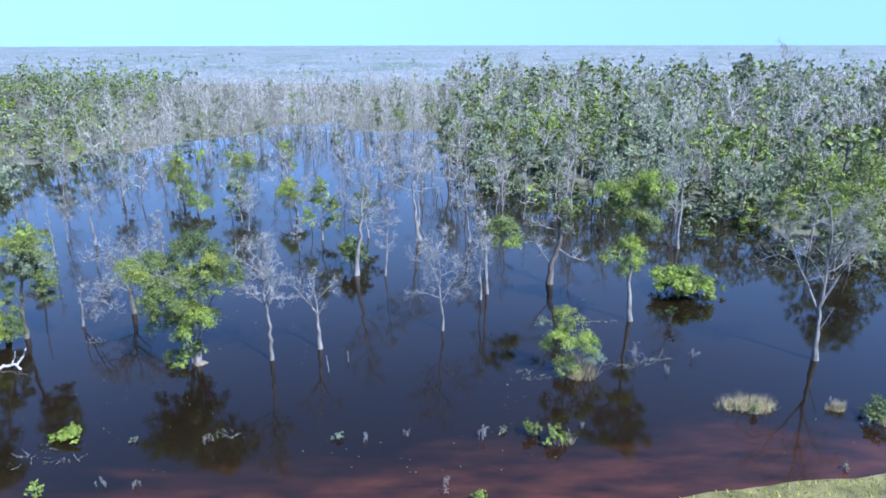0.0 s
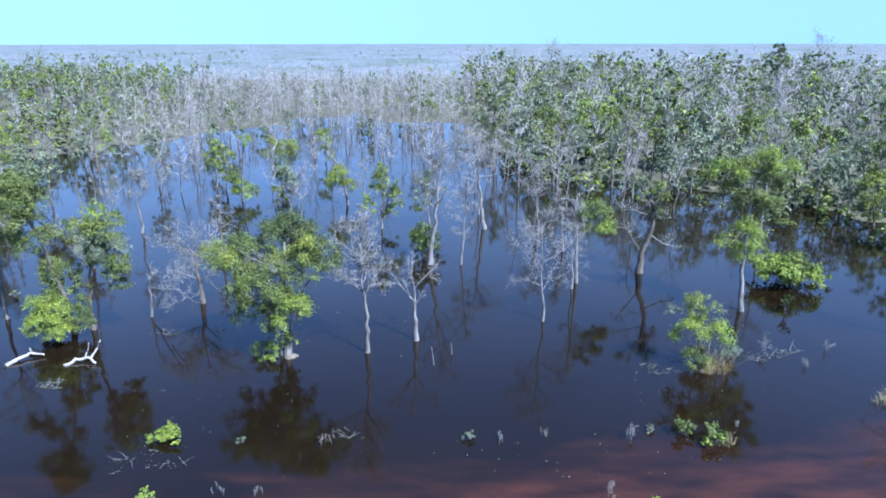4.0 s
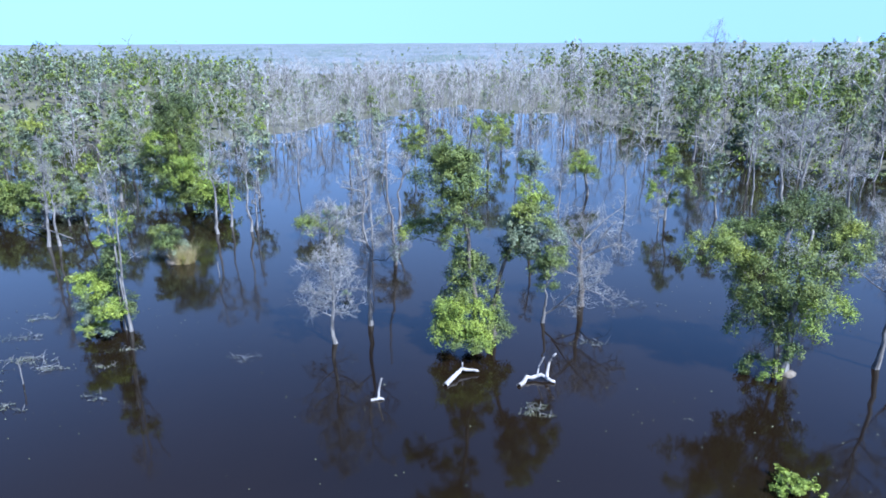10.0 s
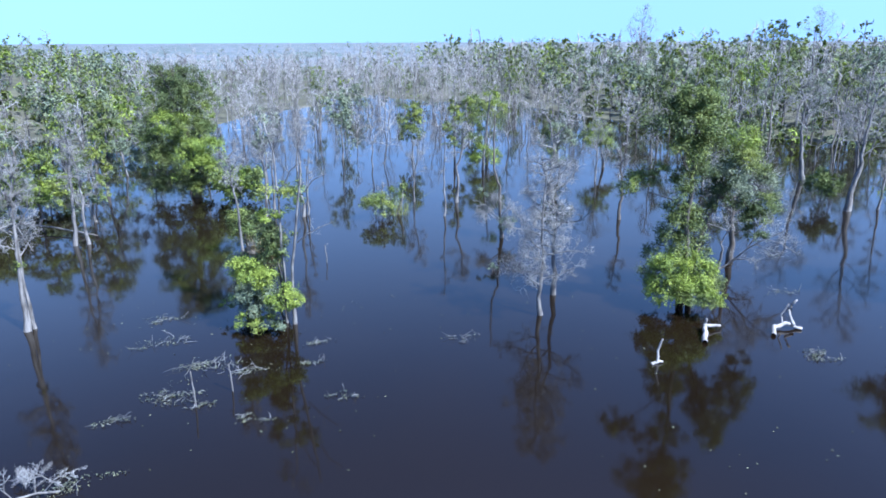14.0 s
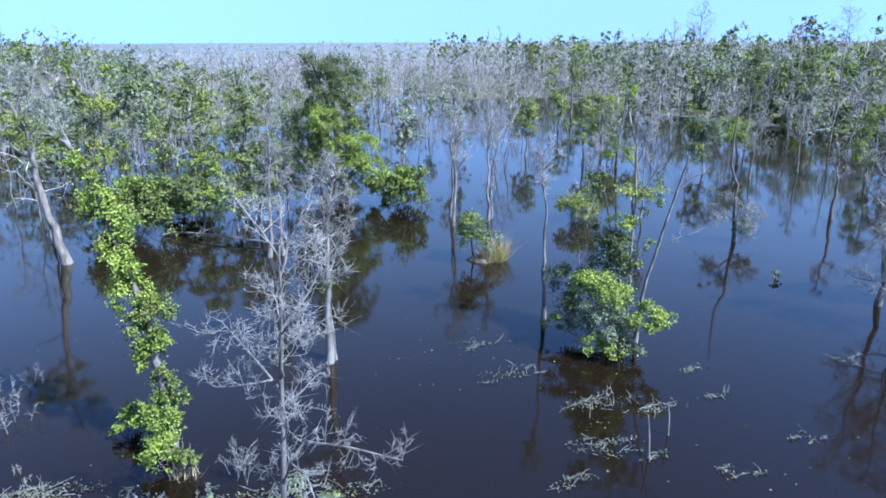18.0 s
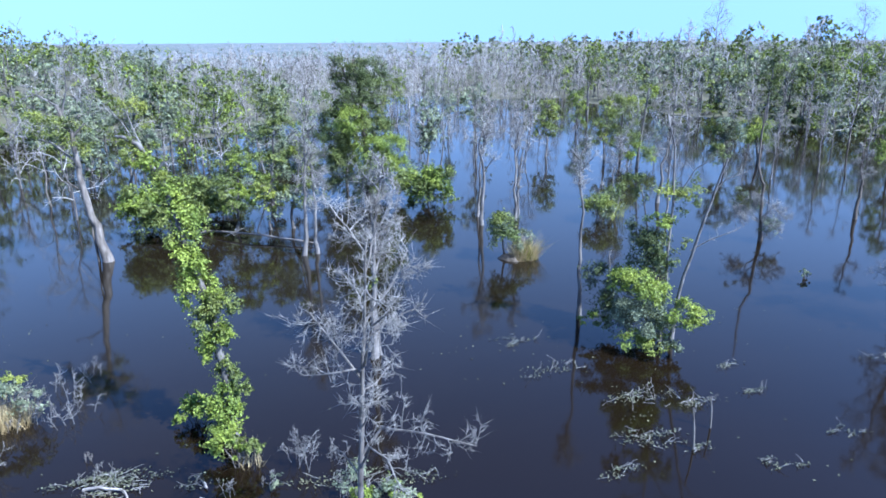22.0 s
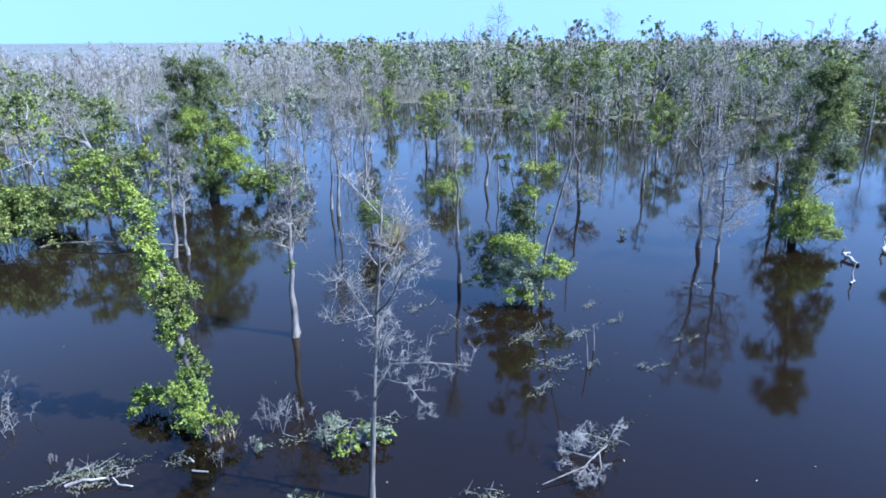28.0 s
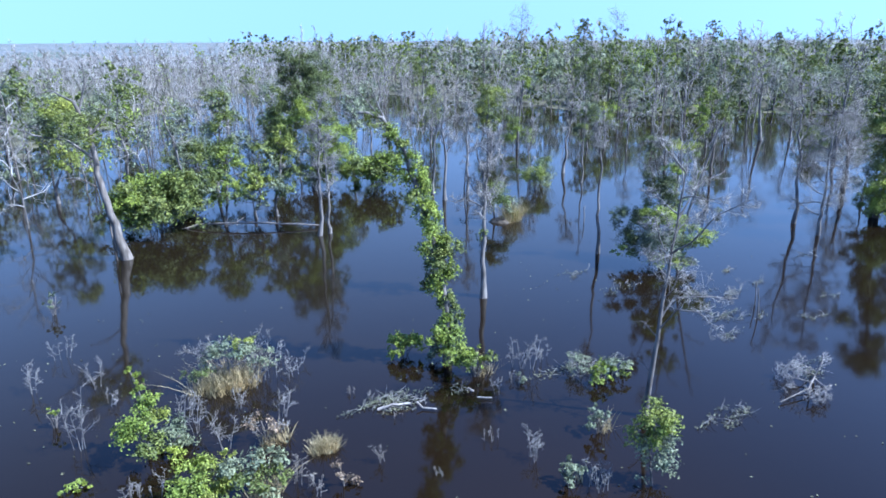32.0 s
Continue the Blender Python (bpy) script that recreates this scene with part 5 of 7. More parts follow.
T.leaves((-3.99, 0.3, 5.56), (1.48, 1.48, 1.91), "d", 1.0)
T.leaves((-2.23, -1.0, 5.84), (2.10, 2.10, 1.78), "m", 1.0)
T.leaves((-0.16, -2.0, 5.48), (2.10, 2.10, 1.65), "b", 1.0)
T.leaves((1.69, -2.2, 5.07), (1.97, 1.97, 1.65), "b", 1.0)
T.leaves((-3.21, 0.0, 3.52), (2.10, 2.10, 1.91), "d", 1.0)
T.leaves((-1.2, -1.2, 3.26), (1.97, 1.97, 1.78), "d", 1.0)
T.leaves((0.85, -2.4, 3.24), (2.22, 2.22, 1.65), "b", 1.0)
T.leaves((2.84, -1.8, 3.03), (1.60, 1.60, 1.53), "b", 1.0)
T.leaves((3.94, -1.4, 1.54), (1.36, 1.36, 1.14), "b", 1.0)
T.leaves((2.12, -1.8, 1.23), (1.97, 1.97, 1.14), "m", 1.0)
T.leaves((0.08, -1.2, 1.24), (2.22, 2.22, 1.27), "d", 1.0)
T.leaves((-1.94, -0.6, 1.49), (1.85, 1.85, 1.40), "d", 1.0)
T.leaves((-4.0, 0.2, 1.33), (1.36, 1.36, 1.14), "d", 1.0)
T.leaves((4.17, -1.21, 0.24), (0.86, 0.86, 0.57), "b", 1.0)
T.leaves((-4.19, -0.39, 6.73), (0.62, 0.62, 1.40), "m", 0.7)
T.leaves((-3.9, 0.5, 10.0), (1.36, 1.36, 1.02), "m", 0.7)
T.leaves((-4.95, 0.51, 10.6), (0.80, 0.80, 0.70), "g", 0.5)
T.leaves((2.91, -0.0, 10.79), (1.11, 1.11, 1.40), "m", 0.6)
T.done()
dead_tree(-59.33, 64.16, 10.11, 2.50, (-0.21, 0.20), "tall slender dead tree with a forked top", 0.75, 6, 0.9, 0.16, BARK_GREY).done()
driftwood(-32.38, 50.71, "bleached forked log lying in the water", [([(-0.24, -0.09, 0.05), (0.51, 1.2, 0.25), (0.83, 1.64, 0.35), (1.87, 1.61, 0.2)], 0.216, 0.108), ([(0.83, 1.64, 0.35), (0.85, 1.56, 0.8)], 0.108, 0.072)])
driftwood(-27.59, 50.70, "bleached log with two upright prongs", [([(-0.43, -0.09, 0.05), (0.16, 0.68, 0.2), (1.07, 0.79, 0.3), (1.84, 0.33, 0.1)], 0.198, 0.126), ([(0.82, 0.79, 0.3), (0.96, 1.16, 0.8), (1.22, 0.97, 1.5)], 0.072, 0.054), ([(1.4, 0.49, 0.3), (1.62, 1.36, 0.9), (2.02, 1.25, 1.6)], 0.126, 0.09)])
driftwood(-36.71, 48.94, "short bleached log end with an upright stub", [([(-0.38, -0.12, 0.03), (0.02, -0.04, 0.1), (0.36, -0.02, 0.05)], 0.121, 0.087), ([(0.02, -0.04, 0.1), (0.09, 0.13, 0.7), (0.27, 0.05, 1.4)], 0.104, 0.069)])
stick(-59.37, 50.94, 1.51, (-0.10, 0.08), "forked pale stick standing in the water")
stick(-61.05, 49.74, 1.83, (-0.09, 0.16), "thin bare stake in the water", False)
stick(2.61, 52.64, 1.00, (-0.06, -0.01), "thin bare stake in the water", False)
stick(1.16, 50.66, 1.51, (-0.19, 0.13), "thin bare stake in the water", False)
stick(-53.41, 71.28, 1.47, (-0.08, 0.05), "thin bare stake in the water")
T = Tree("fallen_branches", "bleached crown of a fallen tree in the water", "branch", -67.05, 43.57, next(seeds))
T.twig_mat = TWIG
path = T.trunk([(2.47, 0.99, -0.5), (0.84, 0.08, 0.3), (-0.55, -0.38, 0.3), (-2.52, -0.16, 0.1)], 0.058, 0.027, BARK_PALE)
T.trunk([(0.79, 0.03, 0.35), (0.52, 0.9, 0.5), (-0.46, 1.18, 0.3)], 0.030, 0.016, BARK_PALE, "limb", 12, 0.68, 2, 4)
T.trunk([(0.12, -0.24, 0.3), (-0.57, 0.41, 0.5), (-1.29, 0.41, 0.2)], 0.030, 0.016, BARK_PALE, "limb", 12, 0.68, 2, 4)
T.trunk([(-0.46, -0.44, 0.3), (-1.43, -0.83, 0.4), (-1.36, -1.09, 0.1)], 0.030, 0.016, BARK_PALE, "limb", 10, 0.57, 2, 4)
T.trunk([(0.6, 0.0, 0.3), (-0.35, -1.08, 0.5), (-1.01, -1.32, 0.2)], 0.030, 0.016, BARK_PALE, "limb", 10, 0.57, 2, 4)
T.trunk([(1.61, 0.5, 0.2), (0.69, 0.77, 0.7), (0.04, 1.22, 0.5)], 0.030, 0.016, BARK_PALE, "limb", 12, 0.63, 2, 4)
T.trunk([(1.09, 0.16, 0.3), (1.54, 0.17, 0.8), (2.31, 0.51, 0.9)], 0.030, 0.016, BARK_PALE, "limb", 8, 0.50, 2, 4)
T.done()
T = Tree("shrub", "bright green climber spire over a leafy shrub", "shrub", -93.99, 55.65, next(seeds))
T.twig_mat = TWIG_GREY
path = T.trunk([(0.0, 0.0, -0.5), (0.12, -0.02, 1.66), (0.01, -0.0, 2.93), (-0.21, 0.03, 3.83)], 0.049, 0.020, BARK_GREY)
path = T.trunk([(0.26, -0.04, -0.5), (0.78, -0.36, 0.32), (1.2, -0.67, 0.84)], 0.039, 0.020, BARK_GREY)
T.leaves((-0.23, 0.03, 3.71), (0.20, 0.20, 0.23), "b", 0.9)
T.leaves((-0.08, 0.01, 3.29), (0.25, 0.25, 0.28), "b", 0.9)
T.leaves((0.09, -0.01, 2.76), (0.32, 0.32, 0.33), "b", 0.9)
T.leaves((0.28, -0.04, 2.31), (0.41, 0.41, 0.28), "b", 0.8)
T.leaves((-0.12, -0.39, 1.72), (0.77, 0.77, 0.56), "b", 1.0)
T.leaves((-0.46, -0.54, 1.18), (0.68, 0.68, 0.51), "b", 1.0)
T.leaves((0.4, -0.26, 1.43), (0.54, 0.54, 0.51), "y", 0.8)
T.leaves((-0.04, -0.6, 0.75), (0.77, 0.77, 0.47), "m", 1.0)
T.leaves((0.85, -0.12, 0.42), (0.68, 0.68, 0.61), "g", 0.7)
T.leaves((1.31, -0.18, -0.24), (0.59, 0.59, 0.61), "g", 0.6)
T.leaves((0.65, -0.7, -0.02), (0.59, 0.59, 0.33), "b", 0.8)
T.leaves((1.66, -0.23, -1.11), (0.36, 0.36, 0.33), "g", 0.6)
T.leaves((-1.0, 0.14, 1.22), (0.23, 0.23, 0.37), "m", 0.4)
T.done()
T = Tree("shrub", "spreading yellow-green shrub in the shallows", "shrub", -93.07, 51.59, next(seeds))
T.twig_mat = TWIG_GREY
path = T.trunk([(0.0, 0.0, -0.5), (-0.03, 0.01, 0.63), (-0.06, 0.01, 1.23)], 0.035, 0.020, BARK_GREY)
T.leaves((-0.1, -0.18, 1.35), (0.69, 0.69, 0.46), "b", 1.0)
T.leaves((0.39, -0.39, 0.92), (0.69, 0.69, 0.50), "y", 1.0)
T.leaves((-0.51, -0.51, 1.02), (0.65, 0.65, 0.46), "b", 1.0)
T.leaves((0.03, -0.82, 0.64), (0.81, 0.81, 0.42), "y", 1.0)
T.leaves((-0.75, -0.46, 0.52), (0.57, 0.57, 0.38), "b", 1.0)
T.leaves((0.78, -0.57, 0.4), (0.57, 0.57, 0.46), "b", 1.0)
T.leaves((1.21, -0.25, 1.62), (0.29, 0.29, 0.17), "y", 0.8)
T.done()
T = Tree("shrub", "spreading grey-green shrub with dry stems", "shrub", -91.56, 50.53, next(seeds))
T.twig_mat = TWIG_GREY
path = T.trunk([(0.0, 0.0, -0.5), (0.16, -0.05, 0.82), (0.32, -0.09, 1.6)], 0.035, 0.020, BARK_GREY)
T.leaves((-0.27, 0.08, 1.27), (0.69, 0.69, 0.46), "g", 0.7)
T.leaves((0.4, -0.11, 1.42), (0.69, 0.69, 0.50), "g", 0.7)
T.leaves((0.81, -0.23, 0.66), (0.53, 0.53, 0.55), "m", 0.7)
T.leaves((-0.16, -0.37, 0.79), (0.77, 0.77, 0.46), "m", 0.8)
T.leaves((0.45, -0.55, 0.29), (0.61, 0.61, 0.38), "g", 0.7)
T.leaves((0.7, -0.2, 1.74), (0.41, 0.41, 0.25), "g", 0.5)
T.blades((0.48, -0.14, 0), (0.69, 0.55), 1.22, 160, STRAW)
T.done()
dry_shrub(-94.86, 52.83, 0.67, 2.20, "thicket of grey dry stems", 14)
bush(-96.58, 54.96, 0.30, 1.25, "low bright green shrub", "b", 0.9, 0.2)
T = Tree("shrub", "yellow-green bush round the foot of a dead tree", "shrub", -79.05, 42.83, next(seeds))
T.twig_mat = TWIG_GREY
path = T.trunk([(0.0, 0.0, -0.5), (-0.13, 0.17, 1.4), (-0.07, 0.09, 2.59)], 0.045, 0.020, BARK_GREY)
T.leaves((-0.06, 0.08, 2.48), (0.88, 0.88, 0.60), "y", 0.8)
T.leaves((-0.38, 0.53, 1.9), (0.63, 0.63, 0.52), "y", 0.8)
T.leaves((0.24, -0.33, 2.12), (0.59, 0.59, 0.52), "b", 0.8)
T.leaves((-0.06, 0.09, 1.3), (0.75, 0.75, 0.86), "g", 0.6)
T.leaves((0.09, -0.13, 0.52), (0.54, 0.54, 0.60), "g", 0.5)
T.done()
bush(-77.99, 46.47, 1.55, 1.30, "thin grey-green shrub over the water", "g", 0.6, 0.2, 0.3)
bush(-81.56, 44.68, 1.02, 1.15, "thin grey-green shrub over the water", "g", 0.7, 0.2, 0.3)
dry_shrub(-80.72, 43.91, 1.05, 1.24, "tangle of grey dry stems", 10)
bush(-74.67, 49.51, 1.19, 1.35, "green shrub with floating dry twigs", "b", 0.7, 0.2)
dry_shrub(-74.83, 50.54, 0.98, 3.01, "low raft of grey dry twigs", 14, None, 0.2)
dry_shrub(-76.80, 52.51, 1.80, 1.12, "broken grey stump with dry stems", 6)
T = Tree("shrub", "heap of dry grass and pale vines in the water", "shrub", -89.40, 59.37, next(seeds))
T.twig_mat = TWIG_GREY
path = T.trunk([(0.0, 0.0, -0.5), (-0.03, 0.01, 1.02), (-0.08, 0.02, 1.91)], 0.035, 0.022, BARK_GREY)
T.trunk([(-0.28, 0.08, 1.07), (-1.06, 0.29, 1.79), (-1.86, 0.51, 2.15)], 0.027, 0.018, BARK_PALE, "limb", 10, 0.70, 2, 4)
T.trunk([(0.09, -0.02, 1.0), (1.13, -0.31, 1.42), (1.86, -0.51, 0.99)], 0.027, 0.018, BARK_PALE, "limb", 10, 0.70, 2, 4)
T.trunk([(-0.13, 0.04, 1.34), (-0.43, 0.12, 2.12), (-0.76, 0.21, 2.37)], 0.027, 0.018, BARK_PALE, "limb", 8, 0.54, 2, 4)
T.leaves((0.04, -0.01, 1.84), (0.92, 0.92, 0.50), "g", 0.7)
T.leaves((-0.61, 0.17, 1.42), (0.70, 0.70, 0.45), "g", 0.5)
T.leaves((0.76, 0.1, 1.89), (0.65, 0.65, 0.39), "y", 0.5)
T.leaves((1.42, -0.18, 0.98), (0.70, 0.70, 0.56), "g", 0.4)
T.leaves((-1.4, 0.38, 0.83), (0.70, 0.70, 0.39), "m", 0.4)
T.blades((-0.37, 0.1, 0), (1.25, 1.00), 1.41, 420, STRAW)
T.blades((0.51, -0.14, 0), (0.92, 0.74), 1.19, 260, STRAW)
T.blades((-1.23, 0.34, 0), (0.81, 0.65), 0.70, 120, STRAW)
T.done()
T = Tree("shrub", "brown withered brush over the water", "shrub", -89.81, 53.79, next(seeds))
T.twig_mat = TWIG_GREY
path = T.trunk([(0.0, 0.0, -0.5), (-0.0, 0.0, 0.51), (-0.09, 0.03, 1.05)], 0.030, 0.020, BARK_BROWN)
T.trunk([(0.02, -0.01, 0.24), (-0.36, 0.12, 0.84), (-0.54, 0.17, 1.26)], 0.015, 0.016, BARK_BROWN, "limb", 8, 0.37, 2, 4)
T.trunk([(0.06, -0.02, 0.23), (0.48, -0.15, 0.68), (0.81, -0.26, 0.74)], 0.015, 0.016, BARK_BROWN, "limb", 8, 0.37, 2, 4)
T.leaves((-0.15, 0.05, 0.8), (0.51, 0.51, 0.48), DEAD_LEAF, 0.5)
T.leaves((0.45, -0.15, 0.28), (0.47, 0.47, 0.34), DEAD_LEAF, 0.4)
T.blades((0.39, -0.13, 0), (0.61, 0.48), 0.70, 160, STRAW)
T.done()
T = Tree("shrub", "low brown withered brush", "shrub", -88.42, 49.37, next(seeds))
T.twig_mat = TWIG_GREY
path = T.trunk([(0.0, 0.0, -0.5), (-0.05, 0.02, 0.5), (-0.15, 0.07, 0.87)], 0.027, 0.020, BARK_BROWN)
T.leaves((-0.09, 0.04, 0.62), (0.38, 0.38, 0.39), DEAD_LEAF, 0.5)
T.leaves((0.23, -0.11, 0.16), (0.38, 0.38, 0.26), DEAD_LEAF, 0.5)
T.done()
driftwood(-83.98, 53.13, "pale log end among floating brush", [([(-0.8, 0.22, 0.05), (-0.17, -0.05, 0.25), (0.62, -0.26, 0.15)], 0.089, 0.051)])
driftwood(-82.89, 52.24, "short bleached branch in the water", [([(-0.31, 0.31, 0.3), (-0.18, 0.04, 0.1), (0.26, -0.39, 0.1)], 0.051, 0.038)])
driftwood(-80.19, 52.16, "short bleached branches floating by a vine trunk", [([(-0.21, 0.34, 0.15), (-0.1, 0.05, 0.1)], 0.066, 0.053), ([(-0.3, -0.52, 0.1), (0.2, -0.94, 0.1)], 0.053, 0.04)])
grass_tuft(-87.87, 52.01, 0.66, 1.93, "dry straw-coloured grass tussock", 300, None, 0.7)
dry_shrub(-91.91, 56.11, 1.81, 0.48, "thin grey dead saplings in the water", 5)
dry_shrub(-91.32, 54.21, 1.72, 0.57, "thin grey dead saplings in the water", 5)
dry_shrub(-89.75, 50.47, 1.25, 0.63, "thin grey dead saplings in the water", 5)
dry_shrub(-96.21, 57.70, 2.42, 0.91, "thin grey dead saplings in the water", 5)
dry_shrub(-81.61, 46.51, 1.43, 0.66, "thin grey dead saplings in the water", 5)
dry_shrub(-94.69, 62.78, 1.59, 0.43, "thin grey dead saplings in the water", 5)
dry_shrub(-85.18, 47.97, 0.27, 0.86, "thin grey dead saplings in the water", 5)
dry_shrub(-86.43, 49.89, 0.81, 0.66, "thin grey dead saplings in the water", 5)
dry_shrub(-85.08, 55.44, 0.40, 0.63, "thin grey dead saplings in the water", 5)
dry_shrub(-82.14, 48.50, 0.47, 1.38, "thin grey dead saplings in the water", 5)
dry_shrub(-95.74, 67.33, 1.19, 1.17, "thin grey dead saplings in the water", 5)
dry_shrub(-91.93, 57.83, 1.40, 0.75, "thin grey dead saplings in the water", 5)
dry_shrub(-89.91, 57.06, 1.08, 1.01, "thin grey dead saplings in the water", 5)
dry_shrub(-88.44, 55.39, 1.42, 0.74, "thin grey dead saplings in the water", 5)
dry_shrub(-89.45, 49.62, 0.81, 1.23, "thin grey dead saplings in the water", 5)
dry_shrub(-84.27, 52.67, 0.42, 1.49, "thin grey dead saplings in the water", 5)
dry_shrub(-82.98, 52.82, 0.34, 1.02, "thin grey dead saplings in the water", 5)
dry_shrub(-79.38, 51.55, 0.85, 1.05, "thin grey dead saplings in the water", 5)
dry_shrub(-75.21, 53.00, 0.83, 1.45, "thin grey dead saplings in the water", 5)
dry_shrub(-94.41, 60.86, 0.72, 1.28, "thin grey dead saplings in the water", 5)
dry_shrub(-97.29, 64.02, 1.44, 0.79, "thin grey dead saplings in the water", 5)
dry_shrub(-93.73, 53.39, 0.57, 1.26, "thin grey dead saplings in the water", 5)
bush(-95.30, 74.44, 1.79, 1.23, "thin green sapling in the water", "g", 0.6, 0.2)
bush(-96.77, 60.12, 1.30, 0.87, "thin green sapling with bare stems", "b", 0.5, 0.2)
dry_shrub(-87.23, 62.92, 1.09, 3.43, "bleached dead brush in the water", 14)
dry_shrub(-84.45, 54.10, 0.40, 2.24, "bleached dead brush in the water", 10)
dry_shrub(-76.78, 53.10, 1.43, 0.86, "thin grey dead sapling", 4)
bush(-73.55, 49.68, 1.05, 1.88, "green shrub under a dead tree", "gb", 0.6, 0.2)
dry_shrub(-77.93, 51.95, 0.47, 1.17, "low grey dry brush", 7, None, 0.3)
dead_tree(-58.41, 86.18, 10.89, 4.17, (-0.06, -0.02), "pale dead tree before the green grove", 0.45, 8, 0.6, 0.2).done()
bush(-61.35, 94.65, 4.44, 6.64, "large green bush at the water's edge", "bm", 1, 0.34)
pole(-54.40, 87.82, 6.80, (0.42, 0.16), "slim white dead trunk")
T = Tree("leafy_tree", "leafy tree with a clear water gap below", "tree", -25.97, 119.46, next(seeds))
T.twig_mat = TWIG_GREY
path = T.trunk([(0.0, 0.0, -0.5), (-0.17, -0.0, 4.35), (0.01, 0.0, 7.46)], 0.194, 0.109, BARK_GREY)
T.leaves((0.01, 0.0, 5.07), (2.89, 2.89, 2.05), "m", 1.0)
T.leaves((1.34, 0.0, 6.57), (1.99, 1.99, 1.68), "y", 1.0)
T.leaves((-1.32, -0.0, 7.02), (1.63, 1.63, 1.30), "m", 1.0)
T.leaves((0.01, 0.0, 3.0), (1.45, 1.45, 1.30), "d", 1.0)
T.done()
T = Tree("leafy_tree", "slim tree with small leafy tufts", "tree", -29.89, 108.19, next(seeds))
T.twig_mat = TWIG_GREY
path = T.trunk([(0.0, -0.0, -0.5), (0.29, 0.01, 3.7), (0.93, 0.04, 10.08)], 0.175, 0.098, BARK_GREY)
T.leaves((0.27, 0.01, 2.06), (2.12, 2.12, 1.68), "b", 1.0)
T.leaves((1.16, 0.05, 9.69), (0.98, 0.98, 1.01), "b", 1.0)
T.leaves((-0.92, -0.04, 3.71), (1.14, 1.14, 1.18), "m", 1.0)
T.leaves((1.64, 0.07, 1.23), (1.14, 1.14, 1.18), "m", 1.0)
T.done()
T = Tree("leafy_tree", "dead stems with a green vine bush", "tree", -12.80, 106.17, next(seeds))
T.twig_mat = TWIG_GREY
path = T.trunk([(-0.0, -0.0, -0.5), (-0.51, 0.07, 3.22), (-1.01, 0.14, 6.38)], 0.172, 0.096, BARK_GREY)
T.limbs(path, 6, 2.5, BARK_PALE, 0.3, 0.7, 0.04)
T.leaves((-0.92, 0.13, 4.01), (2.24, 2.24, 1.81), "b", 1.0)
T.leaves((0.3, -0.04, 2.44), (1.76, 1.76, 1.48), "m", 1.0)
T.leaves((-1.74, 0.24, 5.18), (1.12, 1.12, 0.99), "y", 1.0)
T.done()
dead_tree(7.68, 91.68, 12.80, 7.85, (-1.74, 0.73), "white thick-trunked dead tree with spreading limbs", 0.55, 9, 0.5, 0.32).done()
leafy_tree(0.32, 92.82, 7.90, 5.26, (-0.52, 0.17), "dark leafy tree standing in water", "dg", 5, 0.35)
dead_tree(-18.35, 96.98, 7.15, 4.36, (0.33, -0.03), "grey dead tree with crooked limbs", 0.4, 8, 0.6).done()
dead_tree(-9.23, 99.36, 8.18, 2.98, (-0.41, 0.08), "slim grey leafless dead tree", 0.4, 7, 0.8).done()
dead_tree(-8.57, 86.78, 4.66, 1.68, (-0.28, 0.07), "small dead tree with grey twigs", 0.3, 8, 0.3).done()
pole(-46.81, 86.10, 3.30, (-0.17, -0.05), "short white dead stake")
dead_tree(-42.63, 91.01, 6.84, 3.40, (0.59, 0.13), "grey leafless tree standing in water", 0.4, 8, 0.7).done()
dead_tree(14.78, 90.57, 9.37, 4.72, (-0.82, 0.42), "dark dead tree with many branches", 0.45, 9, 0.6, 0.22, BARK_GREY).done()
dead_tree(16.63, 81.31, 6.64, 3.00, (-0.62, 0.38), "leaning dark dead tree", 0.4, 8, 0.7, 0.2, BARK_GREY).done()
dead_tree(-54.89, 87.09, 10.24, 3.19, (0.13, -0.04), "slim tall pale dead tree", 0.6, 7, 0.9, 0.17).done()
dead_tree(-57.75, 89.32, 10.38, 2.98, (0.54, -0.12), "slim tall pale dead tree", 0.6, 7, 0.9, 0.16).done()
leafy_tree(-37.77, 120.10, 7.80, 6.56, (-0.13, 0.05), "leafy vine-hung tree in the water", "my", 5, 0.35)
leafy_tree(-21.03, 102.19, 6.87, 6.11, (-0.39, 0.26), "leafy tree over dark reflections", "mg", 5, 0.3)
leafy_tree(12.00, 135.50, 14.92, 7.83, (0, 0), "tall dark green tree at the forest edge", "dm", 6, 0.35)
leafy_tree(113.00, 235.00, 24.60, 10.50, (0, 0), "tall green tree above the woods", "d", 8, 0.5, 0.9, 0.5)
leafy_tree(-5.50, 172.00, 14.51, 3.82, (0, 0), "slim green tree in the bare woods", "m", 5, 0.5, 0.8)
dead_tree(29.00, 176.00, 23.00, 9.44, (0, 0), "very tall bare tree above the woods", 0.6, 10, 0.8, 0.25).done()
dead_tree(122.00, 226.00, 26.00, 13.00, (0, 0), "very tall bare tree above the woods", 0.6, 10, 0.8, 0.25).done()
dead_tree(-24.04, 78.66, 7.51, 2.13, (-0.29, 0.27), "crooked dark dead tree", 0.5, 6, 0.7, 0.2, BARK_DARK).done()
dead_tree(-38.27, 89.70, 8.70, 3.23, (0.77, -0.42), "bent dark dead tree", 0.6, 7, 0.6, 0.22, BARK_GREY).done()
dead_tree(-54.94, 113.57, 8.63, 4.40, (0.23, -0.05), "pair of thin dark dead stems", 0.4, 7, 0.9).done()
pole(-40.89, 84.06, 8.66, (0.14, -0.02), "slim bare dead trunk")
pole(-54.51, 88.02, 5.76, (0.57, 0.03), "short white dead trunk")
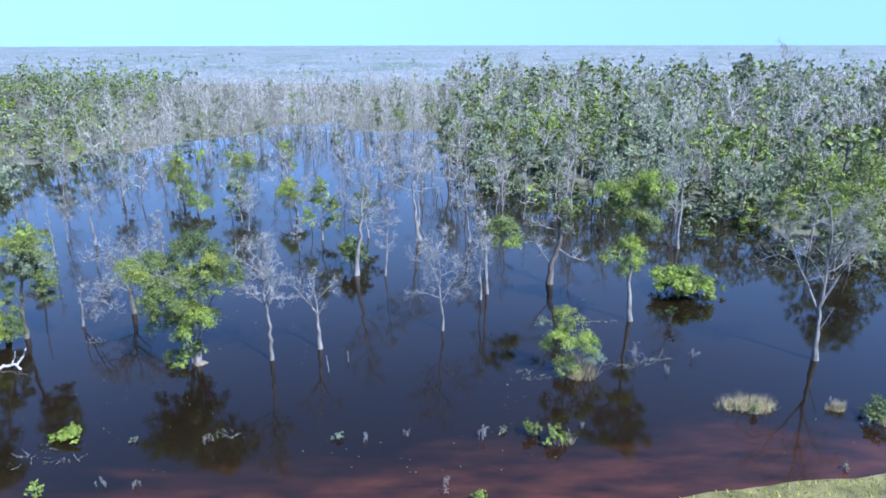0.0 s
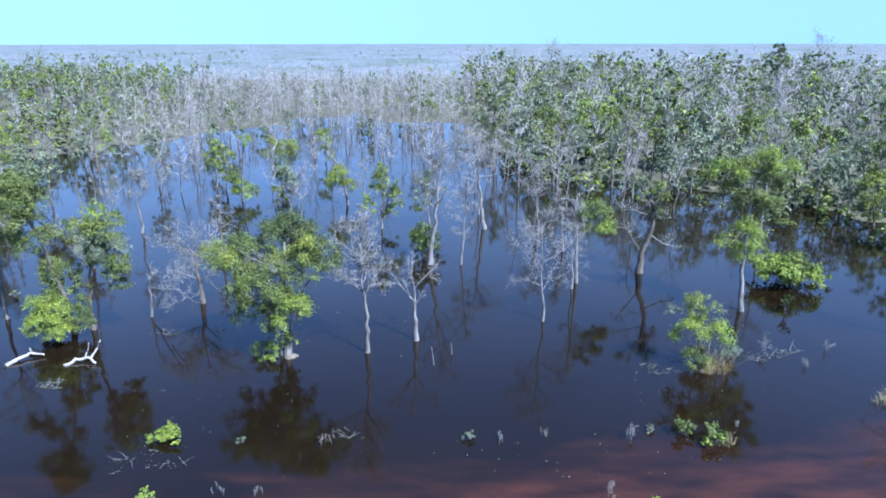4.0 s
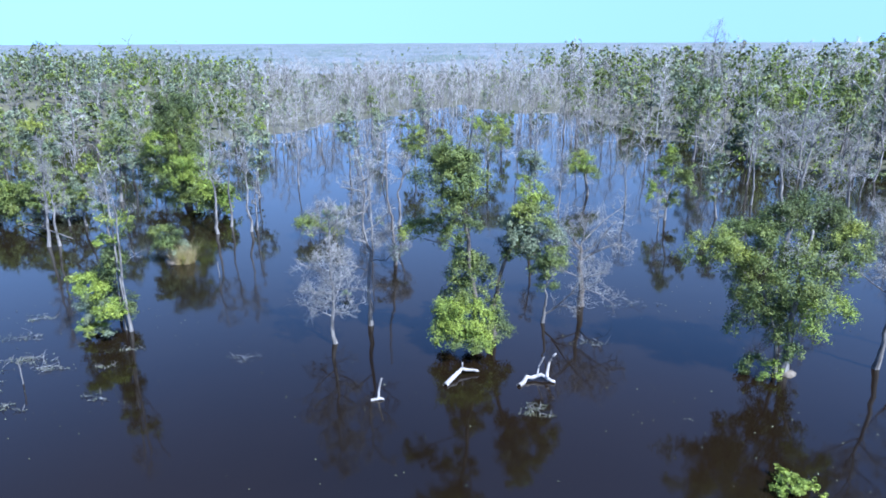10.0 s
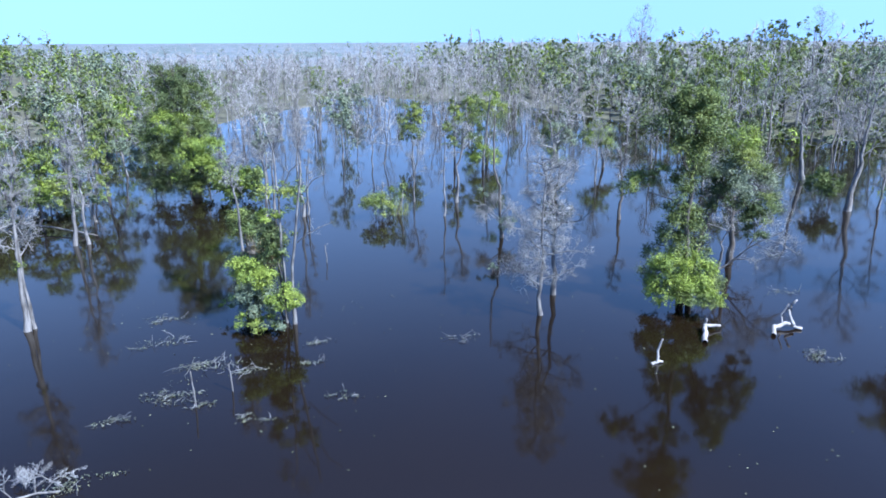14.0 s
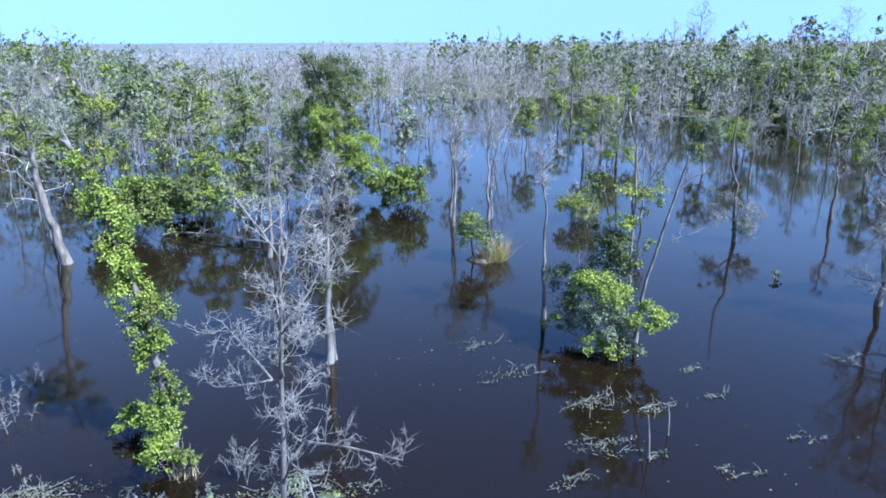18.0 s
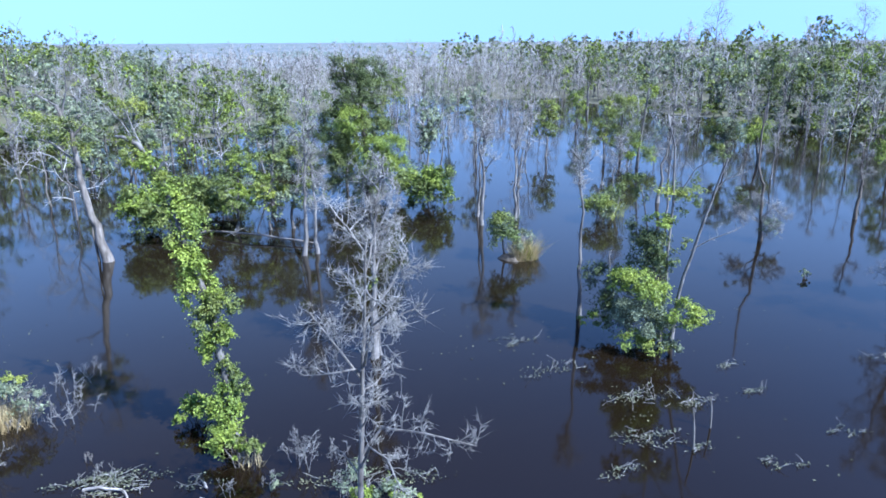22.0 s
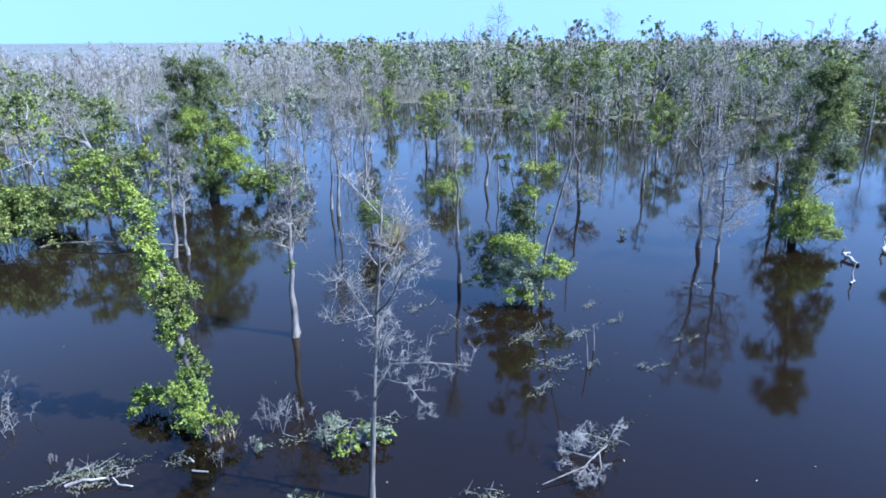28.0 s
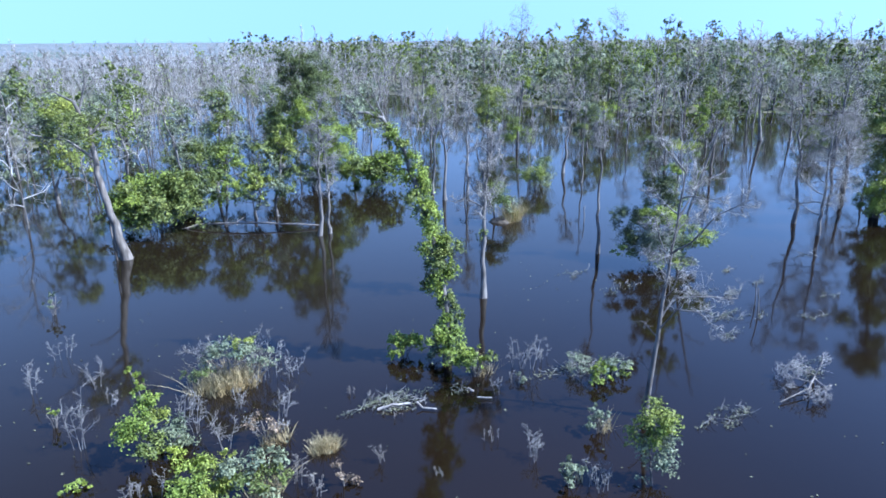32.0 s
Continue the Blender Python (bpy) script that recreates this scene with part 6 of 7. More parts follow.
T = Tree("shrub", "mossy stump with grass and dead stems", "shrub", -45.40, 85.92, next(seeds))
T.twig_mat = TWIG_GREY
path = T.trunk([(0.0, 0.0, -0.5), (0.63, -0.04, 1.7), (0.48, -0.03, 3.22)], 0.154, 0.072, BARK_PALE)
T.leaves((0.46, -0.03, 2.01), (1.20, 1.20, 1.11), "m", 0.7)
T.blades((0.0, 0.0, 0), (1.31, 1.05), 2.39, 160, GRASS)
T.done()
leafy_tree(-33.01, 111.32, 9.55, 5.67, (-0.32, 0.06), "leafy tree hung with vines", "my", 5, 0.3)
dead_tree(-74.76, 81.28, 11.46, 3.71, (1.06, 0.40), "tall pale dead tree before the grove", 0.5, 9, 0.7, 0.2).done()
dead_tree(-72.38, 61.70, 10.32, 3.03, (0.69, 0.34), "tall pale dead tree with leafy stem", 0.45, 9, 0.6, 0.22).done()
leafy_tree(-80.18, 89.45, 7.28, 6.47, (0.99, 0.40), "spreading green tree at the water's edge", "bm", 5, 0.25)
leafy_tree(-75.00, 89.86, 8.55, 5.37, (1.06, 0.36), "green tree with brown undergrowth", "my", 5, 0.25)
leafy_tree(-68.20, 106.62, 9.07, 8.10, (0.20, 0.04), "broad bright green tree", "bm", 6, 0.25)
bush(61.36, 106.04, 2.63, 4.79, "yellow-green bush on the dry shore", "y", 1, 0.34)
bush(48.87, 92.24, 1.15, 3.42, "low green bush by the shore", "m", 1, 0.28)
bush(55.26, 106.41, 0.90, 2.60, "low green bush by the shore", "b", 1, 0.28)
leafy_tree(-6.40, 91.89, 8.68, 7.76, (0.45, 0.08), "green tree half hidden by bare branches", "mb", 5, 0.25)
leafy_tree(-22.27, 142.48, 7.27, 6.33, (0.47, 0.11), "small green tree in the water", "mb", 4, 0.2)
dead_tree(-38.31, 60.28, 12.05, 5.57, (-0.43, 0.82), "dark dead tree bunch", 0.35, 9, 0.6, 0.2, BARK_GREY).done()
leafy_tree(61.38, 77.53, 10.61, 11.24, (-0.83, 0.52), "wide green tree behind bare branches", "mdb", 7, 0.2)
leafy_tree(61.89, 92.95, 6.60, 7.42, (-1.09, 0.58), "green bushy tree at the shore", "my", 5, 0.15)
floating_weed(-64.85, 61.77, 2.76, "raft of floating weed and dead twigs", 70)
floating_weed(-63.97, 57.94, 3.35, "raft of floating weed and dead twigs", 70)
floating_weed(-60.71, 53.67, 4.31, "raft of floating weed and dead twigs", 90)
floating_weed(-55.13, 56.10, 1.70, "raft of floating weed and dead twigs", 40)
floating_weed(-55.53, 53.07, 1.56, "raft of floating weed and dead twigs", 40)
floating_weed(-54.28, 49.14, 1.40, "raft of floating weed and dead twigs", 40)
floating_weed(-58.49, 47.91, 1.50, "raft of floating weed and dead twigs", 50)
floating_weed(-61.95, 51.14, 1.85, "raft of floating weed and dead twigs", 70)
floating_weed(-60.87, 49.82, 1.12, "raft of floating weed and dead twigs", 40)
floating_weed(-62.08, 50.69, 1.82, "raft of floating weed and dead twigs", 18)
floating_weed(-27.28, 47.68, 1.90, "raft of floating weed and dead twigs", 70)
floating_weed(-61.19, 54.31, 2.00, "raft of floating weed and dead twigs", 16)
floating_weed(-64.97, 44.62, 3.03, "raft of floating weed and dead twigs", 120)
floating_weed(-21.92, 56.49, 2.43, "raft of floating weed and dead twigs", 40)
floating_weed(-27.32, 47.62, 2.35, "raft of floating weed and dead twigs", 70)
floating_weed(-16.18, 64.22, 4.20, "raft of floating weed and dead twigs", 40)
floating_weed(18.39, 50.19, 3.89, "raft of floating weed and dead twigs", 80)
floating_weed(26.86, 51.99, 5.00, "raft of floating weed and dead twigs", 70)
floating_weed(27.53, 61.55, 2.30, "raft of floating weed and dead twigs", 30)
floating_weed(29.52, 52.54, 3.03, "raft of floating weed and dead twigs", 40)
floating_weed(-83.73, 53.29, 3.51, "raft of floating weed and dead twigs", 150)
floating_weed(-62.57, 51.06, 1.77, "raft of floating weed and dead twigs", 50)
floating_weed(-59.65, 52.94, 2.56, "raft of floating weed and dead twigs", 50)
floating_weed(-73.30, 51.06, 3.24, "raft of floating weed and dead twigs", 110)
floating_weed(-65.24, 49.15, 1.87, "raft of floating weed and dead twigs", 50)
floating_weed(-61.16, 54.02, 2.52, "raft of floating weed and dead twigs", 60)
floating_weed(-84.02, 53.58, 2.83, "raft of floating weed and dead twigs", 90)
floating_weed(-72.82, 43.96, 2.20, "raft of floating weed and dead twigs", 70)
floating_weed(-75.13, 51.04, 3.37, "raft of floating weed and dead twigs", 110)
floating_weed(-80.50, 52.72, 1.87, "raft of floating weed and dead twigs", 50)
floating_weed(-83.83, 53.42, 2.84, "raft of floating weed and dead twigs", 80)
floating_weed(-72.50, 44.30, 2.51, "raft of floating weed and dead twigs", 80)
floating_weed(-84.38, 54.05, 2.61, "raft of floating weed and dead twigs", 120)
floating_weed(-46.39, 54.74, 2.36, "raft of floating weed and dead twigs", 20)
floating_weed(-16.93, 37.62, 3.48, "raft of floating weed and dead twigs", 40)
floating_weed(-4.74, 40.74, 2.47, "raft of floating weed and dead twigs", 24)
leafy_tree(98.00, 182.00, 23.60, 7.10, (0, 0), "tall green tree rising above the woods", "d", 3, 0.6, 0.7, 0.6)
leafy_tree(93.14, 172.71, 19.06, 5.32, (0, 0), "tall green tree rising above the woods", "m", 3, 0.6, 0.7, 0.6)
leafy_tree(134.00, 190.00, 23.50, 8.62, (0, 0), "tall green tree rising above the woods", "d", 3, 0.6, 0.7, 0.6)
leafy_tree(120.15, 170.18, 19.46, 5.99, (0, 0), "tall green tree rising above the woods", "d", 3, 0.6, 0.7, 0.6)
leafy_tree(109.34, 150.36, 18.15, 6.10, (0, 0), "tall green tree rising above the woods", "d", 3, 0.6, 0.7, 0.6)
leafy_tree(106.37, 135.92, 17.38, 6.34, (0, 0), "tall green tree rising above the woods", "m", 3, 0.6, 0.7, 0.6)
leafy_tree(103.85, 119.34, 17.90, 5.27, (0, 0), "tall green tree rising above the woods", "d", 3, 0.6, 0.7, 0.6)
leafy_tree(83.61, 310.70, 17.09, 6.89, (0, 0), "tall green tree rising above the woods", "d", 3, 0.6, 0.7, 0.6)
leafy_tree(81.37, 276.69, 17.39, 5.80, (0, 0), "tall green tree rising above the woods", "m", 3, 0.6, 0.7, 0.6)
leafy_tree(92.52, 217.10, 22.01, 8.26, (0, 0), "tall green tree rising above the woods", "d", 3, 0.6, 0.7, 0.6)
leafy_tree(78.70, 216.06, 17.04, 7.20, (0, 0), "tall green tree rising above the woods", "m", 3, 0.6, 0.7, 0.6)
leafy_tree(88.11, 193.41, 17.59, 7.56, (0, 0), "tall green tree rising above the woods", "m", 3, 0.6, 0.7, 0.6)
leafy_tree(91.45, 121.60, 16.44, 6.27, (0, 0), "tall green tree rising above the woods", "m", 3, 0.6, 0.7, 0.6)
T = Tree("driftwood", "long grey fallen trunk at the foot of a green bush", "driftwood", -80.75, 89.02, next(seeds))
T.twig_mat = TWIG_GREY
path = T.trunk([(-4.05, 1.98, -0.5), (-1.72, 0.81, 0.3), (1.1, -1.42, 0.5), (4.42, -3.57, 0.4), (7.33, -5.45, 0.2)], 0.130, 0.060, BARK_BROWN)
T.trunk([(-0.13, -2.17, 0.5), (0.64, -2.94, 1.0), (2.06, -1.77, 1.2)], 0.050, 0.033, BARK_BROWN, "limb", 4, 0.70, 1, 4)
T.done()
# haze before this tree is put into its grey-green leaf colour
leafy_tree(-76.87, 102.52, 11.53, 8.52, (1.24, -0.35), "grey-green tree behind a fallen trunk, leaf tone greyed for haze", "gm", 6, 0.3)
leafy_tree(-77.08, 89.84, 6.59, 5.78, (0.65, -0.22), "low spreading tree behind a fallen trunk", "gmy", 5, 0.2)
leafy_tree(-91.45, 107.92, 10.58, 9.06, (1.60, 0.31), "pale yellow-green tree behind the grove", "gy", 6, 0.35)
dry_shrub(-86.75, 59.52, 1.15, 3.33, "tangle of bleached dead brush beside a grass heap", 18)
dry_shrub(-88.59, 59.39, 0.89, 2.78, "low bleached dead brush in the water", 12)
bush(34.92, 43.57, 0.93, 1.08, "green sprig in a pale grass tussock", "m", 0.7, 0.18)
bush(-73.72, 122.73, 3.77, 8.17, "pale green bush half hidden by bare trees", "gm", 0.6, 0.24)


# ---- the flooded forest behind ----
EDGE_X = [-300, -140, -100, -84, -70, -62, -50, -30, -5, 8, 18, 30, 45, 58, 75, 150, 400, 2000]
EDGE_Y = [90, 98, 106, 116, 128, 150, 168, 185, 175, 150, 127, 120, 102, 90, 78, 68, 60, 60]


def edge(x):
    """Where the closed forest begins."""
    return float(np.interp(x, EDGE_X, EDGE_Y))


def in_view(x, y):
    """The wedge of forest that the camera's view takes in along its path."""
    return x > -45 - 0.70 * (y - 12) and (x < 30 + 0.70 * y or x < -85 + 2.5 * (y - 25))


def green_share(x, y):
    if x > 14:
        return 0.84 * max(0.25, 1 - max(0, y - 240) / 400) * (0.65 + 0.35 * math.sin(x * 0.06 + y * 0.035))
    if x < -58 - 0.24 * (y - 100):
        return 0.62 if hill(x, y) < 2 else 0.86
    return 0.05


def hill(x, y):
    """The low wooded rise at the far end of the lagoon."""
    a = min(1, max(0, (-90 - x) / 45)) * min(1, max(0, (y - 138) / 60)) * min(1, max(0, (330 - y) / 60))
    return 7.0 * a * a * (3 - 2 * a)


def floor_height(x, y):
    d = y - edge(x) - 10
    n = noise.noise(Vector((x * 0.05, y * 0.05, 7))) * 0.7 + noise.noise(Vector((x * 0.2, y * 0.2, 1))) * 0.15
    side = 0.15 if x > 14 else (-0.5 if x < -50 else -0.6)
    return (max(-0.8, min(0.6, d * 0.02 + side + n - 0.2)) if d > -6 else -0.8) + hill(x, y)


sheet("forest_floor", np.arange(-330, 720, 7.0), np.arange(60, 470, 6.0), floor_height, FLOOR, "low muddy ground with leaf litter among the trees", category="ground")


def bare_template(rng, h, w, limbs, subs, kids, sides=3):
    """The stem and the branches of a leafless tree, as two gathered meshes."""
    t, g = Geo(), Geo()
    k = 5
    lx, ly = rng.normal(0, 0.09, 2) * h
    pts = np.array([(lx * (i / k) ** 1.5 + rng.normal(0, 0.22) * (i > 0), ly * (i / k) ** 1.5 + rng.normal(0, 0.22) * (i > 0), -0.5 + (h + 0.5) * i / k) for i in range(k + 1)])
    r0 = 0.045 + 0.0075 * h
    t.tube(pts, np.linspace(r0, 0.04, k + 1), sides + 1)
    a = rng.uniform(0, 6.28)
    first = rng.uniform(0.14, 0.42)
    for i in range(limbs):
        s = first + (1 - first) * (i + 0.5) / limbs
        p, _ = along(pts, min(s, 0.98))
        a += 2.4
        L = w * 0.5 * (1 - 0.4 * (s - first)) * rng.uniform(0.7, 1.2)
        q = bent(rng, p, (math.cos(a), math.sin(a), rng.uniform(0.5, 1.3)), L, 3, 0.25)
        g.tube(q, np.linspace(0.06, 0.03, 4), sides)
        for j in range(subs):
            p2, d2 = along(q, 0.2 + 0.79 * (j + rng.uniform(0, 1)) / subs)
            q2 = bent(rng, p2, d2 * 0.5 + rng.normal(0, 0.7, 3) + np.array([0, 0, 0.3]), L * 0.45, 2, 0.3)
            g.tube(q2, [0.025, 0.019, 0.011], sides)
            for _ in range(kids):
                p3, d3 = along(q2, rng.uniform(0.2, 0.99))
                q3 = bent(rng, p3, d3 * 0.6 + rng.normal(0, 0.6, 3) + np.array([0, 0, 0.2]), L * 0.24, 1, 0.3)
                g.tube(q3, [0.015, 0.008], sides)
    return t, g


def green_template(rng, h, w, n, size, lobes=7):
    t, g = Geo(), Geo()
    pts = np.array([(rng.normal(0, 0.2) * (i > 0), rng.normal(0, 0.2) * (i > 0), -0.5 + (h * 0.95 + 0.5) * i / 4) for i in range(5)])
    t.tube(pts, np.linspace(0.06 + 0.011 * h, 0.04, 5), 4)
    for i in range(lobes):
        s = rng.uniform(0.32, 1.0)
        p, _ = along(pts, min(s, 0.98))
        a, o = rng.uniform(0, 6.28), w * rng.uniform(0.05, 0.36) * (1.25 - s * 0.7)
        k = w * rng.uniform(0.14, 0.26)
        c, d = leaf_cloud(rng, n // lobes, (k, k, k * rng.uniform(0.7, 1.1)), (p[0] + math.cos(a) * o, p[1] + math.sin(a) * o, p[2]), 6, size * 0.6)
        g.leaves(c, d, size, rng, 0.5, 0.6)
        if o > 0.8:
            t.tube([p - np.array([0, 0, 0.5]), p + np.array([math.cos(a) * o, math.sin(a) * o, 0.2])], [0.06, 0.03], 3)
    return t, g


frng = np.random.default_rng(11)
bare_things, green_things = [], []
for i in range(9):
    h, w = frng.uniform(8, 14), frng.uniform(4.5, 7.5)
    t, g = bare_template(frng, h, w, 10, 4, 4)
    ob = tagged(new("dead_tree"), ("pale leafless tree standing in the flooded forest", "grey bare tree with fine twigs in the flooded forest", "slim bleached dead tree among others in water")[i % 3], "tree", group="bare trees of the flooded forest")
    part("trunk", t, (BARK_GREY, BARK_BROWN, BARK_PALE)[i % 3], ob)
    tagged(part("twig_spray", g, (TWIG, TWIG, TWIG_DARK)[i % 3], ob), kind="stuff")
    bare_things.append(ob)
for i in range(7):
    h, w = frng.uniform(7, 12.5), frng.uniform(5.5, 8.5)
    t, g = green_template(frng, h, w, 1250, 0.34, 11)
    ob = tagged(new("leafy_tree"), ("green leafy tree at the edge of the flooded forest", "dark green tree among bare grey trunks", "light green tree with an open crown")[i % 3], "tree", group="green trees of the flooded forest")
    part("trunk", t, BARK_GREY, ob)
    part("crown", g, LEAF["mgmbgmg"[i]], ob)
    green_things.append(ob)


class Herd:
    """Many far trees in one mesh, from a few turned and scaled patterns."""

    def __init__(self):
        self.v, self.f, self.n = [], [], 0

    def put(self, arrays, x, y, z, s, a):
        v, f = arrays
        c, q = math.cos(a) * s, math.sin(a) * s
        m = np.array([[c, -q, 0], [q, c, 0], [0, 0, s]], dtype=np.float32)
        self.v.append(v @ m.T + np.array([x, y, z], dtype=np.float32))
        self.f.append(f + self.n)
        self.n += len(v)

    def make(self, name, material, label, category):
        if self.n:
            ob = new(name, mesh_of(name, np.concatenate(self.v), np.concatenate(self.f), material))
            tagged(ob, label, category, kind="stuff")


def joined(t, g):
    (v1, f1), (v2, f2) = t.arrays(), g.arrays()
    return np.concatenate([v1, v2]), np.concatenate([f1, f2 + len(v1)])



def woods_template(rng, h, w, limbs, twigs, radius):
    """A leafless tree of the deeper woods: a slim stem, rising limbs and a haze of fine twigs."""
    t, g = Geo(), Geo()
    lean = rng.normal(0, 0.07, 2) * h
    pts = np.array([(lean[0] * s * s + rng.normal(0, 0.2) * (s > 0), lean[1] * s * s + rng.normal(0, 0.2) * (s > 0), -0.5 + (h + 0.5) * s) for s in np.linspace(0, 1, 5)])
    t.tube(pts, np.linspace(0.04 + 0.007 * h, 0.035, 5), 3)
    a, first, from_, to = rng.uniform(0, 6.28), rng.uniform(0.2, 0.45), [], []
    for i in range(limbs):
        s = first + (1 - first) * (i + 0.5) / limbs
        p, _ = along(pts, min(s, 0.98))
        a += 2.4
        L = w * 0.52 * (1 - 0.45 * (s - first)) * rng.uniform(0.7, 1.2)
        q = bent(rng, p, (math.cos(a), math.sin(a), rng.uniform(0.5, 1.4)), L, 2, 0.3)
        g.tube(q, [0.05, 0.04, 0.025], 3)
        for _ in range(twigs // limbs):
            p2, d2 = along(q, rng.uniform(0.12, 0.99))
            from_.append(p2)
            to.append(p2 + unit(d2 * 0.5 + rng.normal(0, 0.6, 3) + np.array([0, 0, 0.35])) * L * rng.uniform(0.3, 0.65))
    g.spikes(np.array(from_), np.array(to), radius)
    return joined(t, g)


mid_bare = [woods_template(frng, frng.uniform(9, 14), frng.uniform(4.2, 6.5), 9, 108, 0.042) for _ in range(9)]


far_bare = [woods_template(frng, frng.uniform(8.5, 13), frng.uniform(4, 6), 4, 32, 0.085) for _ in range(8)]
mid_green = [green_template(frng, frng.uniform(7, 12.5), frng.uniform(5, 8), 230, 0.68, 9) for _ in range(5)]
far_green = [green_template(frng, frng.uniform(8, 13), frng.uniform(6, 9), 84, 1.1, 7) for _ in range(4)]
under = [green_template(frng, frng.uniform(1.5, 3.5), frng.uniform(3, 5), 120, 0.55, 5) for _ in range(4)]

herds = {k: Herd() for k in ("pale", "grey", "far", "stems", "b", "m", "d", "g")}
counts = {"bare": 0, "green": 0}


def plant(x, y, near, green):
    z = max(0.0, floor_height(x, y)) if y < 460 else 0.0
    a, s = frng.uniform(0, 6.28), frng.uniform(0.74, 1.1)
    if x > 14 and y > 110:
        s *= frng.uniform(1.1, 1.5) if x < 30 else frng.uniform(1.12, 1.55)
    if near and not green and counts["bare"] < 290:
        counts["bare"] += 1
        copy_thing(bare_things[frng.integers(0, 9)], Matrix.Translation((x, y, z)) @ Matrix.Rotation(a, 4, "Z") @ Matrix.Diagonal((s, s, s, 1)))
    elif near and green and counts["green"] < 240:
        counts["green"] += 1
        copy_thing(green_things[frng.integers(0, 7)], Matrix.Translation((x, y, z)) @ Matrix.Rotation(a, 4, "Z") @ Matrix.Diagonal((s, s, s, 1)))
    elif green:
        t, g = mid_green[frng.integers(0, 5)] if y < 330 else far_green[frng.integers(0, 4)]
        herds["stems"].put(t.arrays(), x, y, z, s, a)
        herds["mgmgbg"[frng.integers(0, 6)]].put(g.arrays(), x, y, z, s, a)
    elif math.hypot(x + 45, y - 20) < 290:
        herds["pale" if frng.uniform() < 0.6 else "grey"].put(mid_bare[frng.integers(0, 9)], x, y, z, s, a)
    else:
        herds["far"].put(far_bare[frng.integers(0, 8)], x, y, z, s, a)


# slim trees that stand out in the water before the closed forest, then the forest itself, sparser with distance
for gx in np.arange(-214, 260, 6.0):
    for gy in np.arange(66, 420, 6.0):
        x, y = gx + frng.uniform(-2.8, 2.8), gy + frng.uniform(-2.8, 2.8)
        d, p = y - edge(x), frng.uniform()
        if not in_view(x, y):
            continue
        if d < 0:
            if y > 96 and d > -70 and p < ((0.34 if d > -45 else 0.14) + (0.22 if x > 10 and d > -28 else 0)):
                plant(x, y, True, frng.uniform() < 0.08)
            continue
        near = d < 34 and math.hypot(x + 45, y - 20) < 190
        if p < (0.88 if d < 70 else 0.72):
            plant(x, y, near, frng.uniform() < green_share(x, y))
        else:
            t, g = under[frng.integers(0, 4)]
            herds["mgdg"[frng.integers(0, 4)]].put(g.arrays(), x, y, max(0.0, floor_height(x, y)), frng.uniform(0.7, 1.3), frng.uniform(0, 6.28))
for _ in range(2300):
    r = 290 + 1000 * frng.uniform() ** 1.3
    a = frng.uniform(radians(-40), radians(72))
    x, y = -40 + r * math.sin(a), 20 + r * math.cos(a)
    if in_view(x, y) and (y > 420 or x > 260 or x < -214) and y > edge(x) + 5:
        plant(x, y, False, frng.uniform() < green_share(x, y) * 0.7)

# low bushes along the muddy shore
for _ in range(420):
    x = frng.uniform(14, 150)
    y = edge(x) + frng.uniform(-7, 55)
    if in_view(x, y):
        t, g = under[frng.integers(0, 4)]
        herds["mbdgmg"[frng.integers(0, 6)]].put(g.arrays(), x, y, max(0.0, floor_height(x, y)), frng.uniform(0.5, 1.25), frng.uniform(0, 6.28))
for ob in bare_things:
    ob.matrix_world = Matrix.Translation((frng.uniform(-40, 0), frng.uniform(190, 230), 0))
for ob in green_things:
    ob.matrix_world = Matrix.Translation((frng.uniform(40, 110), frng.uniform(125, 190), 0.1))
herds["pale"].make("bare_woods", TWIG, "pale leafless woods standing in flood water", "woods")
herds["grey"].make("bare_woods", BARK_GREY, "grey leafless woods standing in flood water", "woods")
herds["far"].make("far_bare_woods", TWIG, "far pale leafless woods to the horizon", "woods")
herds["stems"].make("green_woods_stems", BARK_GREY, "grey stems of the green woods", "woods")
for k, word in (("b", "bright green"), ("m", "green"), ("d", "dark green"), ("g", "grey-green")):
    herds[k].make("green_woods", LEAF[k], word + " crowns of the far woods", "woods")


def canopy_height(x, y):
    r = math.hypot(x + 40, y - 20)
    n = noise.noise(Vector((x * 0.012, y * 0.012, 2))) * 2.2 + noise.noise(Vector((x * 0.09, y * 0.09, 5))) * 1.5
    return min(6.5 + n, (r - 430) * 0.02 + n) if r < 900 else 7.0 + n


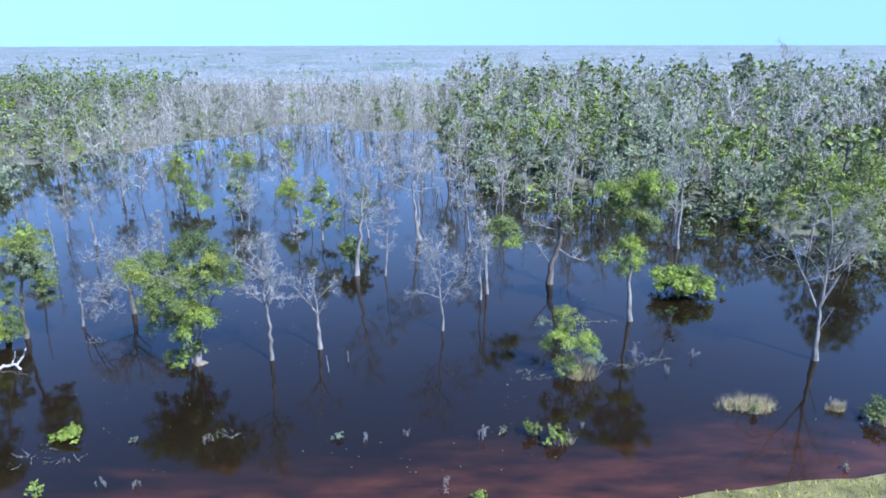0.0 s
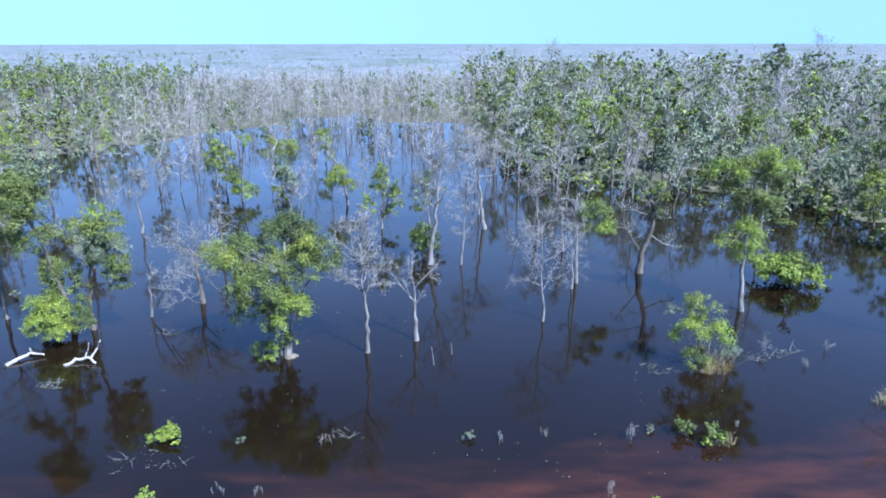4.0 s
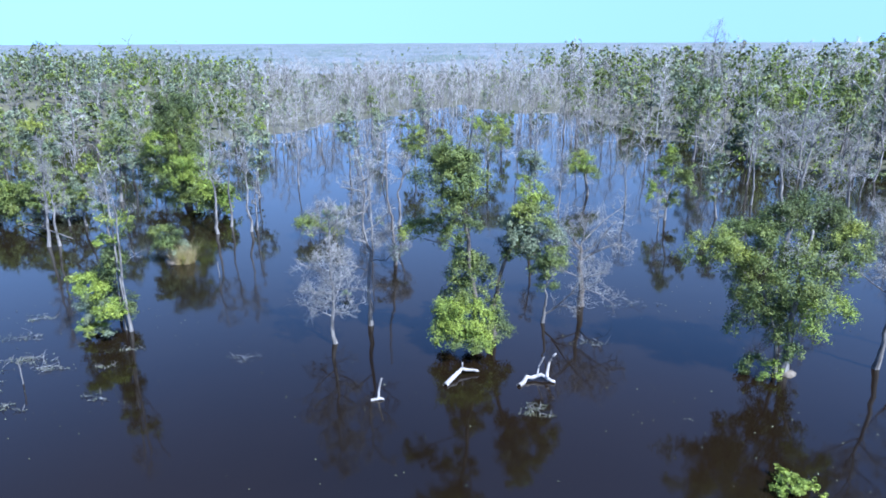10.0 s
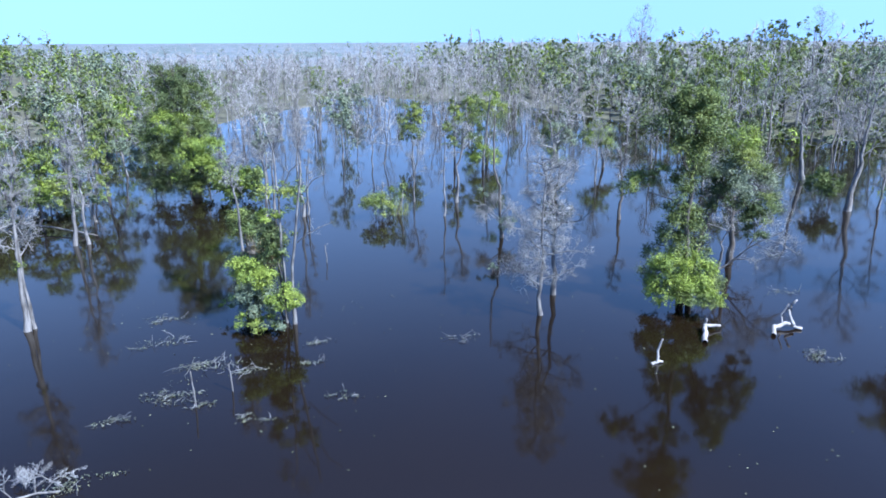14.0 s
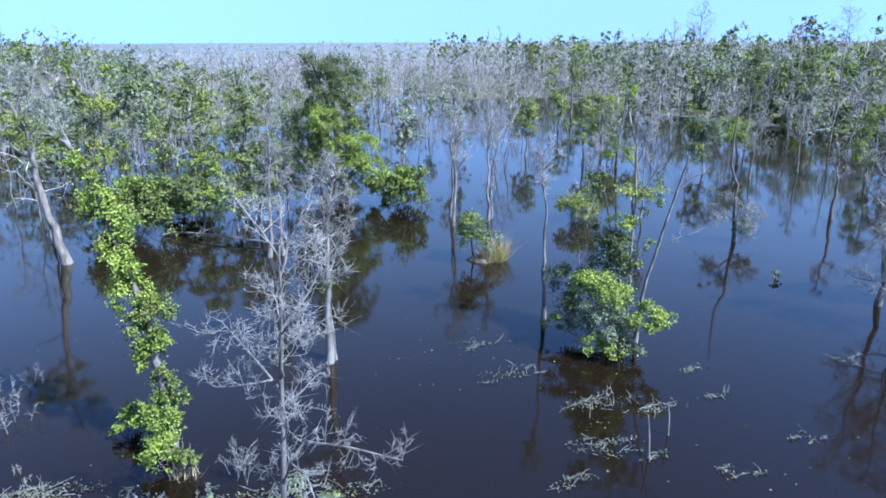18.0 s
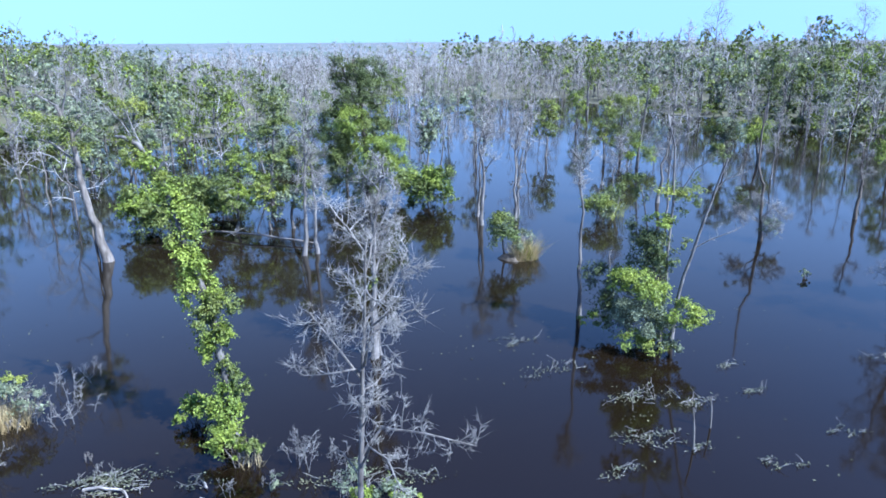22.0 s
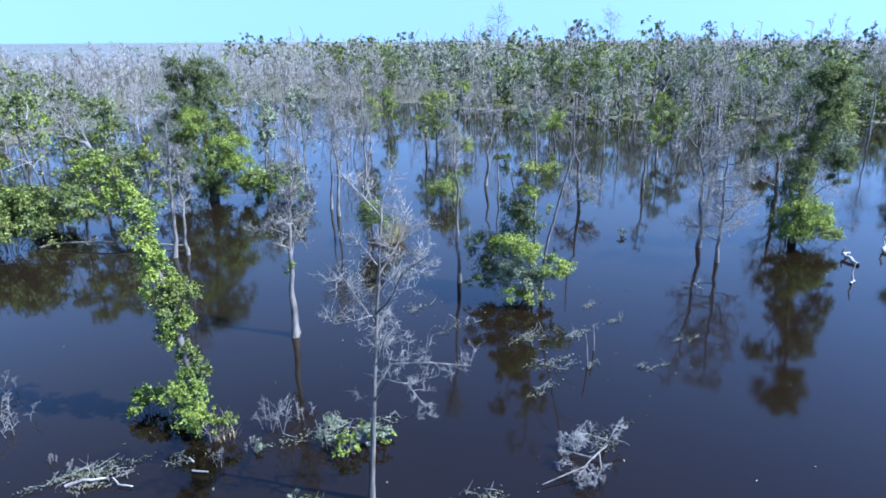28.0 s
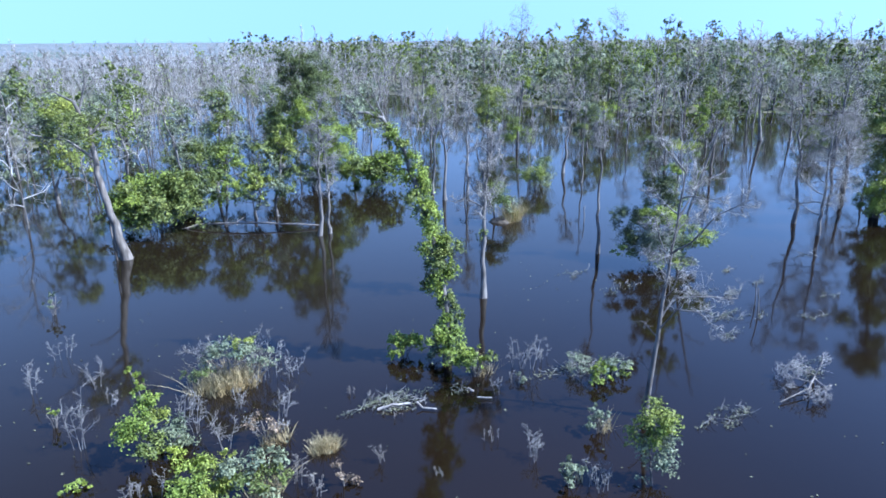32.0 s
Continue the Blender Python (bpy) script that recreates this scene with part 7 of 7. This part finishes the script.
def ring_sheet(name, r0, r1, nr, na, height, material, label):
    rs, an = r0 * (r1 / r0) ** np.linspace(0, 1, nr), np.linspace(radians(-60), radians(95), na)
    v = np.array([(-40 + r * math.sin(a), 20 + r * math.cos(a), height(-40 + r * math.sin(a), 20 + r * math.cos(a))) for r in rs for a in an])
    i = (np.arange(nr - 1)[:, None] * na + np.arange(na - 1)[None, :]).ravel()
    f = np.concatenate([np.stack([i, i + na + 1, i + 1], -1), np.stack([i, i + na, i + na + 1], -1)])
    return tagged(new(name, mesh_of(name, v, f, material)), label, "woods", kind="stuff")


# backdrop sheet whose colour already carries the haze
ring_sheet("distant_woods", 430, 4600, 150, 520, canopy_height, CANOPY, "distant bare woods to the horizon, haze tinted into the colour")


# ---- grass on the bank, and bits of leaf and bark that float on the open water ----
bank_rng = np.random.default_rng(5)
n = 14000
bx, by = bank_rng.uniform(8, 52, n), bank_rng.uniform(22, 37.5, n)
bz = np.array([bank_height(a, b) for a, b in zip(bx, by)])
keep = bz > 0.02
base = np.stack([bx, by, bz], -1)[keep]
n = len(base)
H = bank_rng.uniform(0.10, 0.34, n)
tip = base + np.stack([bank_rng.normal(0, 0.1, n), bank_rng.normal(0, 0.1, n), H], -1)
side = np.stack([bank_rng.normal(0, 0.03, n), bank_rng.normal(0, 0.015, n), np.zeros(n)], -1)
v = np.stack([base - side, base + side, tip], 1).reshape(-1, 3)
tagged(new("bank_grass", mesh_of("bank_grass", v, np.arange(3 * n).reshape(-1, 3), GRASS)), "short sunlit grass on the earth bank", "grass", kind="stuff")

n = 750
cx, cy = bank_rng.uniform(-105, 45, 60), bank_rng.uniform(37, 72, 60)
k = bank_rng.integers(0, 60, n)
c = np.stack([cx[k] + bank_rng.normal(0, 5.0, n), cy[k] + bank_rng.normal(0, 2.5, n), np.full(n, 0.025)], -1)
c = c[c[:, 1] > 36]
specks = Geo()
specks.leaves(c, np.zeros((len(c), 3)), 0.11, bank_rng, 3.0, 0.6)
tagged(new("floating_specks", mesh_of("floating_specks", *specks.arrays(), WEED)), "scattered leaves and bits of bark floating on water", "debris", kind="stuff")
